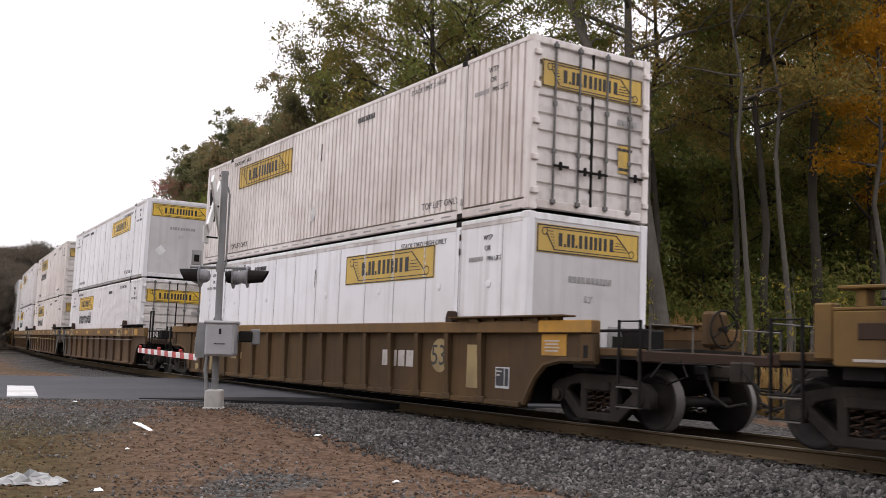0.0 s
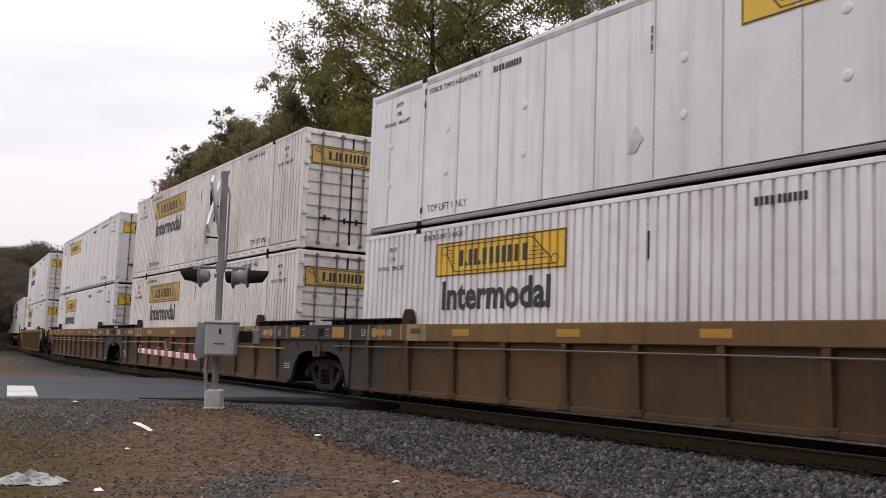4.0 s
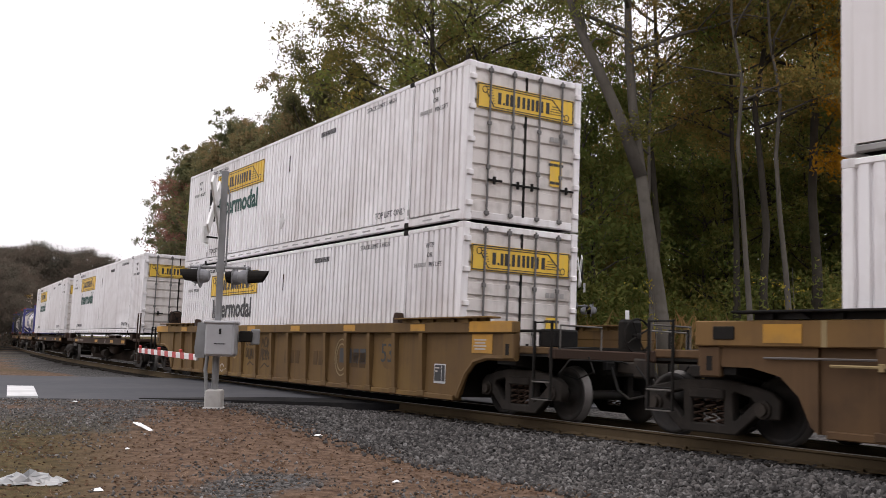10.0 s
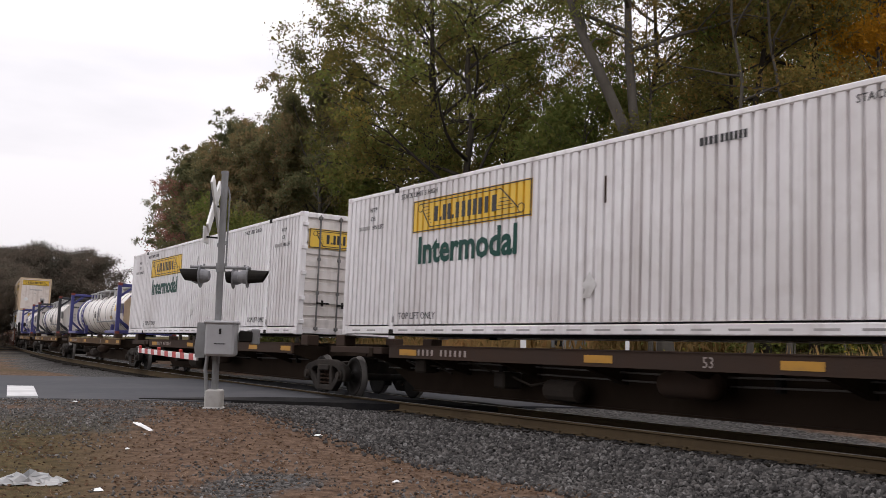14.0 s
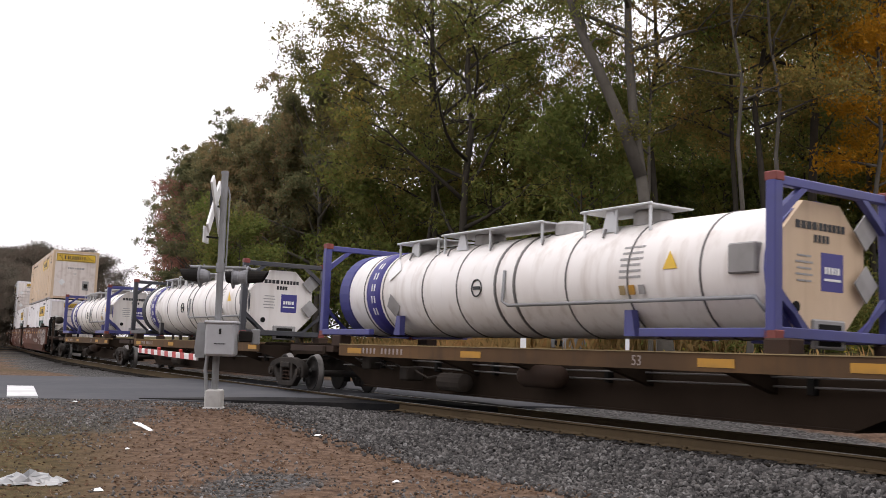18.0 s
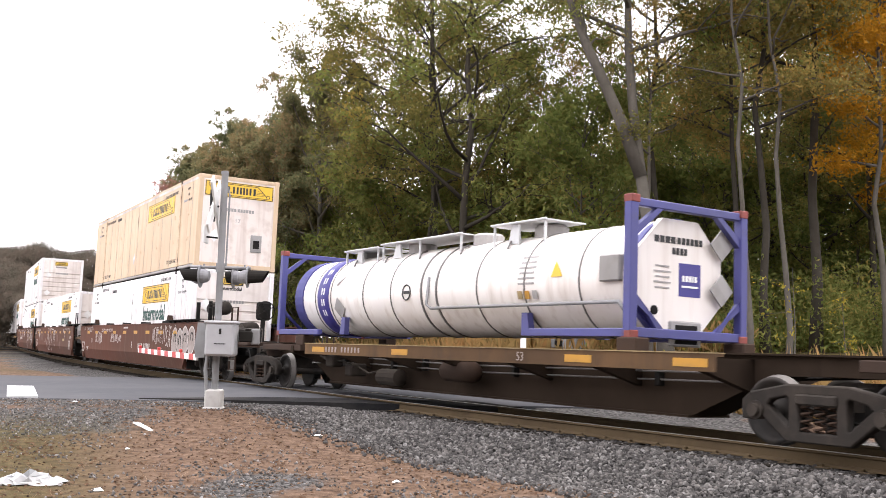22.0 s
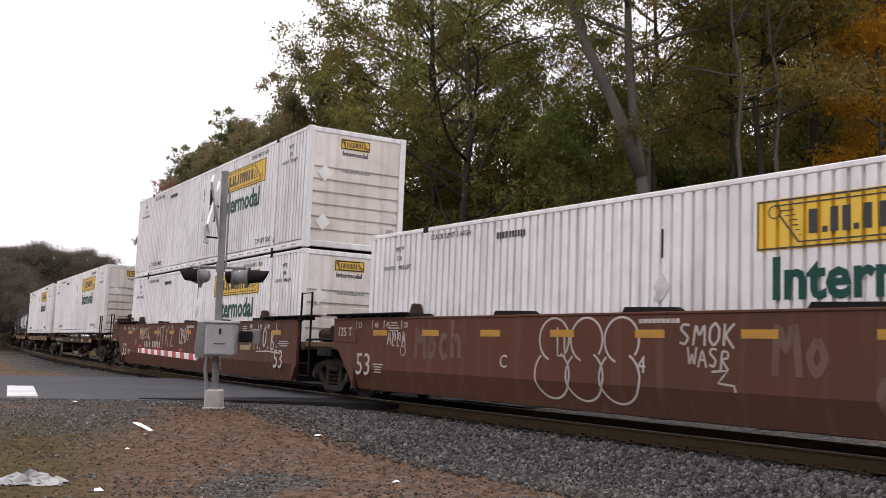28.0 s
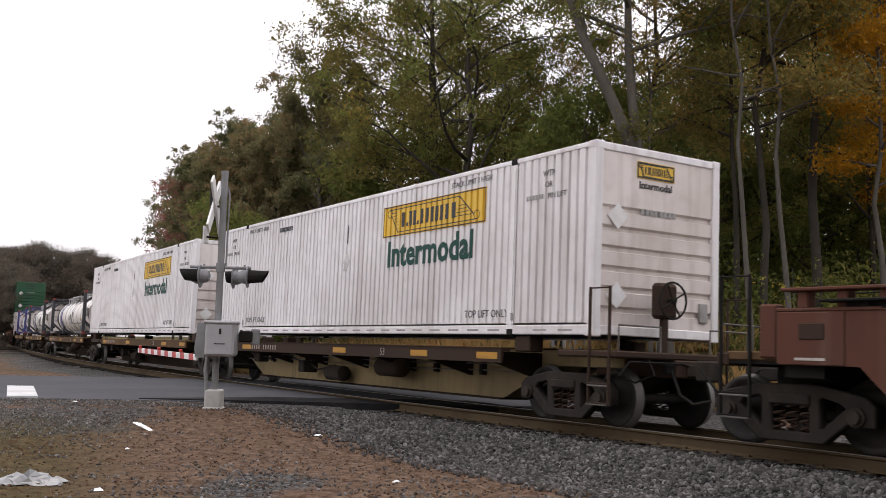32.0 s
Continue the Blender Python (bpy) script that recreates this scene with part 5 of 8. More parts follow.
def doors(c, white, yellow, h, fluted=True):
    """Two hinged doors with four locking rods at the front end."""
    x = L53 / 2
    leaf = WHITE_SOOT if white in (WHITE, WHITE_OLD) else white
    for s in (-1, 1):
        y0, y1 = (-1.20, -0.012) if s < 0 else (0.012, 1.20)
        d = part("door", shared(("door", s, h, fluted), lambda: flute(y0, y1, 0.17, h - 0.13, x - 0.02, 1) if fluted else Shape().box(x - 0.07, x - 0.02, y0, y1, 0.17, h - 0.13, 0.01), leaf), leaf, c, "closed ribbed container door")
        for k, y in enumerate((0.30, 0.82)):
            rod = part("locking_rod", shared("rod%.2f" % h, lambda: Shape().tube([(0, 0, 0.10), (0, 0, h - 0.06)], 0.021, 7).box(-0.03, 0.03, -0.045, 0.045, 0.12, 0.19, 0.01).box(-0.03, 0.03, -0.045, 0.045, h - 0.17, h - 0.09, 0.01).box(-0.025, 0.025, -0.04, 0.04, 0.95, 1.03, 0.01).box(-0.025, 0.025, -0.04, 0.04, 1.75, 1.83, 0.01), ROD), ROD, d, at=(x + 0.012, s * y, 0))
            part("rod_handle", shared("rodhandle", lambda: Shape().box(-0.012, 0.012, -0.02, 0.30, -0.02, 0.02, 0.006).box(-0.02, 0.02, 0.1, 0.15, -0.07, 0.07, 0.006), DARK), DARK, d, at=(x + 0.04, s * y - (0.28 if s > 0 and k == 0 else 0.0), 0.72 + 0.03 * k))
        for z in (0.3, 0.85, 1.45, 2.05, 2.6):
            part("hinge", shared("hinge", lambda: Shape().box(-0.03, 0.03, -0.07, 0.07, -0.05, 0.05, 0.012), white), white, d, at=(x + 0.01, s * 1.20, z * h / 2.9))
    part("door_gasket", shared("gasket%.2f" % h, lambda: Shape().box(x - 0.03, x - 0.005, -0.022, 0.022, 0.15, h - 0.12), DARK), DARK, c)
    sign = part("emblem_panel", shared("endsign", lambda: Shape().box(-0.004, 0.0, -1.10, 1.10, -0.235, 0.235), yellow), yellow, c, "yellow panel with plain black blocks", at=(x + 0.003, 0, h - 0.62))
    emblem(sign, 0.0, 0.0, 2.2, 0.47, 0.006, -1, BLACK, "end")
    part("placard", shared("dplac", lambda: Shape().box(-0.003, 0.0, -0.14, 0.14, -0.24, 0.24), yellow), yellow, c, "yellow warning placard", at=(x + 0.005, 0.72, 1.05))
    bars(c, (0.1, 0.1, 0.12), 0.05, 0.72, x + 0.009, 1.22, BLACK, "end")
    bars(c, (0.12, 0.14), 0.05, 0.72, x + 0.009, 0.88, BLACK, "end")
    bars(c, (0.09, 0.09, 0.09, 0.09), 0.09, 0.78, x + 0.004, 1.70, GREY_TRIM, "end")


def bulkhead(c, white, yellow, h):
    """A closed front wall with level ribs, a small panel and a word."""
    x = L53 / 2
    white = WHITE_OLD if white is WHITE else white
    part("front_wall", shared(("bulk", h), lambda: flute(-1.14, 1.14, 0.16, h - 0.75, x - 0.03, 1, 0.30, 0.05).box(x - 0.08, x - 0.03, -1.14, 1.14, h - 0.75, h - 0.1), white), white, c, "closed front wall with level ribs")
    sign = part("emblem_panel", shared("smallsign", lambda: Shape().box(-0.004, 0.0, -0.39, 0.39, -0.13, 0.13), yellow), yellow, c, "small yellow panel with plain black blocks", at=(x - 0.02, -0.08, h - 0.34))
    emblem(sign, 0.0, 0.0, 0.78, 0.26, 0.004, -1, BLACK, "end")
    lettering(c, "Intermodal", 0.155, -0.08, x - 0.024, h - 0.62, BLACK, "end", True, 0.004)
    bars(c, (0.07, 0.07, 0.07, 0.07, 0.0, 0.07, 0.07, 0.07, 0.07), 0.09, 0.0, x - 0.026, h - 0.98, GREY_TRIM, "end")
    for y, z in ((-0.85, h - 1.1), (-0.85, 0.62)):
        part("hazard_diamond", shared("diamond", lambda: Shape().prism([(0, -0.2), (0.2, 0), (0, 0.2), (-0.2, 0)], 0, 0.0, 0.006), SIGN_WHITE), SIGN_WHITE, c, at=(x - 0.006, y, z))
    part("document_box", shared("docbox", lambda: Shape().box(0, 0.04, -0.09, 0.09, -0.15, 0.15, 0.01), GREY_TRIM), GREY_TRIM, c, at=(x - 0.03, 0.95, 0.45))


def plain_front(c, white, yellow, h):
    """A smooth front wall with a full-width panel and a small framed hatch."""
    x = L53 / 2
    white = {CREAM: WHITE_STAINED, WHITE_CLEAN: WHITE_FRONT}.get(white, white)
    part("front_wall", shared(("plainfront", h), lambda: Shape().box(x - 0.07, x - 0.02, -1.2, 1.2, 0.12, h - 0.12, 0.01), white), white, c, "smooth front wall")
    sign = part("emblem_panel", shared("endsign", lambda: Shape().box(-0.004, 0.0, -1.10, 1.10, -0.235, 0.235), yellow), yellow, c, "yellow panel with plain black blocks", at=(x - 0.012, 0, h - 0.42))
    emblem(sign, 0.0, 0.0, 2.2, 0.47, 0.004, -1, BLACK, "end")
    bars(c, (0.07, 0.07, 0.07, 0.07, 0.0, 0.07, 0.07, 0.07, 0.07, 0.07, 0.07), 0.10, 0.05, x - 0.012, h - 1.05, GREY_TRIM, "end")
    lettering(c, "53'", 0.16, 0.0, x - 0.014, h - 1.42, GREY_TRIM, "end", True)
    part("hatch", shared("hatch", lambda: Shape().box(0, 0.03, -0.18, 0.18, -0.27, 0.27, 0.012).box(0.03, 0.036, -0.13, 0.13, -0.2, 0.2), GREY_TRIM), GREY_TRIM, c, at=(x - 0.02, 0.62, 0.85))
    part("hatch_opening", shared("hatchhole", lambda: Shape().box(0.036, 0.040, -0.10, 0.10, -0.16, 0.10), DARK), DARK, c, at=(x - 0.02, 0.62, 0.85))
    part("hazard_diamond", shared("diamond", lambda: Shape().prism([(0, -0.2), (0.2, 0), (0, 0.2), (-0.2, 0)], 0, 0.0, 0.006), SIGN_WHITE), SIGN_WHITE, c, at=(x - 0.018, -0.72, 1.0))


def container(pivots, z, look_, front, ink_word=BLACK, word_on=True, skin=None, yellow=None, label="", group="containers on the train", shift=0.0, slots=True):
    """A 53-foot box. look_: corrugated or smooth; front: doors, bulkhead or plain."""
    white = skin or WHITE
    yellow = yellow or YELLOW
    h, x = H53, L53 / 2
    c = thing("shipping_container", label, "container", group)
    for s in (-1, 1):
        if look_ == "corrugated":
            part("side_wall", shared(("cwall", s), lambda: corrugated(-x + 0.13, x - 0.13, 0.20, h - 0.09, s * 1.285, s), white), white, c, "upright-ribbed side wall")
        else:
            part("side_wall", shared(("swall", s), lambda: Shape().box(-x + 0.13, x - 0.13, s * 1.235, s * 1.283, 0.12, h - 0.16, 0.004), white), white, c, "smooth plate side wall")
            for i in range(-6, 7):
                if abs(i) != 5:
                    part("riveted_seam", shared(("seam", s), lambda: seam(s), white), white, c, at=(i * 1.22, 0, 0))
            tagged(part("sealant_line", shared(("gap", s), lambda: gaps(s), GREY_TRIM), GREY_TRIM, c, "grimy sealant lines beside the seams"), kind="stuff")
            if s < 0:
                for a in (-7.2, -5.2, -2.9, 0.6, 3.1, 5.4, 7.0):
                    for zz in (0.95, 1.75):
                        part("round_patch", shared("patch", lambda: Shape().lathe([(0.0, 0.075), (-0.012, 0.07), (-0.02, 0.04)], 1, 12), white), white, c, at=(a, -1.282, zz))
            part("top_band", shared(("tband", s), lambda: Shape().box(-x + 0.13, x - 0.13, s * 1.24, s * 1.289, h - 0.16, h - 0.03, 0.006), RAIL_BAND), RAIL_BAND, c)
        part("bottom_rail", shared(("brail", s, slots, look_), lambda: Shape().box(-x + 0.12, x - 0.12, s * 1.20, s * 1.295, 0.02, 0.17 if look_ == "corrugated" else 0.10, 0.012), white if look_ == "corrugated" else GREY_TRIM), white, c)
        part("top_rail", shared(("trail", s), lambda: Shape().box(-x + 0.12, x - 0.12, s * 1.20, s * 1.294, h - 0.09, h - 0.01, 0.012), white), white, c)
        for e in (-1, 1):
            part("corner_post", shared(("cpost",), lambda: Shape().box(-0.075, 0.075, -0.075, 0.075, 0.10, h - 0.10, 0.014), white), white, c, at=(e * (x - 0.075), s * 1.219, 0))
            part("lifting_post", shared(("lpost",), lambda: Shape().box(-0.09, 0.09, -0.012, 0.012, 0.1, h - 0.1, 0.006).box(-0.075, -0.055, -0.02, 0.02, 0.1, h - 0.1), white), white, c, at=(e * 6.03, s * 1.289, 0))
            if s < 0:
                part("post_hardware", shared(("phard", look_), lambda: hardware(h, look_ == "smooth"), RUST if look_ == "smooth" else GREY_TRIM), RUST, c, "rusty strap and brackets", at=(e * 6.03, 0, 0))
            for zz in (0.06, h - 0.06):
                part("corner_casting", shared("casting", casting, white), white, c, at=(e * (x - 0.09), s * 1.212, zz))
                part("lifting_casting", shared("casting", casting, DARK), DARK, c, at=(e * 6.03, s * 1.216, zz))
    if look_ == "corrugated" and slots:
        tagged(part("slotted_sill", shared("slots", lambda: slot_row(), GREY_TRIM), GREY_TRIM, c), kind="stuff")
    part("roof", shared("roof", lambda: Shape().box(-x + 0.12, x - 0.12, -1.2, 1.2, h - 0.06, h - 0.02), white), white, c)
    part("floor", shared("cfloor", lambda: Shape().box(-x + 0.12, x - 0.12, -1.2, 1.2, 0.05, 0.16), DARK), DARK, c)
    part("rear_wall", shared("rearwall", lambda: flute(-1.14, 1.14, 0.15, h - 0.1, -x + 0.04, -1), white), white, c)
    for e in (-1, 1):
        part("end_sill", shared("esill", lambda: Shape().box(-0.06, 0.06, -1.14, 1.14, 0.03, 0.17, 0.012), white), white, c, at=(e * (x - 0.07), 0, 0))
        part("end_header", shared("ehead", lambda: Shape().box(-0.06, 0.06, -1.14, 1.14, h - 0.13, h - 0.01, 0.012), white), white, c, at=(e * (x - 0.07), 0, 0))
    {"doors": doors, "bulkhead": bulkhead, "plain": plain_front, "flatdoors": lambda *a: doors(*a, False)}[front](c, white, yellow, h)
    # the emblem stands near the closed end, on both sides
    u = (2.84, 6.50) if front in ("bulkhead", "plain") else (9.80, 13.46)
    xm, zl = x - (u[0] + u[1]) / 2, 2.24 if look_ == "corrugated" else 2.24
    for s in (-1, 1):
        if look_ == "corrugated":
            sg = part("emblem_panel", shared(("decal", s, u[0]), lambda: corrugated(xm - 1.83, xm + 1.83, zl - 0.31, zl + 0.31, s * 1.290, s), yellow), yellow, c, "yellow panel with plain black blocks")
        else:
            sg = part("emblem_panel", shared(("sdecal", s, u[0]), lambda: Shape().box(xm - 1.83, xm + 1.83, s * 1.283, s * 1.290, zl - 0.31, zl + 0.31), yellow), yellow, c, "yellow panel with plain black blocks")
        emblem(sg, xm, zl, 3.65, 0.62, s * 1.291, s, BLACK)
    if word_on:
        lettering(c, "Intermodal", 0.70, xm - 1.62, -1.2905, 1.35, ink_word, bold=0.02)
    if look_ == "corrugated":
        for e, a in ((1, -1.35), (-1, 0.25)):
            lettering(c, "TOP LIFT ONLY", 0.185, e * 6.03 + a, -1.2905, 0.30, BLACK)
        for a in (4.1, -5.85):
            lettering(c, "STACK LIMIT 3 HIGH", 0.14, a, -1.2905, h - 0.26, BLACK)
    else:
        for e, a in ((1, -1.4), (-1, 0.25)):
            lettering(c, "TOP LIFT ONLY", 0.185, e * 6.03 + a, -1.286, 0.25, BLACK)
    ink, k = (BLACK, 0.92) if look_ == "corrugated" else (BLACK, 0.85)
    for e in (1, -1):
        lettering(c, "WTP", 0.15 * k, e * 6.95, -1.2905, h - 0.40, ink, centre=True)
        lettering(c, "OR", 0.15 * k, e * 6.95, -1.2905, h - 0.58, ink, centre=True)
        bars(c, (0.05, 0.05, 0.0, 0.06, 0.06, 0.06, 0.05), 0.085 * k, e * 6.95 - 0.34, -1.2905, h - 0.71, GREY_TRIM)
        lettering(c, "PIN LIFT", 0.14 * k, e * 6.95 - 0.02, -1.2905, h - 0.76, ink)
    if look_ == "smooth":
        lettering(c, "STACK TWO HIGH ONLY", 0.145, -5.85, -1.2905, h - 0.36, BLACK)
        lettering(c, "STACK TWO HIGH ONLY", 0.145, 3.95, -1.2905, h - 0.36, BLACK)
    bars(c, (0.06, 0.05, 0.06, 0.06, 0.0, 0.05, 0.05, 0.05, 0.05, 0.05, 0.05), 0.11, 2.2 if xm < 0 else -3.4, -1.2905, h - 0.34, ink)
    part("hazard_diamond", shared("sdiamond", lambda: Shape().prism([(0, -0.20), (0.16, 0), (0, 0.20), (-0.16, 0)], 1, 0.0, 0.006).prism([(-0.15, -0.19), (-0.03, -0.19), (0.0, -0.1), (-0.1, -0.06)], 1, 0.001, 0.006), SIGN_GREY), SIGN_WHITE, c, at=(0.0 if front == "bulkhead" else -0.3, -1.296, 1.55 if front == "bulkhead" else 0.75))
    part("conspicuity_mark", shared("redmark", lambda: Shape().box(-0.018, 0.018, -0.003, 0.003, -0.2, 0.2), RUST), RUST, c, at=(0.0, -1.291, h - 0.75))
    MOVERS.append((c, *pivots, shift, z))
    return c


def seam(s):
    g = Shape().box(-0.05, 0.05, s * 1.281, s * 1.290, 0.14, H53 - 0.17)
    for k in range(20):
        z = 0.2 + k * 0.126
        g.box(-0.014, 0.014, s * 1.287, s * 1.297, z, z + 0.028)
    return g


def gaps(s):
    """Thin lines of old sealant, one beside each seam."""
    g = Shape()
    for i in range(-6, 7):
        if abs(i) != 5:
            g.box(i * 1.22 + 0.05, i * 1.22 + 0.066, s * 1.2835, s * 1.2855, 0.14, H53 - 0.17)
    return g


def hardware(h, many):
    """A dark strap down the lifting post with small rusty brackets."""
    g = Shape().box(0.058, 0.070, -1.3035, -1.298, 0.16, h - 0.16)
    for z, w in ((0.30, 0.035), (h - 0.55, 0.03), (h - 0.30, 0.03))[:3 if many else 1]:
        g.box(0.065 - w, 0.065 + w, -1.306, -1.299, z - 0.06, z + 0.06, 0.008)
    return g


def slot_row():
    g = Shape()
    for i in range(-12, 13):
        a = i * 0.62
        if abs(abs(a) - 6.03) < 0.3:
            continue
        for s in (-1, 1):
            g.box(a - 0.17, a + 0.17, s * 1.293, s * 1.2965, 0.075, 0.105)
    return g


def coupler(car, x, e):
    return part("coupler", shared("coupler", lambda: Shape().box(-0.55, 0.25, -0.09, 0.09, -0.09, 0.09, 0.02).box(0.22, 0.50, -0.17, 0.06, -0.15, 0.15, 0.03).box(0.40, 0.55, -0.17, -0.06, -0.15, 0.15, 0.03).tube([(0.3, 0.2, -0.05), (0.45, 0.22, -0.4), (0.75, 0.22, -0.5)], 0.025, 6), IRON), IRON, car, "cast coupler with hose", at=(x, 0, 0.86), turn=(0, 0, 0 if e > 0 else 180))


def hand_wheel(car, x, y, z, ink):
    def ring():
        g = Shape()
        pts = [(0, 0.27 * math.cos(a), 0.27 * math.sin(a)) for a in np.linspace(0, 2 * math.pi, 21)]
        g.tube(pts, 0.017, 6, False)
        for k in range(4):
            a = k * math.pi / 2 + 0.5
            g.tube([(0, 0, 0), (0.02, 0.26 * math.cos(a), 0.26 * math.sin(a))], 0.013, 5)
        g.lathe([(-0.12, 0.03), (0.04, 0.05), (0.05, 0.02)], 0, 10)
        return g
    b = part("hand_brake", shared("brakebox", lambda: Shape().box(-0.12, 0.08, -0.2, 0.2, -0.25, 0.28, 0.05).box(-0.06, 0.02, -0.06, 0.06, -1.0, -0.2, 0.01), ink), ink, car, "hand brake housing with spoked wheel", at=(x, y, z))
    part("hand_wheel", shared("handwheel", ring, DARK), DARK, b, at=(0.16, 0, 0.02))


def ladder(z0, z1, w):
    """Two flat stiles with round rungs, standing in the xz plane."""
    g = Shape()
    for a in (-w / 2, w / 2):
        g.box(a - 0.015, a + 0.015, -0.022, 0.022, z0, z1, 0.005)
    for z in np.arange(z0 + 0.02, 0.9, 0.27):
        g.tube([(-w / 2, -0.01, z), (w / 2, -0.01, z)], 0.012, 6)
    for z in (z1 - 0.02,):
        g.tube([(-w / 2, -0.01, z), (w / 2, -0.01, z)], 0.011, 6)
    return g


def hose():
    """Air hoses and cables drooping between two cars."""
    g = Shape()
    g.tube([(0, -0.35, 0.86), (0.22, -0.40, 0.52), (0.5, -0.42, 0.40), (0.8, -0.40, 0.46)], 0.022, 6)
    g.tube([(0, 0.45, 0.92), (0.3, 0.45, 0.62), (0.7, 0.44, 0.60), (1.0, 0.44, 0.9)], 0.016, 6)
    g.tube([(0, -0.8, 1.0), (0.15, -0.82, 0.78), (-0.2, -0.85, 0.66), (-0.6, -0.8, 0.72)], 0.014, 6)
    g.box(-0.12, 0.02, -0.44, -0.28, 0.80, 0.94, 0.02)
    return g


def rails(car, x, e, paint, tall=0.75):
    """Corner ladders, hoses and end handrails at one end of a car."""
    for s in (-1, 1):
        part("corner_ladder", shared("cladder%.2f" % tall, lambda: ladder(0.34, 1.1 + tall, 0.42), paint), paint, car, "worn iron corner ladder", at=(x - e * 0.30, s * 1.41, 0.0))
        part("step_tread", shared("steptread", lambda: Shape().box(-0.21, 0.21, -0.04, 0.04, 0.33, 0.345), STEP_IRON), STEP_IRON, car, at=(x - e * 0.30, s * 1.415, 0.0))
        part("step_rung", shared("steprung", lambda: Shape().tube([(-0.21, -0.02, 0.60), (0.21, -0.02, 0.60)], 0.013, 6), STEP_IRON), STEP_IRON, car, at=(x - e * 0.30, s * 1.415, 0.0))
    part("air_hose", shared("hose", hose, DARK), DARK, car, at=(x + e * 0.05, 0, 0), turn=(0, 0, 0 if e > 0 else 180))
    for s in (-1, 1):
        part("end_handrail", shared(("ehand", s), lambda: Shape().tube([(0, s * 1.3, 1.1), (0, s * 1.3, 1.46), (0, s * 0.5, 1.46), (0, s * 0.5, 1.1)], 0.014, 6), STEP_IRON), STEP_IRON, car, at=(x - e * 0.02, 0, 0))
    part("cut_lever", shared("cutlever", lambda: Shape().tube([(0, -1.35, 0.75), (0.05, -1.2, 0.95), (0.05, -0.2, 0.95), (0.1, 0.0, 0.9)], 0.014, 6), DARK), DARK, car, at=(x + e * 0.05, 0, 0), turn=(0, 0, 0 if e > 0 else 180))


def end_frame(car, xc, e, paint, style):
    """Deck, end sill and body bolster beyond the load, at the end e of a car whose load ends at xc."""
    g = Shape()
    g.prism([(-1.36, 0.98), (1.36, 0.98), (1.36, 1.10), (0.5, 1.16), (-0.5, 1.16), (-1.36, 1.10)], 0, xc + e * 0.12, xc + e * 2.7)
    g.box(xc + e * 0.3, xc + e * 2.75, -0.32, 0.32, 0.72, 1.0, 0.02)
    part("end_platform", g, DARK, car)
    part("end_sill", Shape().box(xc + e * 2.66, xc + e * 2.84, -1.40, 1.40, 0.95, 1.11, 0.02), RUST, car)
    part("deck_beam", Shape().box(xc + e * 0.2, xc + e * 2.7, -1.38, -1.22, 1.02, 1.13, 0.015).box(xc + e * 0.2, xc + e * 2.7, 1.22, 1.38, 1.02, 1.13, 0.015), {"yellow": OCHRE_DIRTY, "dirty": OCHRE_DIRTY, "plate": OCHRE_DIRTY}.get(style, BROWN), car)
    part("cross_bolster", Shape().prism([(-1.4, 0.84), (-0.6, 0.74), (0.6, 0.74), (1.4, 0.84), (1.4, 0.99), (-1.4, 0.99)], 0, xc + e * 1.35, xc + e * 1.85), DARK, car)


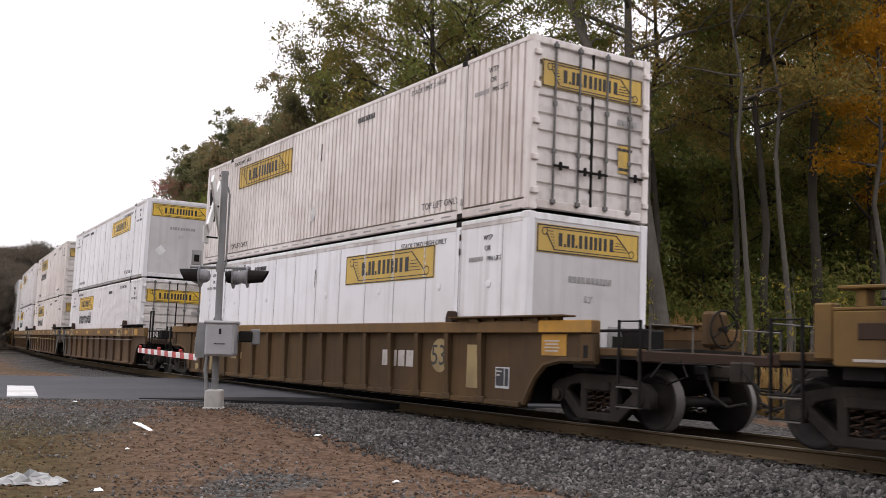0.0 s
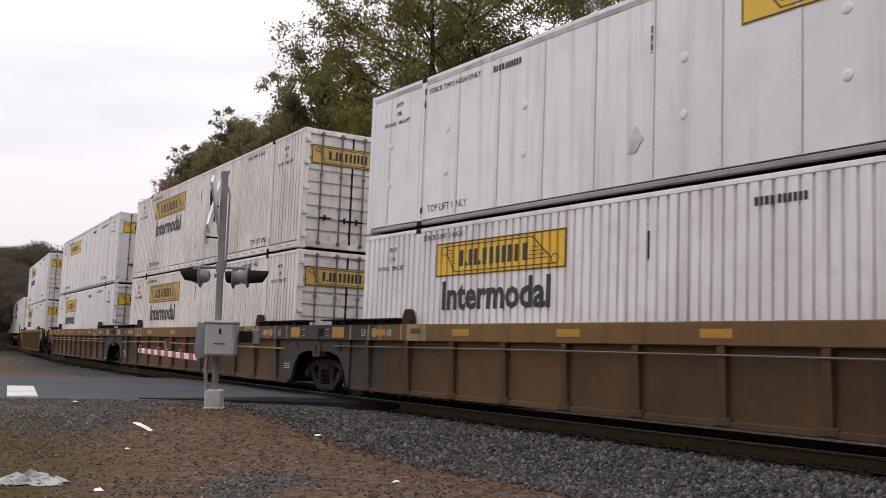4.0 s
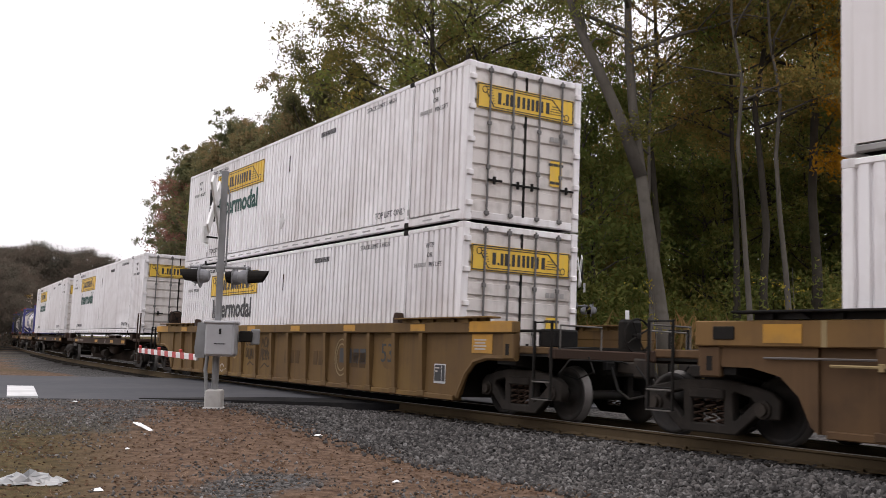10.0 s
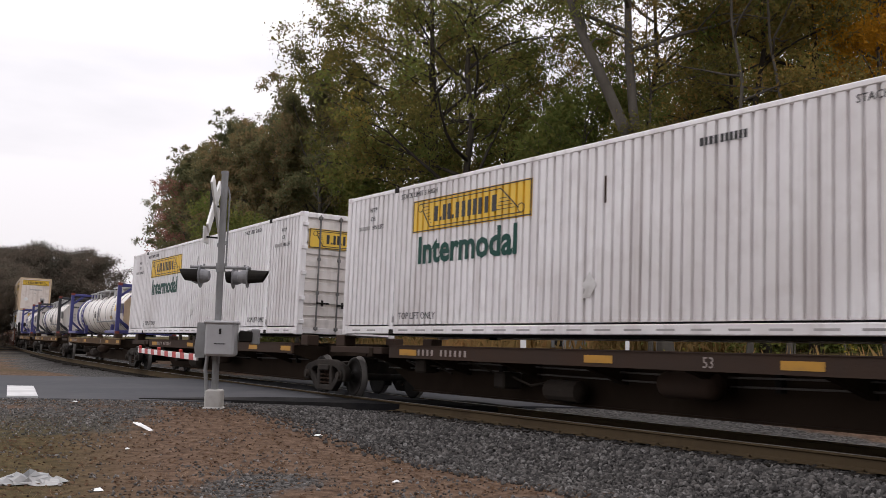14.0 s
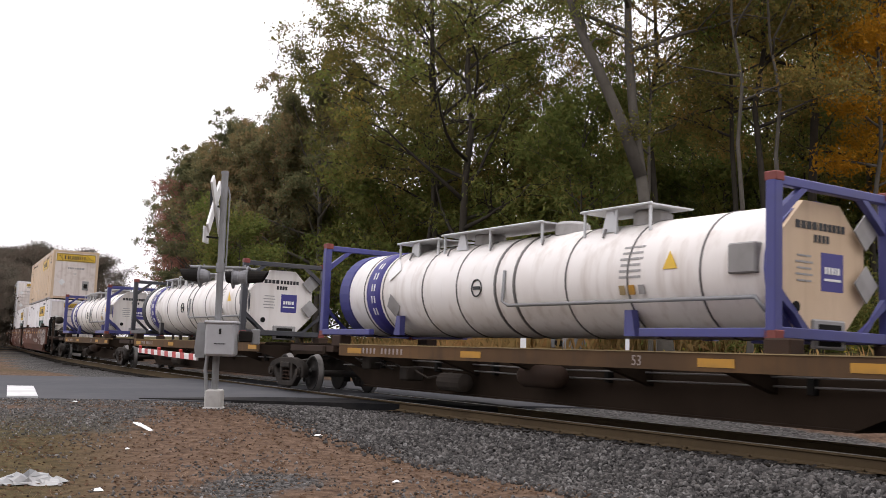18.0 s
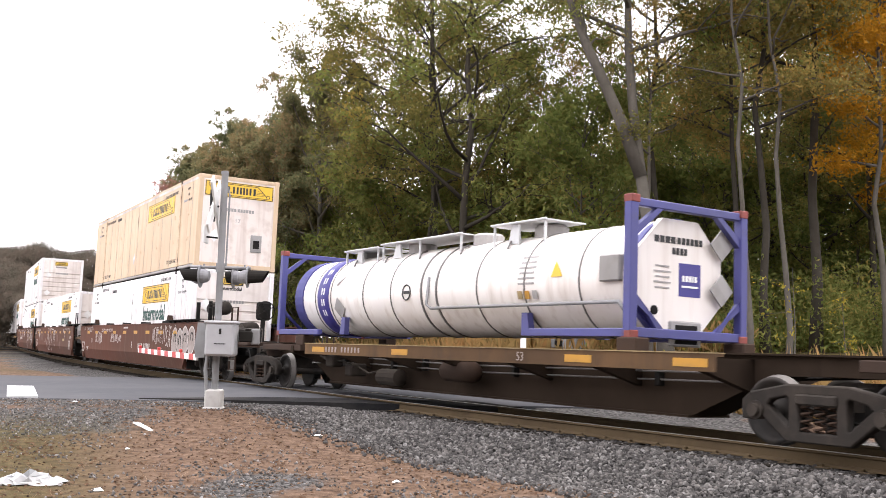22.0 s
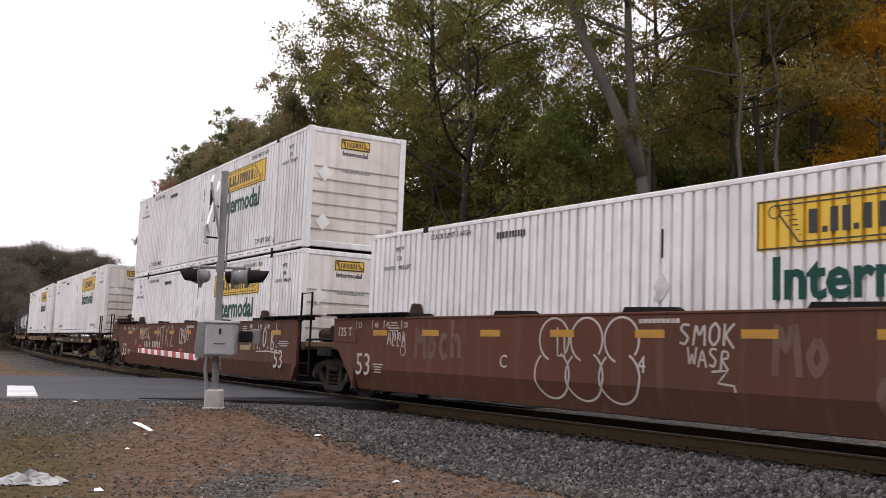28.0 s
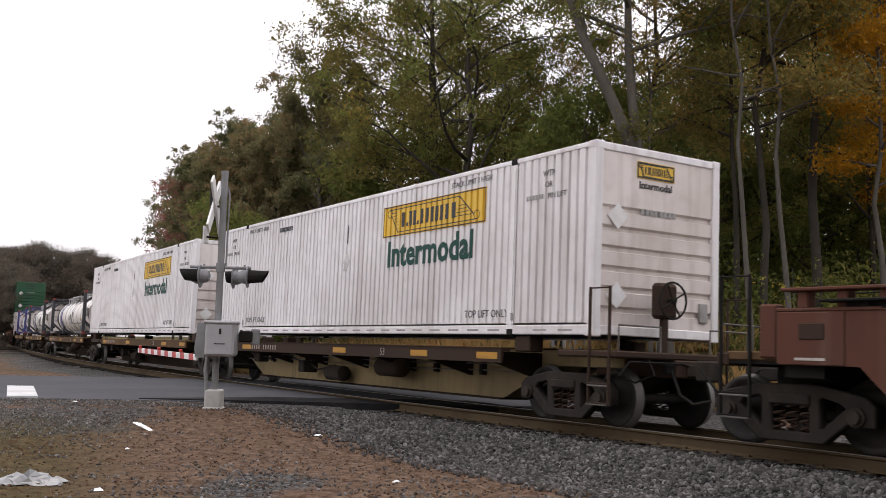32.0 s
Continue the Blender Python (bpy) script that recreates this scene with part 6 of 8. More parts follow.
def well_car(metres, style, ends, load, **k):
    """One unit of a well car. metres: front pivot, rear pivot; ends: which ends carry couplers; load: train metre of the load's middle."""
    front, rear = metres
    paint = {"yellow": OCHRE, "dirty": OCHRE_DIRTY, "brown": BROWN, "maroon": MAROON, "plate": OCHRE}[style]
    chordp = {"yellow": OCHRE, "dirty": OCHRE_MID, "brown": OCHRE_MID, "maroon": MAROON, "plate": OCHRE}[style]
    text = {"yellow": "ochre", "dirty": "grimy ochre", "brown": "brown and ochre", "maroon": "maroon graffiti-marked", "plate": "ochre smooth-sided"}[style]
    car = thing("well_car", text + " steel well car rolling on the rails", "railcar", "cars of the train")
    x = L53 / 2
    deep = style in ("yellow", "dirty")
    plate = style in ("maroon", "plate")
    for s in (-1, 1):
        if plate:
            prof = [(1.50, 1.60), (1.50, 0.62), (1.36, 0.22), (1.22, 0.20), (1.22, 0.26), (1.31, 0.28), (1.42, 0.64), (1.42, 1.60)]
            part("side_plate", shared(("mplate", s), lambda: Shape().prism([(s * a, b) for a, b in prof], 0, -x - 0.15, x + 0.15), paint), paint, car, "smooth side plate with a slanted skirt")
            last = -1 in ends
            f1 = 1.9 if 1 in ends else 0.4
            part("end_gusset", shared(("mgus", s, 1, f1), lambda: Shape().prism([(x + 0.15, 0.24), (x + 0.40, 0.62), (x + f1, 0.68), (x + f1, 1.60), (x + 0.15, 1.60)], 1, s * 1.42, s * 1.498), paint), paint, car)
            r1 = 1.9 if last else 1.07
            part("end_gusset", shared(("mgus", s, -1, last), lambda: Shape().prism([(-x - 0.15, 0.24), (-x - 0.30, 0.44), (-x - 0.86, 0.98), (-x - r1, 1.0), (-x - r1, 1.60), (-x - 0.15, 1.60)], 1, s * 1.42, s * 1.498), paint), paint, car)
            part("top_flange", shared(("mtop", s, last, f1), lambda: Shape().box(-x - r1, x + f1, s * 1.36, s * 1.515, 1.585, 1.625, 0.01), paint), paint, car)
            if last:
                door = part("end_panel", shared(("epanel", s), lambda: Shape().box(-0.42, 0.42, s * 1.49, s * 1.520, 0.98, 1.58, 0.03), paint), paint, car, "raised end panel", at=(-x - 1.45, 0, 0))
                part("card_holder", shared(("card", s), lambda: Shape().box(-0.16, 0.16, s * 1.515, s * 1.535, 1.27, 1.45, 0.01), RUST), RUST, door, at=(0.02, 0, 0))
                bars(door, (0.22, 0.16), 0.03, 0.0, s * 1.523, 1.05, STENCIL)
                part("end_post", shared(("epost", s), lambda: Shape().box(-0.12, 0.12, s * 1.30, s * 1.46, 1.05, 1.68, 0.02), paint), paint, car, at=(-x - 2.05, 0, 0))
                part("end_shelf", shared(("eshelf", s), lambda: Shape().box(-1.1, 1.1, s * 1.22, s * 1.50, 1.82, 1.86, 0.01), paint), paint, car, at=(-x - 0.75, 0, 0))
                for a in (-1.6, -1.1, -0.6, -0.1):
                    part("shelf_post", shared(("spost", s), lambda: Shape().box(-0.07, 0.07, s * 1.28, s * 1.44, 1.62, 1.82, 0.015), paint), paint, car, at=(-x + a, 0, 0))
            for i in range(9):
                a = -7.2 + i * 1.8
                part("reflector", shared("reflector", lambda: Shape().box(-0.27, 0.27, -0.003, 0.003, -0.055, 0.055), SAFETY), SAFETY, car, at=(a, s * 1.503, 1.33))
            for i in range(5):
                part("chord_clip", shared("clip", lambda: Shape().prism([(-0.55, 1.625), (0.55, 1.625), (0.45, 1.68), (-0.5, 1.70)], 1, -0.05, 0.05), DARK), DARK, car, at=(-6 + 3 * i, s * 1.44, 0))
        else:
            zc, top = (1.33, 1.52) if deep else (1.18, 1.49)
            part("side_sheet", shared(("sheet", s, deep), lambda: Shape().box(-x - 0.2, x + 0.2, s * 1.365, s * 1.395, 0.22, zc, 0.004), paint), paint, car)
            part("top_chord", shared(("chord", s, deep), lambda: Shape().box(-x - 1.9, x + 1.9, s * 1.36, s * 1.505, zc, top, 0.014), chordp), chordp, car)
            part("bottom_chord", shared(("bchord", s), lambda: Shape().box(-x - 0.1, x + 0.1, s * 1.25, s * 1.45, 0.18, 0.27, 0.012), paint), paint, car)
            pitch, first, n = (1.03, 7.095, 15) if deep else (1.49, 7.43, 11)
            for i in range(n):
                a = first - i * pitch
                part("stake_post", shared(("rib", s, deep), lambda: Shape().prism([(s * 1.39, 0.26), (s * 1.45, 0.26), (s * 1.50, zc - 0.12), (s * 1.50, zc), (s * 1.39, zc)], 0, -0.06, 0.06).box(-0.13, 0.13, s * 1.39, s * 1.47, 0.20, 0.30, 0.01), paint), paint, car, at=(a, 0, 0))
            for e in (-1, 1):
                poly = [(e * (x + 0.2), 0.22), (e * (x + 0.30), 0.30), (e * (x + 0.45), 0.62), (e * (x + 0.70), 0.84), (e * (x + 1.1), 0.93), (e * (x + 1.9), 0.93), (e * (x + 1.9), zc), (e * (x + 0.2), zc)]
                endp = SLATE if e in k.get("dark_end", ()) else paint
                part("end_gusset", shared(("gusset", s, e, deep), lambda: Shape().prism(poly, 1, s * 1.37, s * 1.44), endp), endp, car)
                if deep:
                    part("arch_flange", shared(("arch", s, e), lambda: Shape().tube([(e * (x + 0.22), s * 1.42, 0.25), (e * (x + 0.32), s * 1.42, 0.42), (e * (x + 0.48), s * 1.42, 0.66), (e * (x + 0.72), s * 1.42, 0.86), (e * (x + 1.1), s * 1.42, 0.94), (e * (x + 1.9), s * 1.42, 0.94)], 0.05, 6), paint), paint, car)
                if e in k.get("dark_end", ()):
                    part("dark_chord_cover", shared(("dchord", s, e), lambda: Shape().box(e * (x - 0.92), e * (x + 1.905), s * 1.375, s * 1.509, zc - 0.003, top + 0.003, 0.01), SLATE), SLATE, car, "slate grey painted chord end")
                    part("dark_side_cover", shared(("dside", s, e), lambda: Shape().box(e * (x - 1.1), e * (x + 0.2), s * 1.38, s * 1.399, 0.275, zc - 0.004), SLATE), SLATE, car)
            if k.get("pipe"):
                dip = [] if k["pipe"] == "straight" else [(-2.2, 1.02), (-2.0, 0.78), (-1.75, 0.78), (-1.5, 1.0)]
                part("air_pipe", shared(("pipe", s, len(dip)), lambda: Shape().tube([(-x, s * 1.51, 0.98), *[(a, s * 1.51, b) for a, b in dip], (x, s * 1.51, 0.96)], 0.018, 6), PALE_YELLOW), PALE_YELLOW, car)
                for i in range(n):
                    part("pipe_clamp", shared(("clamp", s), lambda: Shape().box(-0.035, 0.035, s * 1.49, s * 1.535, 0.93, 1.02, 0.008), PALE_YELLOW), PALE_YELLOW, car, at=(first - i * pitch, 0, 0))
            if style == "brown":
                if k.get("pipe") is not True:
                    part("air_pipe", shared(("pipe2", s), lambda: Shape().tube([(-x - 0.9, s * 1.47, 1.05), (-2.4, s * 1.51, 1.07), (x, s * 1.51, 1.06)], 0.014, 6), STEEL_BAND), STEEL_BAND, car)
                for a in [e * (x - d) for e in (-1, 1) for d in (-0.08, 0.67, 1.15, 1.91)]:
                    part("chord_splice", shared(("splice", s), lambda: Shape().box(-0.035, 0.035, s * 1.50, s * 1.510, 1.185, 1.485), PALE_YELLOW), PALE_YELLOW, car, at=(a, 0, 0))
                for e in (-1, 1):
                    part("pale_panel", shared(("ppanel", s), lambda: Shape().box(-0.33, 0.33, s * 1.50, s * 1.511, 1.185, 1.485), PALE_YELLOW), PALE_YELLOW, car, at=(e * (x - 2.45), 0, 0))
                    part("reflector", shared("reflector4", lambda: Shape().box(-0.26, 0.26, -0.004, 0.004, -0.11, 0.11), SAFETY), SAFETY, car, at=(e * (x + 0.62), s * 1.511, 1.335))
                part("card_holder", shared(("bcard", s), lambda: Shape().box(-0.16, 0.16, s * 1.50, s * 1.525, 1.26, 1.42, 0.01), DARK), DARK, car, at=(-x - 1.45, 0, 0))
                part("corner_post", shared(("bpost", s), lambda: Shape().box(-0.16, 0.16, s * 1.36, s * 1.47, 0.80, 1.18, 0.02), paint), paint, car, at=(-x - 1.7, 0, 0))
                part("jacking_hole", shared(("bjack", s), lambda: Shape().box(-0.045, 0.045, s * 1.465, s * 1.474, 0.88, 1.06, 0.004), DARK), DARK, car, at=(-x - 1.7, 0, 0))
            if deep:
                for e in (-1, 1):
                    if style == "yellow" or e > 0:
                        part("safety_stripe", shared(("stripe", s), lambda: Shape().box(-0.62, 0.62, s * 1.44, s * 1.509, zc + 0.01, top + 0.004, 0.01), SAFETY), SAFETY, car, at=(e * (x + 1.25), 0, 0))
                    part("corner_post", shared(("wpost", s), lambda: Shape().box(-0.16, 0.16, s * 1.36, s * 1.48, 0.92, zc, 0.02), paint), paint, car, at=(e * (x + 1.74), 0, 0))
                    part("jacking_hole", shared(("jack", s), lambda: Shape().box(-0.05, 0.05, s * 1.475, s * 1.484, 0.98, 1.16, 0.004), DARK), DARK, car, at=(e * (x + 1.72), 0, 0))
            for i in range(6 if style != "dirty" else 0):
                part("reflector", shared("reflector2", lambda: Shape().box(-0.26, 0.26, -0.003, 0.003, -0.06, 0.06), SAFETY), SAFETY, car, at=(-7 + i * 2.8, s * 1.508, (zc + top) / 2))
        for e in (-1, 1):
            # long shelf over the chord near each end, on short blocks
            part("corner_guide", shared(("guide", e, plate, style), lambda: Shape().box(-1.5 if e > 0 else -1.65, 1.65 if e > 0 else 1.5, -0.16, 0.10, 0.075, 0.105, 0.008).box(1.1 * e, 1.2 * e, -0.08, 0.05, 0, 0.08).prism([(-0.95, 0), (-0.6, 0), (-0.72, 0.08), (-0.90, 0.08)], 1, -0.1, 0.06).prism([(0.75, 0), (1.0, 0), (0.95, 0.08), (0.82, 0.08)], 1, -0.1, 0.06).box(-0.3, -0.2, -0.08, 0.05, 0, 0.08).box(0.4, 0.5, -0.08, 0.05, 0, 0.08).box(-1.4, 1.4, -0.03, 0.06, 0, 0.08), paint if deep else DARK), DARK, car, at=(e * (x - 0.35), s * 1.42, 1.50 if not plate else 1.61))
            hs = 0.6 if deep else 0.78
            part("guide_horn", shared(("horn", e, hs), lambda: Shape().prism([(a * hs, b * hs) for a, b in ((-0.17, -0.04), (0.17, -0.04), (0.17, 0.08), (0.08, 0.30), (0.02, 0.33), (-0.08, 0.31), (-0.17, 0.12))], 1, -0.07, 0.07), RUST), RUST, car, at=(e * (x - 2.0), s * 1.40, 1.52 if not plate else 1.62))
    # the shade beneath the load is put into these near-black parts
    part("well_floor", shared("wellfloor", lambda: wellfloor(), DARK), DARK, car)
    for e in (-1, 1):
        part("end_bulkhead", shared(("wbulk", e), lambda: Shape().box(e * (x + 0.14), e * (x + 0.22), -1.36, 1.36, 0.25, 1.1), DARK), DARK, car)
        end_frame(car, e * x, e, chordp if style != "brown" else BROWN, style)
    if plate:
        for s in (-1, 1) if 1 not in ends else ():
            part("end_ladder", shared("eladder", lambda: ladder(0.36, 2.24, 0.58), DARK), DARK, car, "tall dark end ladder", at=(x + 0.68, s * 1.42, 0))
        part("deck_pipe", shared("deckpipe", lambda: Shape().lathe([(0.35, 0.06), (0.4, 0.16), (1.2, 0.16), (1.25, 0.06)], 0, 12, (0, -0.9, 1.30)), RUST, True), RUST, car, at=(x + 0.2, 0, 0))
        part("deck_valve", shared("deckvalve", lambda: Shape().box(1.3, 1.55, -1.2, -0.9, 1.12, 1.5, 0.04).tube([(1.4, -1.1, 1.5), (1.45, -1.05, 1.62), (1.7, -1.0, 1.58)], 0.02, 6).tube([(0.2, -1.25, 1.18), (1.5, -1.25, 1.2), (1.9, -1.1, 1.05)], 0.025, 6), DARK), DARK, car, at=(x + 0.2, 0, 0))
    for e in ends:
        coupler(car, e * (x + 2.95), e)
        rails(car, e * (x + 2.85), e, DARK, 0.95 if style == "maroon" or (style == "brown" and e > 0) else 0.42)
    MOVERS.append((car, front, rear, load, 0.0))
    truck(car, load - front, front)
    if -1 in ends:
        truck(car, load - rear, rear)
    return car


def wellfloor():
    g = Shape()
    for i in range(9):
        a = -7.2 + 1.8 * i
        g.box(a - 0.15, a + 0.15, -1.36, 1.36, 0.20, 0.40)
    g.box(-8.1, 8.1, -0.1, 0.1, 0.22, 0.36)
    return g


def spine_car(metres, ends, load, paint=TAN, brake=False, loaded="box"):
    """One platform of a spine car: a fish-bellied centre beam with short side sills."""
    front, rear = metres
    car = thing("spine_car", "rust-streaked brown spine car with short side sills", "railcar", "cars of the train")
    a, b = load - front, load - rear
    belly = [(a + 0.5, 0.86), (a - 1.2, 0.84), (a - 2.6, 0.24), (b + 2.6, 0.24), (b + 1.2, 0.84), (b - 0.5, 0.86), (b - 0.5, 1.10), (a + 0.5, 1.10)]
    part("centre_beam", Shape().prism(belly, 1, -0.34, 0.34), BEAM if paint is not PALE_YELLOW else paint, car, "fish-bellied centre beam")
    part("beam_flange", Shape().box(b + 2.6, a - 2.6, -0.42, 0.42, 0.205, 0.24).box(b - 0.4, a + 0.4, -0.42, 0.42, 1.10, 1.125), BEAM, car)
    for s in (-1, 1):
        part("side_sill", Shape().prism([(s * 1.36, 0.86), (s * 1.36, 1.09), (s * 1.18, 1.09), (s * 1.18, 1.05), (s * 1.31, 1.05), (s * 1.31, 0.86)], 0, b + 3.2, a - 1.3), RUST if paint is not TAN else TAN, car, "long channel side sill")
        part("sill_cap", Shape().box(b + 3.2, a - 1.3, s * 1.16, s * 1.375, 1.09, 1.105), PALE_YELLOW if paint is TAN else RUST, car)
        for xx in (a - 1.7, a - 3.9, 0.0, b + 3.9):
            part("reflector", shared("reflector3", lambda: Shape().box(-0.3, 0.3, -0.003, 0.003, -0.055, 0.055), SAFETY), SAFETY, car, at=(xx, s * 1.364, 0.97))
        part("end_sill_piece", Shape().box(b + 0.6, b + 2.8, s * 1.0, s * 1.30, 0.92, 1.06, 0.012), RUST, car)
        for xx in (a - 0.9, b + 0.9):
            part("load_pedestal", shared("pedestal", lambda: Shape().box(-0.2, 0.2, -0.14, 0.14, 1.05, 1.295, 0.02), RUST), RUST, car, at=(xx if loaded == "box" else xx * 0.74, s * 1.10, 0))
    for i in range(7):
        xx = b + 2.4 + (a - b - 4.0) * i / 6
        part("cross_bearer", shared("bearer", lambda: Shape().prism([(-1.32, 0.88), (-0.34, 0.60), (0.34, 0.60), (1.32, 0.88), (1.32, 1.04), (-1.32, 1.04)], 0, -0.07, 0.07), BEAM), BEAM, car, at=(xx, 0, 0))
    part("air_reservoir", shared("reservoir", lambda: Shape().lathe([(-0.55, 0.05), (-0.5, 0.15), (-0.42, 0.19), (0.42, 0.19), (0.5, 0.15), (0.55, 0.05)], 0, 14), RUST, True), RUST, car, at=(1.2, -0.75, 0.66))
    part("brake_valve", shared("valve", lambda: Shape().box(-0.18, 0.18, -0.14, 0.14, -0.12, 0.14, 0.03).tube([(-0.7, 0, 0.1), (-0.3, 0, 0.0), (0.4, 0, 0.02), (0.9, 0, -0.1)], 0.02, 6).tube([(0.2, 0, 0.12), (0.25, -0.2, 0.28), (0.7, -0.25, 0.26)], 0.015, 6), IRON), IRON, car, at=(b + 3.9, -0.95, 0.72))
    for z_, y_ in ((0.82, -0.44), (0.70, -0.40)):
        part("brake_rod", Shape().tube([(b + 1.6, y_, z_ - 0.05), (b + 4.5, y_, z_), (1.0, y_ - 0.1, z_ - 0.04), (a - 1.8, y_, z_ + 0.03)], 0.014, 6), STEEL_BAND, car)
    for xx in (b + 3.4, b + 5.6, -0.6, 2.4, a - 3.2):
        part("beam_bracket", shared("beambracket", lambda: Shape().box(-0.05, 0.05, -0.46, -0.34, 0.62, 0.88, 0.01), DARK), DARK, car, at=(xx, 0, 0))
    part("brake_gear", shared("brakegear", lambda: Shape().box(-0.25, 0.05, -0.9, -0.5, 0.42, 0.70, 0.03).tube([(0.05, -0.7, 0.62), (0.6, -0.75, 0.5), (1.2, -0.6, 0.62)], 0.022, 6).tube([(-0.25, -0.8, 0.66), (-0.9, -0.9, 0.82), (-1.4, -0.85, 0.80)], 0.018, 6).lathe([(0.9, 0.05), (0.95, 0.17), (1.7, 0.17), (1.75, 0.05)], 0, 12, (0, -0.62, 0.45)), IRON), IRON, car, "brake valve with pipes and cylinder", at=(-2.9, 0, 0))
    part("brake_pipe", Shape().tube([(b - 0.4, 0.5, 0.9), (b + 2, 0.55, 0.78), (a - 2, 0.55, 0.78), (a + 0.4, 0.5, 0.9)], 0.025, 6), DARK, car)
    for i, w in enumerate((0.11, 0.11, 0.12, 0.12, 0.0, 0.11, 0.11, 0.11, 0.11, 0.11, 0.11)):
        bars(car, (w * 0.55,), 0.11, b + 4.3 + 0.15 * i, -1.364, 0.975, GRAFFITI_DULL, name="stencil_marking") if w else None
    lettering(car, "53", 0.20, a - 5.4, -1.366, 0.905, GRAFFITI_DULL)
    for e in ends:
        xe = (a if e > 0 else b) + e * 0.4
        part("end_platform", Shape().box(xe - e * 0.2, xe + e * 1.1, -1.40, 1.40, 1.0, 1.10, 0.02), RUST, car)
        part("draft_sill", Shape().box(xe - e * 0.6, xe + e * 1.15, -0.3, 0.3, 0.74, 1.0, 0.02), RUST, car)
        coupler(car, xe + e * 1.15, e)
        rails(car, xe + e * 1.05, e, RUST, 0.9)
        if brake:
            hand_wheel(car, xe + e * 0.75, -0.15, 1.85, RUST)
    MOVERS.append((car, front, rear, load, 0.0))
    truck(car, a, front)
    if -1 in ends:
        truck(car, b, rear)
    return car


def tank(pivots, load, frame_paint, label, plate=None):
    """A 40-foot tank in a steel frame."""
    x, y, h = 6.18, 1.22, 2.06
    r, zc = 0.90, 0.93
    c = thing("tank_container", label, "tank", "tanks on the train")
    part("barrel", shared("barrel", lambda: Shape().lathe([(-x + 0.32, 0.4), (-x + 0.40, 0.7), (-x + 0.55, 0.84), (-x + 0.8, r), (x - 0.50, r), (x - 0.34, 0.87), (x - 0.30, 0.84), (x - 0.30, 0.05)], 0, 40, (0, 0, zc)), TANK_WHITE, True), TANK_WHITE, c, "white insulated tank barrel")
    face = part("end_plate", shared("oct", lambda: Shape().prism([(0.96 * math.cos(a), zc + 0.18 + 0.96 * math.sin(a)) for a in (math.pi / 8 + k * math.pi / 4 for k in range(8))], 0, x - 0.34, x - 0.24), plate or TANK_WHITE), TANK_WHITE, c, "eight-sided end plate", at=(0, 0, -0.18))
    part("end_emblem", shared("tsq", lambda: Shape().box(x - 0.24, x - 0.236, -0.02, 0.44, 0.85, 1.35), BLUE_BAND), BLUE_BAND, face, "square blue emblem with plain white bars")
    bars(face, (0.05, 0.05, 0.05, 0.03, 0.05), 0.09, 0.21, x - 0.23, 1.12, SIGN_WHITE, "end")
    bars(face, (0.34,), 0.03, 0.21, x - 0.23, 1.0, SIGN_WHITE, "end")
    bars(face, (0.09, 0.09, 0.09, 0.09, 0.0, 0.07, 0.07, 0.07, 0.07, 0.07, 0.07), 0.10, -0.02, x - 0.234, 1.68, BLACK, "end")
    bars(face, (0.06, 0.06, 0.06, 0.06), 0.10, 0.0, x - 0.234, 1.52, BLACK, "end")
    for i in range(5):
        bars(face, (0.16 + 0.06 * (i % 2), 0.12), 0.025, -0.36, x - 0.234, 1.28 - 0.08 * i, GREY_TRIM, "end")
    part("end_disc", shared("tdisc", lambda: Shape().lathe([(x - 0.24, 0.07), (x - 0.225, 0.07), (x - 0.22, 0.03)], 0, 14, (0, -0.52, 0.62)), DARK), DARK, face)
    part("valve_hatch", shared("thatch", lambda: Shape().box(x - 0.26, x - 0.20, -0.22, 0.44, 0.10, 0.48, 0.02), GREY_TRIM), GREY_TRIM, face)
    part("hatch_opening", shared("thole", lambda: Shape().box(x - 0.20, x - 0.195, -0.12, 0.34, 0.14, 0.42), DARK), DARK, face)
    for yy, zz in ((0.80, 1.50), (0.80, 0.80)):
        part("placard_holder", shared("tplac", lambda: Shape().prism([(0, -0.25), (0.25, 0), (0, 0.25), (-0.25, 0)], 0, 0, 0.02), GREY_TRIM), GREY_TRIM, c, at=(x - 0.16, yy, zz))
    for e in (-1, 1):
        for s in (-1, 1):
            part("corner_post", shared(("tpost",), lambda: Shape().box(-0.075, 0.075, -0.075, 0.075, 0.1, h - 0.1, 0.012), frame_paint), frame_paint, c, at=(e * (x - 0.075), s * (y - 0.075), 0))
            for zz in (0.06, h - 0.06):
                part("corner_casting", shared("casting", casting, RED_DULL), RED_DULL, c, at=(e * (x - 0.08), s * (y - 0.085), zz))
            part("corner_brace", shared(("tbrace", s, e), lambda: Shape().prism([(s * (y - 0.06), 0.72), (s * (y - 0.06), 0.56), (s * 0.42, 0.06), (s * 0.58, 0.06)], 0, e * (x - 0.13), e * (x - 0.03)), frame_paint), frame_paint, c)
            part("upper_brace", shared(("tubrace", s, e), lambda: Shape().prism([(s * (y - 0.06), h - 0.66), (s * (y - 0.06), h - 0.52), (s * 0.56, h - 0.06), (s * 0.44, h - 0.06)], 0, e * (x - 0.13), e * (x - 0.03)), frame_paint), frame_paint, c)
            part("side_foot", shared(("sfoot", s, e), lambda: Shape().box(e * (x - 2.3), e * (x - 0.1), s * (y - 0.12), s * y, 0.02, 0.14, 0.01).prism([(e * (x - 2.95), 0.04), (e * (x - 2.72), 0.04), (e * (x - 2.80), 0.42), (e * (x - 2.95), 0.42)], 1, s * (y - 0.46), s * (y - 0.34)), frame_paint), frame_paint, c)
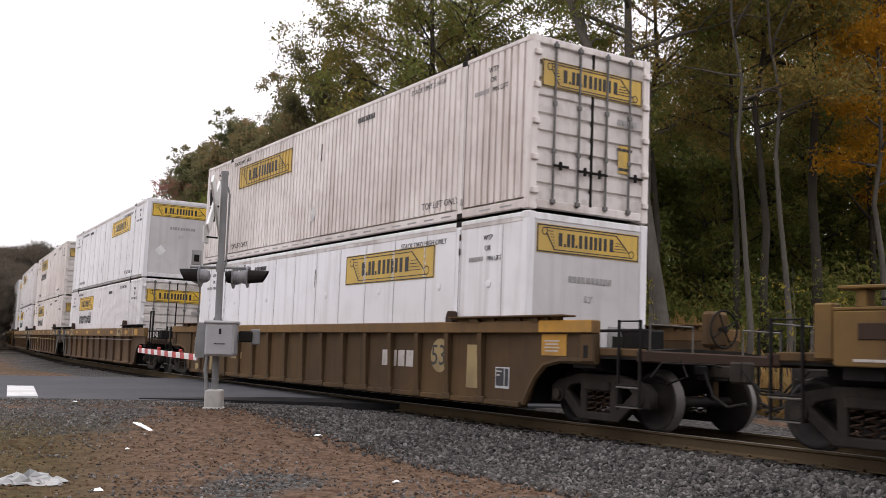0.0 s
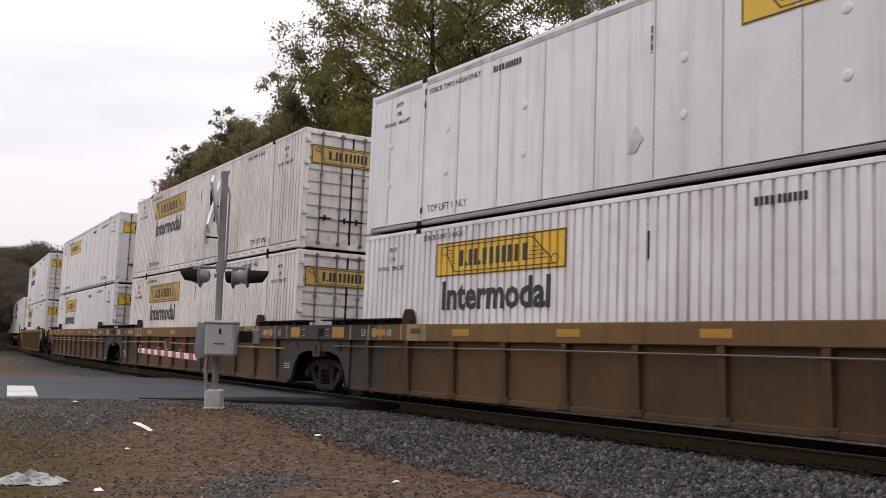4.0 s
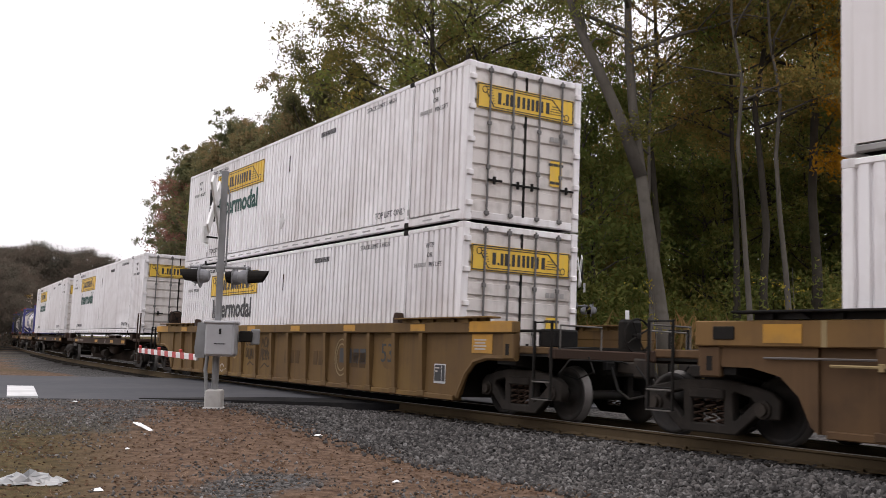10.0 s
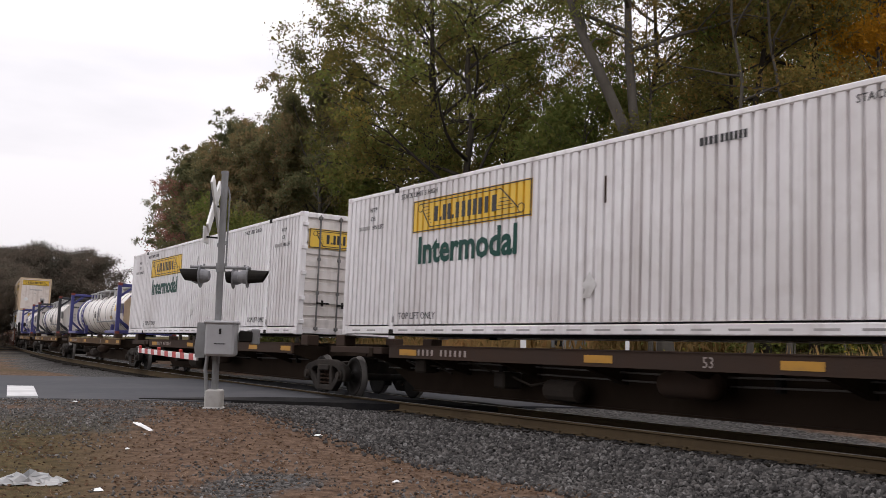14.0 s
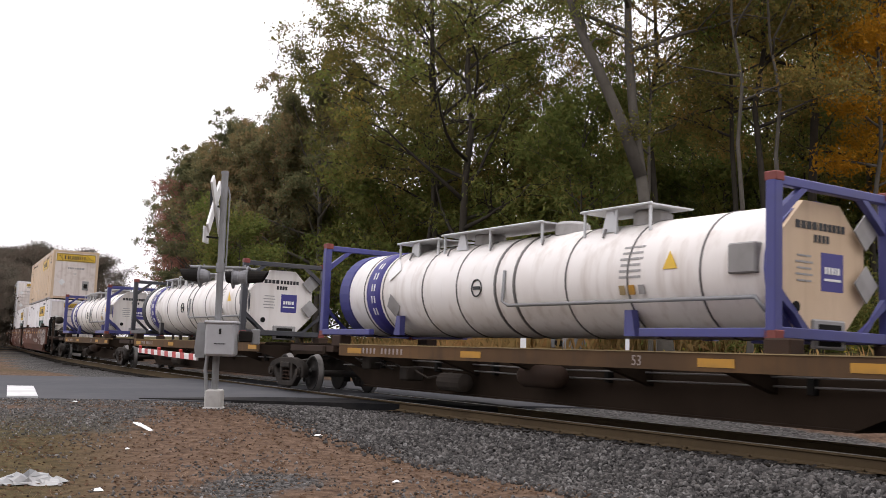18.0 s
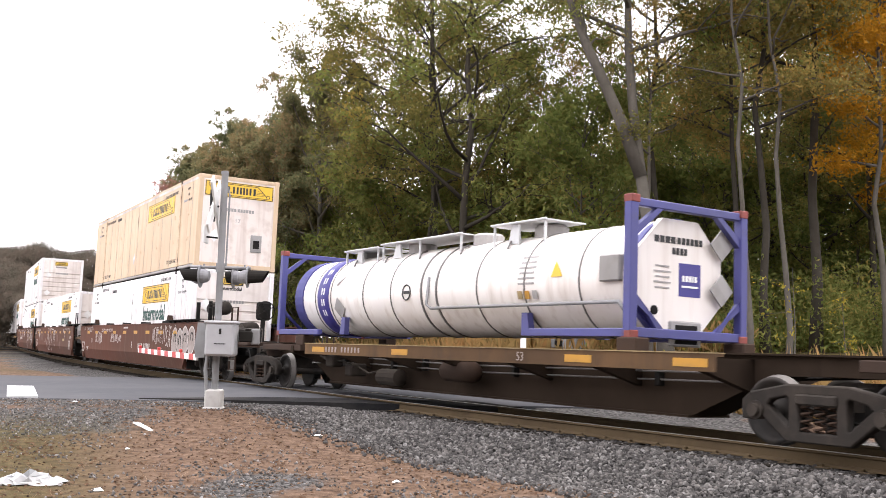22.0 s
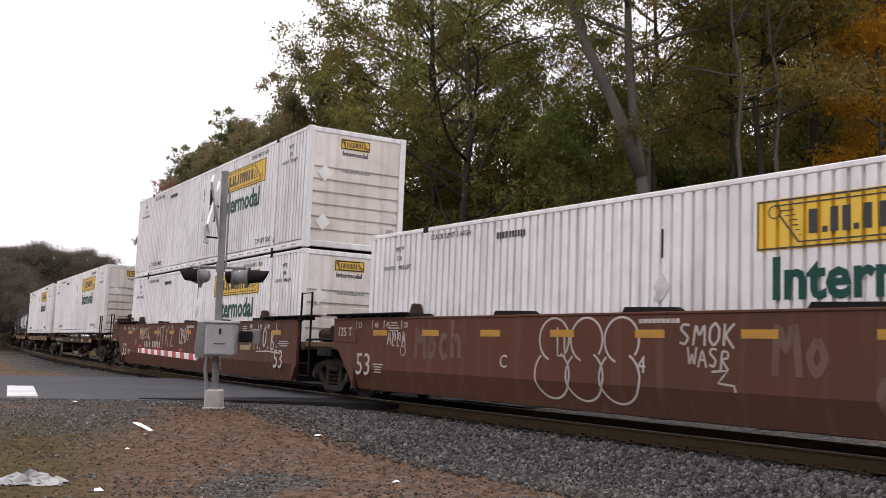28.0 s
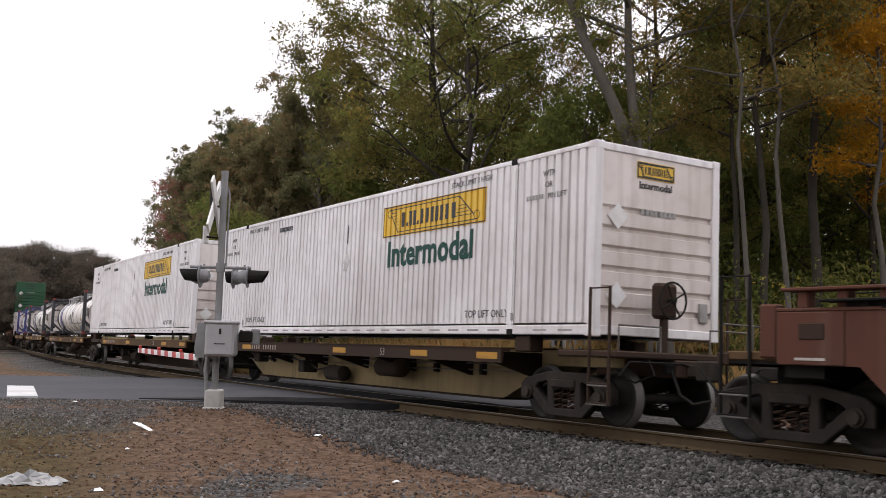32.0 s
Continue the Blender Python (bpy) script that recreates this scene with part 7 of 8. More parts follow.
        part("end_beam", shared(("tebeam", e), lambda: Shape().box(e * (x - 0.14), e * (x - 0.02), -1.14, 1.14, 0.02, 0.16, 0.012), frame_paint), frame_paint, c)
        part("end_header", shared(("tehead", e), lambda: Shape().box(e * (x - 0.14), e * (x - 0.02), -1.14, 1.14, h - 0.16, h - 0.04, 0.012), frame_paint), frame_paint, c)
        part("saddle", shared(("saddle", e), lambda: Shape().lathe([(e * (x - 0.72), 0.75), (e * (x - 0.72), 0.915), (e * (x - 0.30), 0.915), (e * (x - 0.30), 0.75)], 0, 32, (0, 0, zc)) if e < 0 else Shape().lathe([(e * (x - 0.42), 0.75), (e * (x - 0.42), 0.915), (e * (x - 0.30), 0.915), (e * (x - 0.30), 0.75)], 0, 32, (0, 0, zc)), frame_paint), frame_paint, c)
    for a in (-4.75, -3.95, -2.4, -1.2, 0.0, 0.55, 1.9, 3.3, 4.7):
        wide = 0.034 if a in (0.0, 0.55) else 0.015
        part("band", shared(("tband2", wide), lambda: Shape().lathe([(-wide, r - 0.02), (-wide, r + 0.012), (wide, r + 0.012), (wide, r - 0.02)], 0, 40), STEEL_BAND, True), STEEL_BAND, c, at=(a, 0, zc))
    part("blue_band", shared("bband", lambda: Shape().lathe([(-0.29, r - 0.02), (-0.29, r + 0.006), (0.29, r + 0.006), (0.29, r - 0.02)], 0, 40), BLUE_BAND, True), BLUE_BAND, c, "blue band with plain white blocks", at=(-4.35, 0, zc))
    for k, ang in enumerate((38, 22, 6, -10, -26)):
        q = radians(180 + (-ang))
        part("band_block", shared("bblock", lambda: Shape().box(-0.075, -0.035, -0.004, 0.004, -0.075, 0.075).box(0.035, 0.075, -0.004, 0.004, -0.075, 0.075), SIGN_WHITE), SIGN_WHITE, c, at=(-4.35, -(r + 0.01) * math.cos(radians(ang)), zc + (r + 0.01) * math.sin(radians(ang))), turn=(-ang, 0, 0))
    for a, zz in ((-3.65, 1.36), (-3.55, 0.62)):
        ang = math.degrees(math.asin((zz - zc) / r))
        part("hazard_diamond", shared("tdiam", lambda: Shape().prism([(0, -0.26), (0.26, 0), (0, 0.26), (-0.26, 0)], 1, -0.004, 0.004), GREY_TRIM if zz < 1 else SIGN_WHITE), SIGN_WHITE, c, at=(a, -(r + 0.012) * math.cos(radians(ang)), zz), turn=(-ang, 0, 0))
    part("round_decal", shared("tring", lambda: Shape().tube([(0.15 * math.cos(q), 0, 0.15 * math.sin(q)) for q in np.linspace(0, 2 * math.pi, 21)], 0.014, 5, False).box(-0.10, 0.10, -0.006, 0.006, -0.03, 0.03), BLACK), BLACK, c, at=(-0.55, -(r + 0.008), zc - 0.05))
    part("warning_triangle", shared("ttri", lambda: Shape().prism([(-0.14, -0.11), (0.14, -0.11), (0, 0.14)], 1, -0.004, 0.004), YELLOW), YELLOW, c, at=(4.15, -(r + 0.006), zc + 0.16))
    for i in range(6):
        dz = 0.42 - 0.09 * i
        ang = math.degrees(math.asin(dz / r))
        b = bars(c, (0.06, 0.10 + 0.02 * (i % 3), 0.05, 0.12 - 0.03 * (i % 2), 0.07), 0.035, 3.35, -(r + 0.004) * math.cos(radians(ang)), zc + dz, GREY_TRIM)
        b.rotation_euler = (radians(-ang), 0, 0)
    for i, ink in enumerate((PALE_YELLOW, SAFETY, GREY_TRIM)):
        part("small_decal", shared("tsmall", lambda: Shape().box(-0.06, 0.06, -0.004, 0.004, -0.07, 0.07), ink), ink, c, at=(3.2 + 0.2 * i, -(r + 0.006), zc - 0.22), turn=(14, 0, 0))
    part("side_pipe", shared("spipe", lambda: Shape().tube([(0.28, -0.90, 1.15), (0.30, -0.95, 0.62), (0.5, -0.97, 0.54), (x - 0.5, -0.97, 0.54), (x - 0.35, -0.95, 0.36)], 0.03, 7), GALV, True), GALV, c)
    part("ventilation_box", shared("tbox", lambda: Shape().box(x - 0.95, x - 0.5, -0.98, -0.78, 0.85, 1.25, 0.02), GREY_TRIM), GREY_TRIM, c)
    part("walkway", shared("walk", lambda: walkway(), ALU), ALU, c, "raised grating walkway")
    for a in (-3.6, -1.3, 1.1, 3.0):
        part("manlid", shared("manlid", lambda: Shape().lathe([(1.75, 0.30), (1.94, 0.30), (1.99, 0.24), (1.99, 0.05)], 2, 16), GREY_TRIM), GREY_TRIM, c, at=(a, -0.1, 0))
    for a in (-3.4, -2.0, -0.6, 0.9, 2.4):
        part("drain_spout", shared("spout", lambda: Shape().tube([(0, -0.42, 1.76), (0.05, -0.58, 1.70), (0.10, -0.67, 1.57)], 0.02, 6), STEEL_BAND), STEEL_BAND, c, at=(a, 0, 0))
    MOVERS.append((c, *pivots, load, DECK - 0.02))
    return c


def walkway():
    g = Shape()
    for x0, x1, z in ((-3.9, -2.3, 1.92), (-2.2, 0.95, 1.96), (1.9, 3.5, 2.0)):
        g.box(x0, x1, -0.60, 0.25, z, z + 0.022)
        g.tube([(x0, -0.62, z + 0.02), (x1, -0.62, z + 0.02)], 0.02, 6)
        for a in np.linspace(x0 + 0.05, x1 - 0.09, 3):
            g.box(a, a + 0.035, -0.60, -0.565, 1.62, z)
        g.prism([(x0 + 0.45, 1.66), (x0 + 0.80, 1.66), (x0 + 0.70, z), (x0 + 0.55, z)], 1, -0.56, -0.52)
    return g


# train table: pivots counted along the train from its head
u0 = well_car((-23.7, -4.2), "plate", (1, -1), -14.0)
u1 = well_car((0.05, 19.8), "dirty", (1, -1), 9.69)
u2 = well_car((23.46, 43.0), "brown", (1,), 33.07, dark_end=(-1,))
u3 = well_car((43.0, 62.2), "brown", (), 52.55, dark_end=(1, -1), pipe=True)
u4 = well_car((62.2, 82.05), "brown", (-1,), 71.95, dark_end=(1,), pipe="straight")
u5 = well_car((85.9, 105.4), "yellow", (1, -1), 95.53)
u6 = spine_car((109.4, 125.9), (1,), 116.75, RUST, True)
u7 = spine_car((125.9, 143.2), (), 135.25, RUST)
u8 = spine_car((143.2, 160.6), (), 152.50, TAN, loaded="tank")
u9 = spine_car((160.6, 178.0), (), 169.90, TAN, loaded="tank")
u10 = spine_car((178.0, 194.55), (-1,), 187.10, TAN, loaded="tank")
u11 = well_car((198.8, 218.2), "maroon", (1,), 208.22)
u12 = well_car((218.2, 237.95), "maroon", (), 228.16)
u13 = well_car((237.95, 257.7), "maroon", (-1,), 247.62)
u14 = spine_car((261.7, 278.2), (1,), 268.91, PALE_YELLOW, True)
u15 = spine_car((278.2, 295.5), (), 287.41, TAN)
u16 = spine_car((295.5, 312.9), (), 304.66, TAN, loaded="tank")
u17 = spine_car((312.9, 330.3), (), 322.06, TAN, loaded="tank")
u18 = spine_car((330.3, 346.8), (-1,), 339.26, TAN, loaded="tank")
u19 = well_car((351.0, 370.5), "maroon", (1, -1), 360.4)

container((-23.7, -4.2), WELL_FLOOR, "smooth", "doors", word_on=False, skin=WHITE_CLEAN, label="white smooth 53-foot container low in an ochre well car", shift=-14.0)
container((0.05, 19.8), WELL_FLOOR, "smooth", "plain", word_on=False, skin=WHITE_CLEAN, label="clean smooth white container resting low in a grimy well car", shift=9.69, yellow=YELLOW_OLD)
container((0.05, 19.8), UPPER, "corrugated", "doors", word_on=False, skin=WHITE_OLD, yellow=YELLOW_OLD, label="rust-streaked white ribbed container with doors, stacked on another", shift=9.69)
container((23.46, 43.0), WELL_FLOOR, "corrugated", "doors", label="white ribbed container with doors and black word, in well car", shift=33.07)
container((23.46, 43.0), UPPER, "smooth", "plain", word_on=False, skin=WHITE_CLEAN, label="smooth white riveted container with hatch, stacked on a ribbed one", shift=33.07)
container((43.0, 62.2), WELL_FLOOR, "corrugated", "doors", skin=WHITE_OLD, yellow=YELLOW_OLD, label="dingy white ribbed container with doors, low in a brown well car", shift=52.55)
container((43.0, 62.2), UPPER, "corrugated", "doors", skin=WHITE_OLD, yellow=YELLOW_OLD, label="dingy white ribbed container with doors, stacked on its twin", shift=52.55)
container((62.2, 82.05), WELL_FLOOR, "corrugated", "doors", GREEN_INK, label="white ribbed container with green word, low in well car", shift=71.95)
container((62.2, 82.05), UPPER, "smooth", "flatdoors", word_on=False, skin=WHITE_DULL, label="smooth scuffed white container with doors, stacked on top", shift=71.95)
container((85.9, 105.4), WELL_FLOOR, "corrugated", "doors", label="white ribbed container with sooty doors in an ochre well car", shift=95.53)
container((85.9, 105.4), UPPER, "corrugated", "doors", GREEN_INK, label="white ribbed container with sooty doors, stacked on its twin", shift=95.53)
container((109.4, 125.9), DECK, "corrugated", "doors", GREEN_INK, label="white ribbed container with doors alone on a spine car", shift=116.75)
container((125.9, 143.2), DECK, "corrugated", "doors", GREEN_INK, label="white ribbed container with doors on the second spine platform", shift=135.25)
tank((143.2, 160.6), 152.50, BLUE, "white 40-foot tank in a blue frame with tan end plate", CREAM)
tank((160.6, 178.0), 169.90, CHAR_FRAME, "white 40-foot tank in a charcoal frame with red corners")
tank((178.0, 194.55), 187.16, BLUE, "white 40-foot tank in a violet-blue frame with red corners")
container((198.8, 218.2), WELL_FLOOR, "corrugated", "bulkhead", GREEN_INK, label="white ribbed container with closed front in a maroon well car", shift=208.22)
container((198.8, 218.2), UPPER, "smooth", "plain", word_on=False, skin=CREAM, label="yellowed cream riveted container with hatch, stacked on top", shift=208.22)
container((218.2, 237.95), WELL_FLOOR, "corrugated", "bulkhead", GREEN_INK, label="white ribbed container alone in a maroon well car", shift=228.16)
container((237.95, 257.7), WELL_FLOOR, "corrugated", "bulkhead", GREEN_INK, label="white ribbed container with closed front, low in maroon well car", shift=247.62)
container((237.95, 257.7), UPPER, "corrugated", "bulkhead", GREEN_INK, label="white ribbed container with dirty closed front, stacked on its twin", shift=247.62)
container((261.7, 278.2), DECK, "corrugated", "bulkhead", GREEN_INK, label="white ribbed container with closed front on a pale spine car", shift=268.91)
container((278.2, 295.5), DECK, "corrugated", "bulkhead", GREEN_INK, label="white ribbed container with closed front on second spine platform", shift=287.41)
tank((295.5, 312.9), 304.66, CHAR_FRAME, "white 40-foot tank in a dark frame behind the containers")
tank((312.9, 330.3), 322.06, CHAR_FRAME, "white 40-foot tank in a dark frame near the tail")
tank((330.3, 346.8), 339.26, BLUE, "white 40-foot tank in a blue frame near the tail")
container((351.0, 370.5), WELL_FLOOR, "corrugated", "bulkhead", word_on=False, skin=WHITE_OLD, label="dingy white ribbed container low in the tail car", shift=360.4)
container((351.0, 370.5), UPPER, "corrugated", "bulkhead", word_on=False, skin=GREEN_BOX, yellow=GREEN_BOX, label="dark green ribbed container stacked on the tail car", shift=360.4)

# ---- markings, spray paint and gear on single cars ----
def skin_y(z, style):
    """How far out the car's side stands at that height."""
    if style == "chord":
        return 1.512
    if style == "over":
        return 1.508
    if style == "maroon":
        return 1.503 if z > 0.62 else 1.36 + 0.14 * (z - 0.22) / 0.40 + 0.009
    return 1.403


def stroke(car, pts, width, ink, style="maroon", name="spray_line", closed=False):
    """A painted line on the near side, given as (distance from the load's front, height)."""
    P = []
    for (a, b), (c, d) in zip(pts, [*pts[1:], pts[0]] if closed else pts[1:]):
        m = max(1, int(math.hypot(c - a, d - b) / 0.09))
        P += [(8.075 - a - (c - a) * k / m, b + (d - b) * k / m) for k in range(m)]
    P.append((8.075 - pts[0][0], pts[0][1]) if closed else (8.075 - pts[-1][0], pts[-1][1]))
    v, f = [], []
    for i, (x, z) in enumerate(P):
        a, b = P[max(i - 1, 0)], P[min(i + 1, len(P) - 1)]
        dx, dz = b[0] - a[0], b[1] - a[1]
        m = max(math.hypot(dx, dz), 1e-6)
        nx, nz = -dz / m * width / 2, dx / m * width / 2
        for k in (1, -1):
            zz = z + k * nz
            v.append((x + k * nx, -skin_y(zz, style) - 0.002, zz))
    for i in range(len(P) - 1):
        f.append((2 * i, 2 * i + 1, 2 * i + 3, 2 * i + 2))
    n = len(v)
    v += [(a, b + 0.004, c) for a, b, c in v]
    f += [tuple(q + n for q in reversed(t)) for t in f]
    return part(name, Shape().add(v, f), ink, car)


def loop(cx, cz, rx, rz, a0=0, a1=360, n=22):
    return [(cx - rx * math.cos(radians(a)), cz + rz * math.sin(radians(a))) for a in np.linspace(a0, a1, n)]


def scrawl(car, u, z, w, h, seed, width=0.03, ink=None, n=5, style="maroon"):
    """A tag of looping hand-drawn strokes that spells nothing."""
    rng = random.Random(seed)
    for i in range(n):
        c = u - w * (i + 0.5) / n
        k = rng.random()
        rx, rz = w / n * rng.uniform(0.30, 0.5), h * rng.uniform(0.32, 0.5)
        if k < 0.35:
            stroke(car, loop(c, z + rng.uniform(-0.1, 0.1) * h, rx, rz, rng.uniform(0, 120), rng.uniform(300, 430), 14), width, ink or GRAFFITI, style)
        elif k < 0.7:
            pts = [(c + rx, z - rz), (c + rx * 0.5, z + rz), (c, z - rz * 0.4), (c - rx * 0.5, z + rz * 0.9), (c - rx, z - rz)]
            stroke(car, pts, width, ink or GRAFFITI, style)
        else:
            stroke(car, [(c + rx, z + rz), (c + rx * 0.9, z - rz), (c - rx * 0.3, z - rz * 0.9)], width, ink or GRAFFITI, style)
            stroke(car, loop(c - rx * 0.3, z + rz * 0.2, rx * 0.6, rz * 0.6, -60, 200, 9), width, ink or GRAFFITI, style)


# pen strokes of sprayed capitals in a unit square
PEN = {
    "N": ["0,0 .05,1", ".05,1 .8,0 .85,1.1"], "E": [".8,1 .1,.95 .1,.05 .8,0", ".1,.5 .6,.52"], "R": [".1,-.1 .1,1 .7,.95 .75,.6 .1,.5 .85,-.1"],
    "O": [".45,1 .1,.75 .1,.25 .45,0 .8,.25 .8,.75 .45,1"], "S": [".8,.95 .3,1 .1,.75 .75,.35 .5,0 .05,.1"], "D": [".15,0 .15,1 .6,.9 .85,.5 .6,.05 .05,0"],
    "A": ["0,-.05 .4,1 .85,-.05", ".15,.35 .7,.4"], "M": ["0,0 .1,1 .42,.4 .78,1 .9,0"], "B": [".1,0 .1,1 .65,.85 .15,.52 .8,.3 .6,.02 .05,0"], "T": ["0,.95 .9,1", ".45,1 .42,-.05"],
    "K": [".1,0 .12,1", ".8,1 .15,.5 .85,-.1"], "C": [".8,.85 .4,1 .1,.5 .4,0 .85,.15"], "W": ["0,1 .2,0 .45,.7 .7,0 .9,1"], "H": [".1,0 .1,1", ".8,0 .8,1", ".1,.5 .8,.52"],
    "P": [".1,-.1 .12,1 .7,.95 .75,.6 .1,.45"], "2": [".1,.75 .4,1 .75,.75 .1,0 .85,.02"], ".": [".3,0 .45,.06"], "c": [".7,.6 .35,.7 .12,.35 .35,0 .75,.1"], "h": [".1,0 .1,1.05", ".1,.4 .5,.65 .7,.45 .72,0"], "o": [".4,.7 .1,.35 .4,0 .72,.35 .4,.7"]}


def tag(car, text, u, z, h, width=0.03, ink=None, wide=0.75, seed=1, style="maroon"):
    """Sprayed words in hand-drawn strokes, from u forwards, standing on z."""
    rng = random.Random(seed)
    for i, ch in enumerate(text):
        lean, drop, grow_ = rng.uniform(-0.08, 0.14), rng.uniform(-0.07, 0.07) * h, rng.uniform(0.9, 1.12)
        for line in PEN.get(ch, ()):
            pts = [tuple(float(v) for v in q.split(",")) for q in line.split()]
            fine = []
            for (a, b), (c, d) in zip(pts, pts[1:]):
                fine += [(a + (c - a) * k / 4, b + (d - b) * k / 4) for k in range(4)]
            fine.append(pts[-1])
            soft = [fine[0]] + [tuple((fine[k - 1][m] + 2 * fine[k][m] + fine[k + 1][m]) / 4 for m in (0, 1)) for k in range(1, len(fine) - 1)] + [fine[-1]]
            stroke(car, [(u - (i + a * 0.9 + lean * b) * wide * h, z + drop + b * h * grow_) for a, b in soft], width, ink or GRAFFITI, style)


def number_53(car, u, z, size=0.62):
    lettering(car, "53", size, 8.075 - u, -1.506, z, STENCIL, name="stencil_number")


def small_print(car, u, z, rows=4, w=0.5, y=-1.506):
    rng = random.Random(int(u * 100) + rows)
    for i in range(rows):
        bars(car, [w * rng.uniform(0.08, 0.28) for _ in range(rng.choice((3, 4)))], 0.022, 8.075 - u, y, z - 0.05 * i, STENCIL)


for car, rear_u in ((u11, 16.6), (u12, 16.2), (u13, 16.3)):
    number_53(car, rear_u, 0.50)
    number_53(car, 1.0, 0.50) if car is not u11 else None
    for a in (0.85, 1.57, 2.07):
        bars(car, (0.03,), 0.20, 8.075 - a, -1.506, 1.46, STENCIL)
    lettering(car, "48", 0.16, 8.075 - 1.5, -1.506, 1.42, STENCIL)
    lettering(car, "45", 0.16, 8.075 - 2.0, -1.506, 1.42, STENCIL)
    lettering(car, "40", 0.18, 8.075 - 2.72, -1.506, 1.42, STENCIL)
    lettering(car, "20", 0.18, 8.075 - 2.72, -1.506, 1.24, STENCIL)
    for a, tx in ((16.15, "53"), (15.5, "48"), (15.05, "45"), (14.4, "20")):
        lettering(car, tx, 0.15, 8.075 - a, -1.506, 1.43, STENCIL)
        bars(car, (0.025,), 0.17, 8.075 - a - 0.06, -1.506, 1.485, STENCIL)
    stroke(car, loop(14.4, 1.0, 0.09, 0.09), 0.018, STENCIL, closed=True)
    small_print(car, 14.75, 1.52, 4, 0.4)
    small_print(car, 3.1, 1.48)
    small_print(car, 15.3, 0.72, 4, 0.5)
    small_print(car, 0.4, 1.12, 3, 0.8) if car is not u11 else small_print(car, 2.6, 0.80, 4, 0.5)
    if car is not u11:
        part("faded_patch", Shape().box(-0.36, 0.36, -0.002, 0.002, -0.06, 0.06), PALE_YELLOW, car, at=(8.075 - 3.0, -1.505, 0.95))
    stroke(car, loop(2.62, 1.08, 0.09, 0.09), 0.02, STENCIL, closed=True)
    bars(car, (0.07,) * 9, 0.06, 8.075 - 7.9, -1.506, 1.50, STENCIL)
for car in (u12,):
    part("end_stencil_panel", Shape().box(-0.46, 0.46, -0.004, 0.004, -0.2, 0.2), MAROON, car, at=(8.075 - 16.68, -1.504, 1.34))
    lettering(car, "125 T", 0.26, 8.075 - 17.02, -1.511, 1.26, STENCIL)
# first maroon car: bubble letters by its leading end, tags and a stencilled number
for i, w in enumerate((0.05, 0.13, 0.05, 0.13, 0.0, 0.13, 0.13, 0.13, 0.13, 0.13)):
    bars(u11, (w * 0.75,), 0.22, 8.075 - 5.75 + 0.185 * i, -1.506, 0.84, STENCIL) if w else None
lettering(u11, "B", 0.32, 8.075 - 6.85, -1.506, 0.78, STENCIL)
for i, (cx, cz, rx, rz) in enumerate(((0.85, 1.05, 0.33, 0.42), (0.28, 0.98, 0.34, 0.46), (-0.30, 1.06, 0.38, 0.44), (-1.02, 1.10, 0.40, 0.40))):
    blob = loop(cx, cz, rx, rz)
    part("spray_fill", Shape().prism([(8.075 - a, max(b, 0.63)) for a, b in blob[:-1]], 1, -1.5055, -1.503), GRAFFITI_DULL, u11)
    stroke(u11, [(a, max(b, 0.63)) for a, b in blob], 0.05, GRAFFITI, "over")
    stroke(u11, [(a, max(b, 0.60)) for a, b in loop(cx, cz, rx + 0.03, rz + 0.03)], 0.024, DARK, "over")
    stroke(u11, loop(cx - 0.03, cz + 0.08, rx * 0.35, rz * 0.35, -40, 220, 10), 0.05, DARK, "over")
tag(u11, "NERO", 3.72, 1.0, 0.44, 0.030, wide=0.54, seed=2)
tag(u11, "NSA", 2.30, 0.92, 0.52, 0.030, wide=0.62, seed=8)
tag(u11, "DESTROE", 13.6, 0.92, 0.40, 0.036, wide=0.52, seed=5)
scrawl(u11, 10.5, 1.12, 1.9, 0.34, 5, 0.035, n=8)
scrawl(u11, 12.4, 1.42, 2.2, 0.12, 6, 0.018, n=10)
# middle car: three tall bubble letters, tags, ghosts of older paint
for k in range(3):
    c = 10.05 - 0.72 * k
    stroke(u12, loop(c, 1.24, 0.34, 0.32, -40, 250), 0.032, GRAFFITI)
    stroke(u12, loop(c + 0.04, 0.72, 0.40, 0.36, -230, 60), 0.032, GRAFFITI)
stroke(u12, [(9.98, 1.42), (9.96, 1.0), (9.80, 1.0), (9.82, 1.34)], 0.03, GRAFFITI)
lettering(u12, "C", 0.30, 8.075 - 11.4, -1.506, 0.78, STENCIL)
lettering(u12, "4", 0.34, 8.075 - 8.3, -1.506, 0.80, STENCIL)
tag(u12, "SMOK", 7.55, 1.20, 0.28, 0.034, wide=0.85, seed=9)
tag(u12, "WASR", 7.4, 0.92, 0.22, 0.028, wide=0.8, seed=11)
stroke(u12, [(7.0, 0.86), (6.75, 0.88), (6.9, 0.72), (6.65, 0.70), (6.62, 0.62)], 0.028, GRAFFITI)
scrawl(u12, 15.0, 1.22, 0.7, 0.34, 9, 0.025, n=4)
for text_, u, z, size in (("Moch", 13.95, 0.86, 0.62), ("Mo", 6.05, 0.84, 0.66), ("ch", 4.75, 0.50, 0.5)):
    tag(u12, text_, u, z, size, 0.10, GHOST, 0.62, 3)
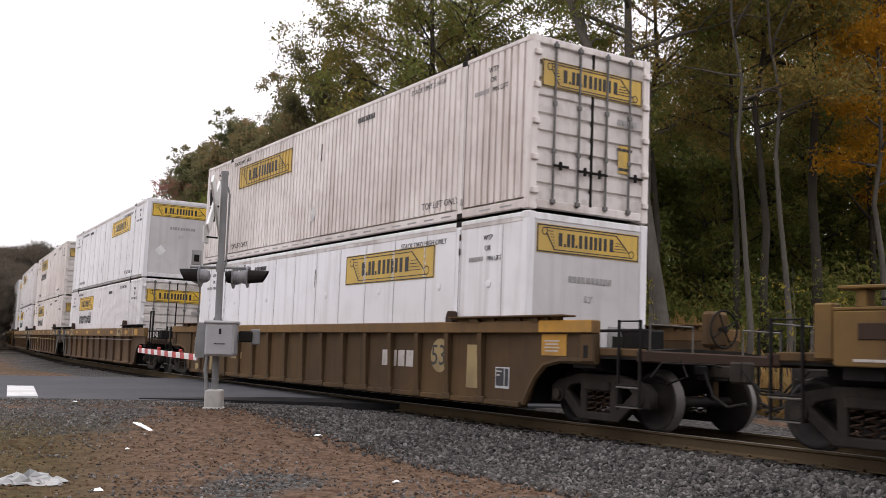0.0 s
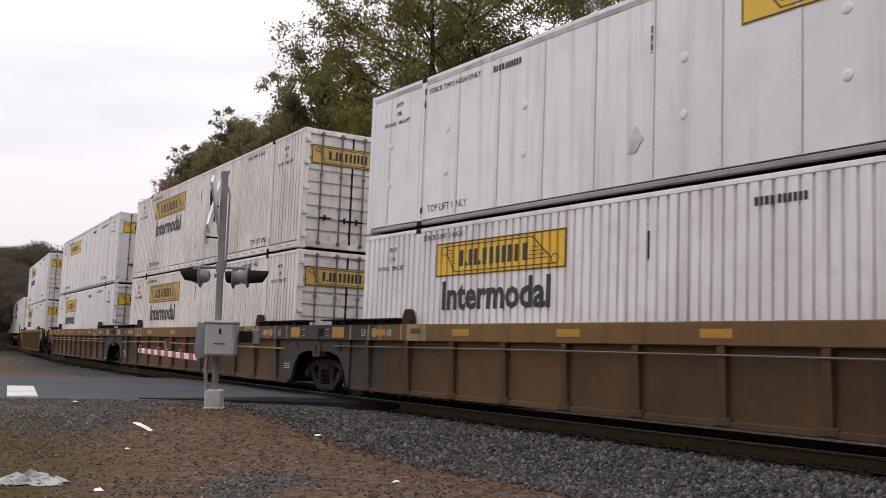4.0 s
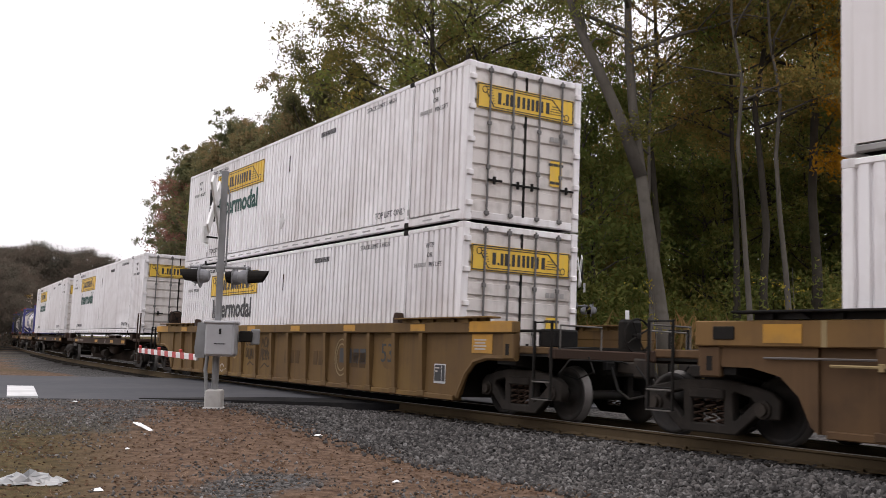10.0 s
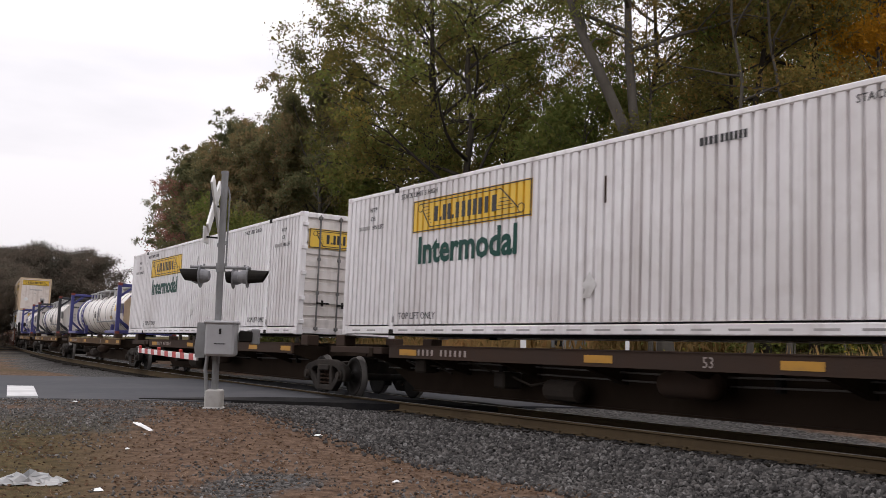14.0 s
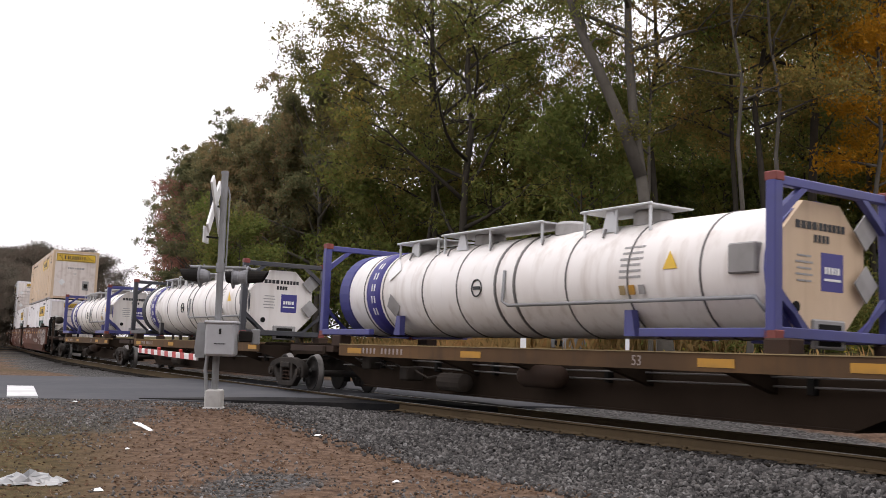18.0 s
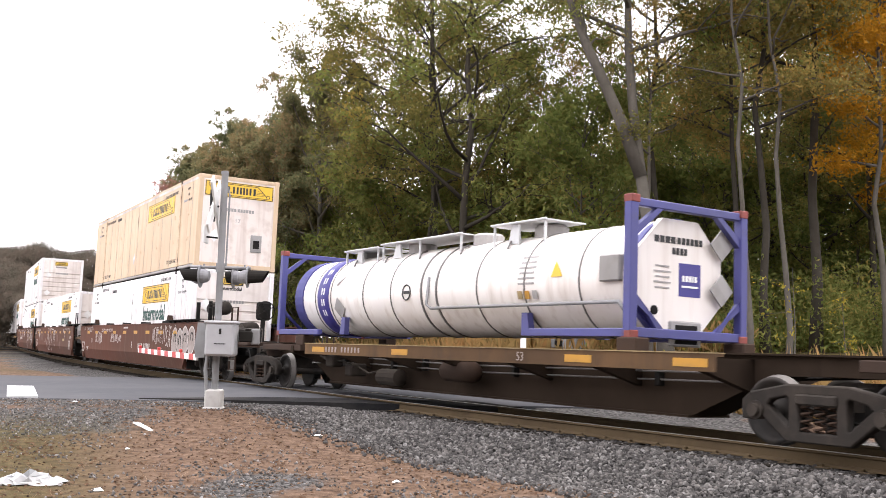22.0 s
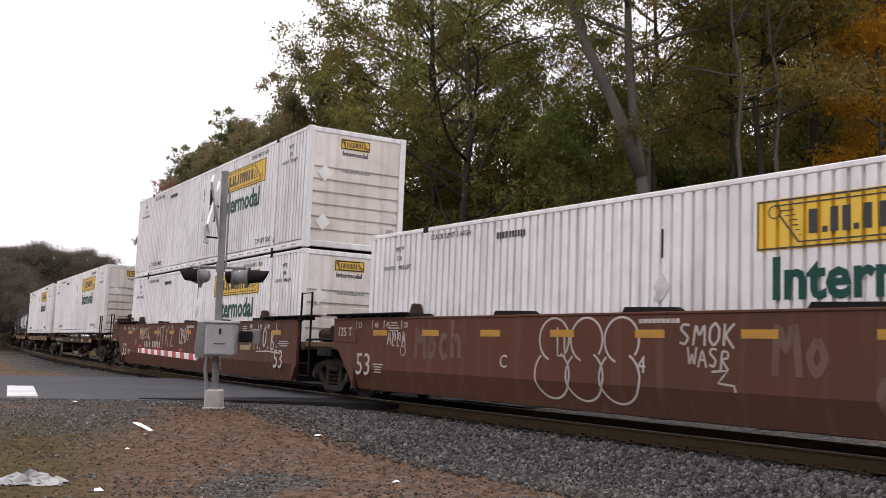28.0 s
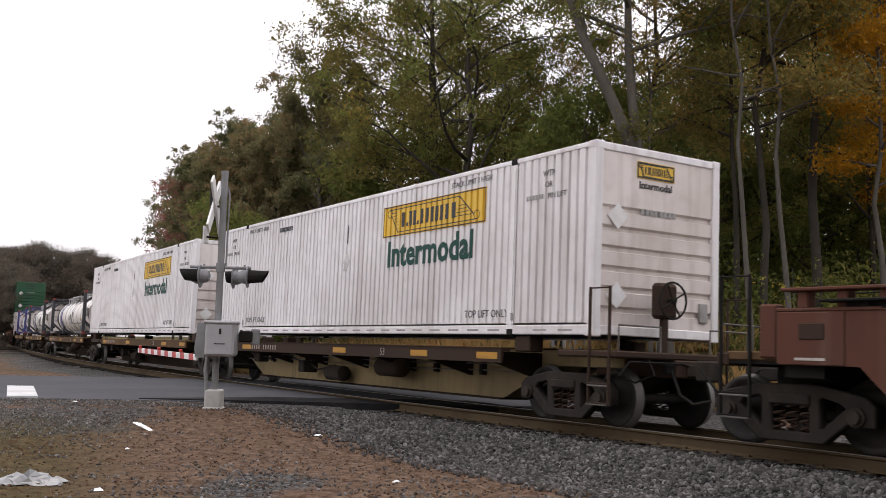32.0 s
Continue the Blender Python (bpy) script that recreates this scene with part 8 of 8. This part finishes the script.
# last maroon car
stroke(u13, [(5.25, 1.54), (5.55, 1.52), (5.52, 1.08), (5.26, 1.10), (5.26, 1.34)], 0.035, GRAFFITI)
stroke(u13, loop(4.98, 1.30, 0.30, 0.28), 0.035, GRAFFITI)
stroke(u13, [(5.14, 1.18), (5.10, 1.36), (4.96, 1.40), (4.88, 1.26), (4.80, 1.18)], 0.05, GRAFFITI_DULL)
stroke(u13, [(5.28, 1.06), (5.58, 0.78), (5.08, 0.32), (4.88, 0.72), (5.14, 1.04)], 0.028, GRAFFITI)
scrawl(u13, 4.6, 1.38, 0.75, 0.22, 15, 0.035, n=3)
scrawl(u13, 4.6, 1.12, 0.85, 0.22, 16, 0.035, n=5)
scrawl(u13, 4.5, 0.88, 0.85, 0.22, 17, 0.035, n=4)
tag(u13, "M.O.B.", 2.35, 0.95, 0.46, 0.045, wide=0.62, seed=4)
stroke(u13, [(2.2, 0.86), (1.4, 0.88), (0.6, 0.84)], 0.03, GRAFFITI)
scrawl(u13, 13.9, 1.30, 1.4, 0.44, 19, 0.03, n=6)
tag(u13, "MTK2", 11.6, 0.92, 0.62, 0.05, GRAFFITI_DULL, 0.82, 6)
scrawl(u13, 9.0, 1.22, 1.0, 0.55, 21, 0.035, n=4)
for i, w in enumerate((0.05, 0.12, 0.05, 0.12, 0.0, 0.12, 0.12, 0.12, 0.12, 0.12)):
    bars(u13, (w,), 0.20, 8.075 - 13.1 + 0.21 * i, -1.506, 0.93, STENCIL) if w else None
# gear at the leading end of the first maroon car: air reservoirs, stanchions, hand brake
part("air_reservoir", shared("bigtank", lambda: Shape().lathe([(-0.75, 0.05), (-0.72, 0.15), (-0.62, 0.20), (0.62, 0.20), (0.72, 0.15), (0.75, 0.05)], 0, 18), IRON, True), IRON, u11, "dark cylindrical air reservoir", at=(8.075 + 1.25, -0.8, 2.06))
part("air_reservoir", shared("bigtank", casting, IRON), IRON, u11, "dark cylindrical air reservoir", at=(8.075 + 1.15, 0.1, 1.50))
for x in (8.075 + 0.30, 8.075 + 1.55, 8.075 + 2.30):
    part("stanchion", shared("stanchion", lambda: Shape().box(-0.05, 0.05, -0.05, 0.05, 1.1, 2.25, 0.012), DARK), DARK, u11, at=(x, -1.15, 0))
part("guard_rail", Shape().tube([(8.075 + 0.3, -1.15, 1.66), (8.075 + 2.35, -1.15, 1.66)], 0.02, 6), DARK, u11)
part("guard_rail", Shape().tube([(8.075 + 1.5, -1.15, 2.15), (8.075 + 2.35, -1.15, 2.15)], 0.018, 6), DARK, u11)
part("brake_cylinder", Shape().lathe([(8.075 + 1.2, 0.05), (8.075 + 1.25, 0.28), (8.075 + 1.9, 0.30), (8.075 + 2.4, 0.14), (8.075 + 2.45, 0.04)], 0, 16, (0, -0.5, 1.42)), IRON, u11, smooth=True)
hand_wheel(u11, 8.075 + 2.45, 0.15, 2.0, DARK)
hand_wheel(u5, 8.075 + 2.55, 0.35, 1.35, DARK)
hand_wheel(u1, 8.075 + 2.5, 0.3, 1.45, OCHRE_DIRTY)
for car, ink in ((u1, OCHRE_DIRTY), (u5, OCHRE), (u2, BROWN)):
    part("end_cabinet", Shape().box(8.075 + 1.9, 8.075 + 2.35, -1.0, -0.55, 1.12, 1.42, 0.03), DARK, car)
    part("equipment_rail", Shape().tube([(8.075 + 0.3, -1.2, 1.38), (8.075 + 2.7, -1.2, 1.38)], 0.022, 6), DARK, car)
    for x in (0.6, 1.4, 2.2, 2.7):
        part("stanchion", Shape().tube([(8.075 + x, -1.2, 1.1), (8.075 + x, -1.2, 1.38)], 0.02, 6), DARK, car)
# stencils on the ochre cars
for car, y, ink in ((u1, -1.400, BLACK), (u5, -1.400, BLACK)):
    part("number_disc", Shape().lathe([(0, 0.30), (-0.004, 0.30)], 1, 24), PALE_YELLOW if car is u1 else OCHRE, car, at=(8.075 - 2.35, -1.398, 0.94))
    lettering(car, "53", 0.52, 8.075 - 2.65, -1.405, 0.77, ink)
    bars(car, (0.26, 0.24, 0.24, 0.26), 0.30, 8.075 - 3.85, -1.400, 0.86, STENCIL if car is u1 else BLACK)
    part("white_placard", Shape().box(-0.19, 0.19, -0.003, 0.003, -0.17, 0.17), ROAD_PAINT, car, at=(8.075 - 0.42, -1.400, 0.62))
    part("placard_field", Shape().box(-0.17, 0.05, -0.003, 0.003, -0.13, 0.15).box(0.075, 0.17, -0.003, 0.003, -0.13, 0.15), BLACK, car, at=(8.075 - 0.42, -1.404, 0.62))
    bars(car, (0.04, 0.05, 0.04), 0.025, 8.075 - 0.50, -1.409, 0.72, STENCIL)
    bars(car, (0.04, 0.03), 0.025, 8.075 - 0.52, -1.409, 0.66, STENCIL)
    if car is u1:
        part("faded_panel", Shape().prism([(-0.22, -0.36), (0.22, -0.36), (0.22, 0.30), (0.10, 0.36), (-0.22, 0.36)], 1, -0.003, 0.003), PALE_YELLOW, car, at=(8.075 - 1.25, -1.399, 0.78))
    part("faded_panel", Shape().box(-0.30, 0.30, -0.003, 0.003, -0.16, 0.16), SAFETY, car, at=(8.075 + 0.95, -1.445, 1.16))
    small_print(car, -0.9, 1.22, 4, 0.5, -1.450)
for a, w in ((3.4, 0.9), (5.4, 0.7), (7.0, 0.8)):
    bars(u5, (w * 0.3, w * 0.3, w * 0.3), 0.3, 8.075 - a, -1.400, 0.78, OCHRE_DIRTY)
for u_, pts in ((4.35, 0.0), (4.35, 0.2)):
    stroke(u5, loop(4.4, 0.82, 0.30 - pts * 0.4, 0.38 - pts * 0.5), 0.03, PALE_YELLOW, "well")
lettering(u3, "125T", 0.34, 8.075 - 16.36, -1.405, 0.44, STENCIL)
for car, ends_ in ((u2, (-1,)), (u3, (1, -1)), (u4, (1,))):
    for e in ends_:
        for d, tx in ((0.35, "53"), (1.35, "48")):
            a = e * (8.075 - d) + (0.12 if e < 0 else 0.0)
            lettering(car, tx, 0.20, a, -1.514, 1.26, STENCIL, centre=True)
        stroke(car, [(8.075 - (e * (8.075 - 0.90)) - 0.08 * math.cos(q), 1.335 + 0.08 * math.sin(q)) for q in np.linspace(0, 6.283, 13)], 0.02, STENCIL, "chord")
        for zz in (1.40, 1.26):
            bars(car, (0.06, 0.05), 0.018, e * (8.075 + 1.1), -1.513, zz, STENCIL)
for car in (u2, u3, u4):
    for e in (-1, 1):
        for zz in (1.40, 1.365, 1.33):
            bars(car, (0.1, 0.12, 0.1), 0.016, e * (8.075 - 2.42), -1.514, zz, DARK)
small_print(u3, 0.0, 0.62, 3, 0.7, -1.405)
small_print(u4, 0.1, 0.34, 2, 0.7, -1.405)
part("pale_patch", Shape().box(-0.17, 0.17, -0.003, 0.003, -0.26, 0.26), PALE_YELLOW, u4, at=(8.075 - 5.2, -1.399, 0.72))
part("ghost_number", word("53", 0.5, DARK_SPRAY), DARK_SPRAY, u3, at=(8.075 - 13.9, -1.399, 0.50))
# tags and number board on the second ochre car
part("number_board", Shape().box(-0.42, 0.42, -0.003, 0.003, -0.14, 0.14), DARK_SPRAY, u5, at=(8.075 - 13.4, -1.399, 0.98))
for i in range(10):
    if i != 4:
        bars(u5, (0.10,), 0.19, 8.075 - 13.66 + 0.165 * i, -1.404, 0.97, STENCIL)
scrawl(u5, 10.05, 1.10, 0.82, 0.26, 31, 0.035, DARK_SPRAY, 5, "well")
scrawl(u5, 10.05, 0.80, 0.86, 0.30, 32, 0.04, DARK_SPRAY, 5, "well")
stroke(u5, [(9.9, 0.50), (9.7, 0.60), (9.5, 0.52), (9.3, 0.60), (9.15, 0.52)], 0.03, DARK_SPRAY, "well")
scrawl(u5, 8.98, 1.08, 0.80, 0.24, 33, 0.03, DARK_SPRAY, 4, "well")
scrawl(u5, 9.0, 0.80, 0.84, 0.32, 34, 0.04, DARK_SPRAY, 5, "well")
stroke(u5, [(8.95, 0.46), (8.7, 0.58), (8.5, 0.50), (8.2, 0.58)], 0.03, DARK_SPRAY, "well")
stroke(u5, loop(11.72, 0.92, 0.17, 0.16), 0.022, GRAFFITI, "well")
stroke(u5, loop(11.72, 0.92, 0.06, 0.05), 0.018, GRAFFITI, "well")
stroke(u5, [(11.95, 0.66), (11.5, 0.80), (11.42, 0.40), (11.55, 0.34)], 0.022, GRAFFITI, "well")
stroke(u5, loop(11.8, 0.38, 0.14, 0.10, 20, 330), 0.022, GRAFFITI, "well")
scrawl(u5, 12.05, 1.20, 0.26, 0.2, 35, 0.018, GRAFFITI, 2, "well")
stroke(u5, loop(10.85, 0.86, 0.15, 0.20), 0.025, PALE_YELLOW, "well")
stroke(u5, [(10.98, 0.90), (10.72, 0.92)], 0.02, PALE_YELLOW, "well")
part("white_placard", Shape().box(-0.07, 0.07, -0.003, 0.003, -0.1, 0.1), SIGN_WHITE, u5, at=(8.075 - 15.3, -1.400, 0.62))
# faded stencils on the grimy ochre car
def plate_on(car, name, u, z, w, h, ink):
    return part(name, Shape().box(-w / 2, w / 2, -0.003, 0.003, -h / 2, h / 2), ink, car, at=(8.075 - u, -1.3995, z))


plate_on(u1, "number_board", 13.45, 0.97, 0.62, 0.24, DARK_SPRAY)
plate_on(u1, "number_board", 12.68, 0.97, 0.70, 0.24, DARK_SPRAY)
for i in range(4):
    bars(u1, (0.09,), 0.17, 8.075 - 13.66 + 0.135 * i, -1.405, 0.97, STENCIL)
for i in range(6):
    bars(u1, (0.07,), 0.17, 8.075 - 12.95 + 0.108 * i, -1.405, 0.97, STENCIL)
plate_on(u1, "faded_panel", 12.57, 0.74, 0.78, 0.17, PALE_YELLOW)
bars(u1, (0.05, 0.05, 0.0, 0.05, 0.05, 0.05, 0.0, 0.05, 0.05, 0.05, 0.05, 0.05), 0.07, 8.075 - 12.57, -1.405, 0.745, DARK_SPRAY)
plate_on(u1, "yellow_stripe", 13.57, 1.14, 0.46, 0.10, SAFETY)
plate_on(u1, "yellow_stripe", 16.98, 1.03, 0.55, 0.10, SAFETY)
plate_on(u1, "faded_panel", 15.62, 0.36, 0.52, 0.16, PALE_YELLOW)
plate_on(u1, "faded_panel", 15.98, 0.74, 0.16, 0.42, PALE_YELLOW)
plate_on(u1, "faded_panel", 15.42, 0.86, 0.15, 0.30, PALE_YELLOW)
for u, z, r, tx in ((16.0, 1.10, 0.11, "53"), (15.42, 1.12, 0.11, "48"), (14.86, 1.12, 0.14, "45"), (14.95, 0.36, 0.17, "")):
    part("number_disc", Shape().lathe([(0, r), (-0.003, r)], 1, 20), PALE_YELLOW, u1, at=(8.075 - u, -1.397, z))
    if tx:
        lettering(u1, tx, 0.14, 8.075 - u, -1.402, z - 0.05, BLACK, centre=True)
part("pale_stake", Shape().box(-0.10, 0.10, -1.508, -1.40, 0.30, 1.33, 0.012), PALE_YELLOW, u1, "faded yellow stake with numbers", at=(8.075 - 14.25, 0, 0))
lettering(u1, "20", 0.15, 8.075 - 14.25, -1.511, 1.08, BLACK, centre=True)
lettering(u1, "40", 0.15, 8.075 - 14.25, -1.511, 0.88, BLACK, centre=True)
part("faded_panel", Shape().box(-0.42, 0.42, -0.003, 0.003, -0.07, 0.07), PALE_YELLOW, u1, at=(8.075 - 13.5, -1.509, 1.425))
part("corner_bracket", Shape().prism([(-0.16, 0.0), (0.16, 0.0), (0.16, 0.14), (0.05, 0.24), (-0.10, 0.22), (-0.16, 0.12)], 1, -0.08, 0.08), STEP_IRON, u1, "worn grey bracket", at=(8.075 - 14.2, -1.40, 1.52))

# ---- what moves: the train rolls past along its curve ----
def unit_pose(front, rear, load, z, t):
    d = travelled(t)
    a, b = on_track(front - d), on_track(rear - d)
    ahead = (a - b).normalized()
    far = Vector((-ahead.y, ahead.x, 0))
    m = Matrix((ahead, far, (0, 0, 1))).transposed().to_4x4()
    m.translation = a + (b - a) * ((load - front) / (rear - front))
    return m @ Matrix.Rotation(-CANT, 4, "X") @ Matrix.Translation((0, 0, z))


def motions():
    for ob, front, rear, load, z in MOVERS:
        walk(ob, [(t, unit_pose(front, rear, load, z, t)) for t in range(0, 33)])
    for ob, place, metre in WHEELS:
        rows, turn, last = [], 0.0, 0.0
        for i in range(0, 32 * 15 + 1):
            t = i / 15
            s = metre - travelled(t)
            if i == 0 or i == 32 * 15 or -14 < s < 34:
                if rows and t - last < 0.08:
                    turn += (travelled(t) - travelled(last)) / 0.42
                last = t
                rows.append((t, Matrix.Translation(place) @ Matrix.Rotation(turn % (2 * math.pi), 4, "Y")))
        walk(ob, rows)


motions()
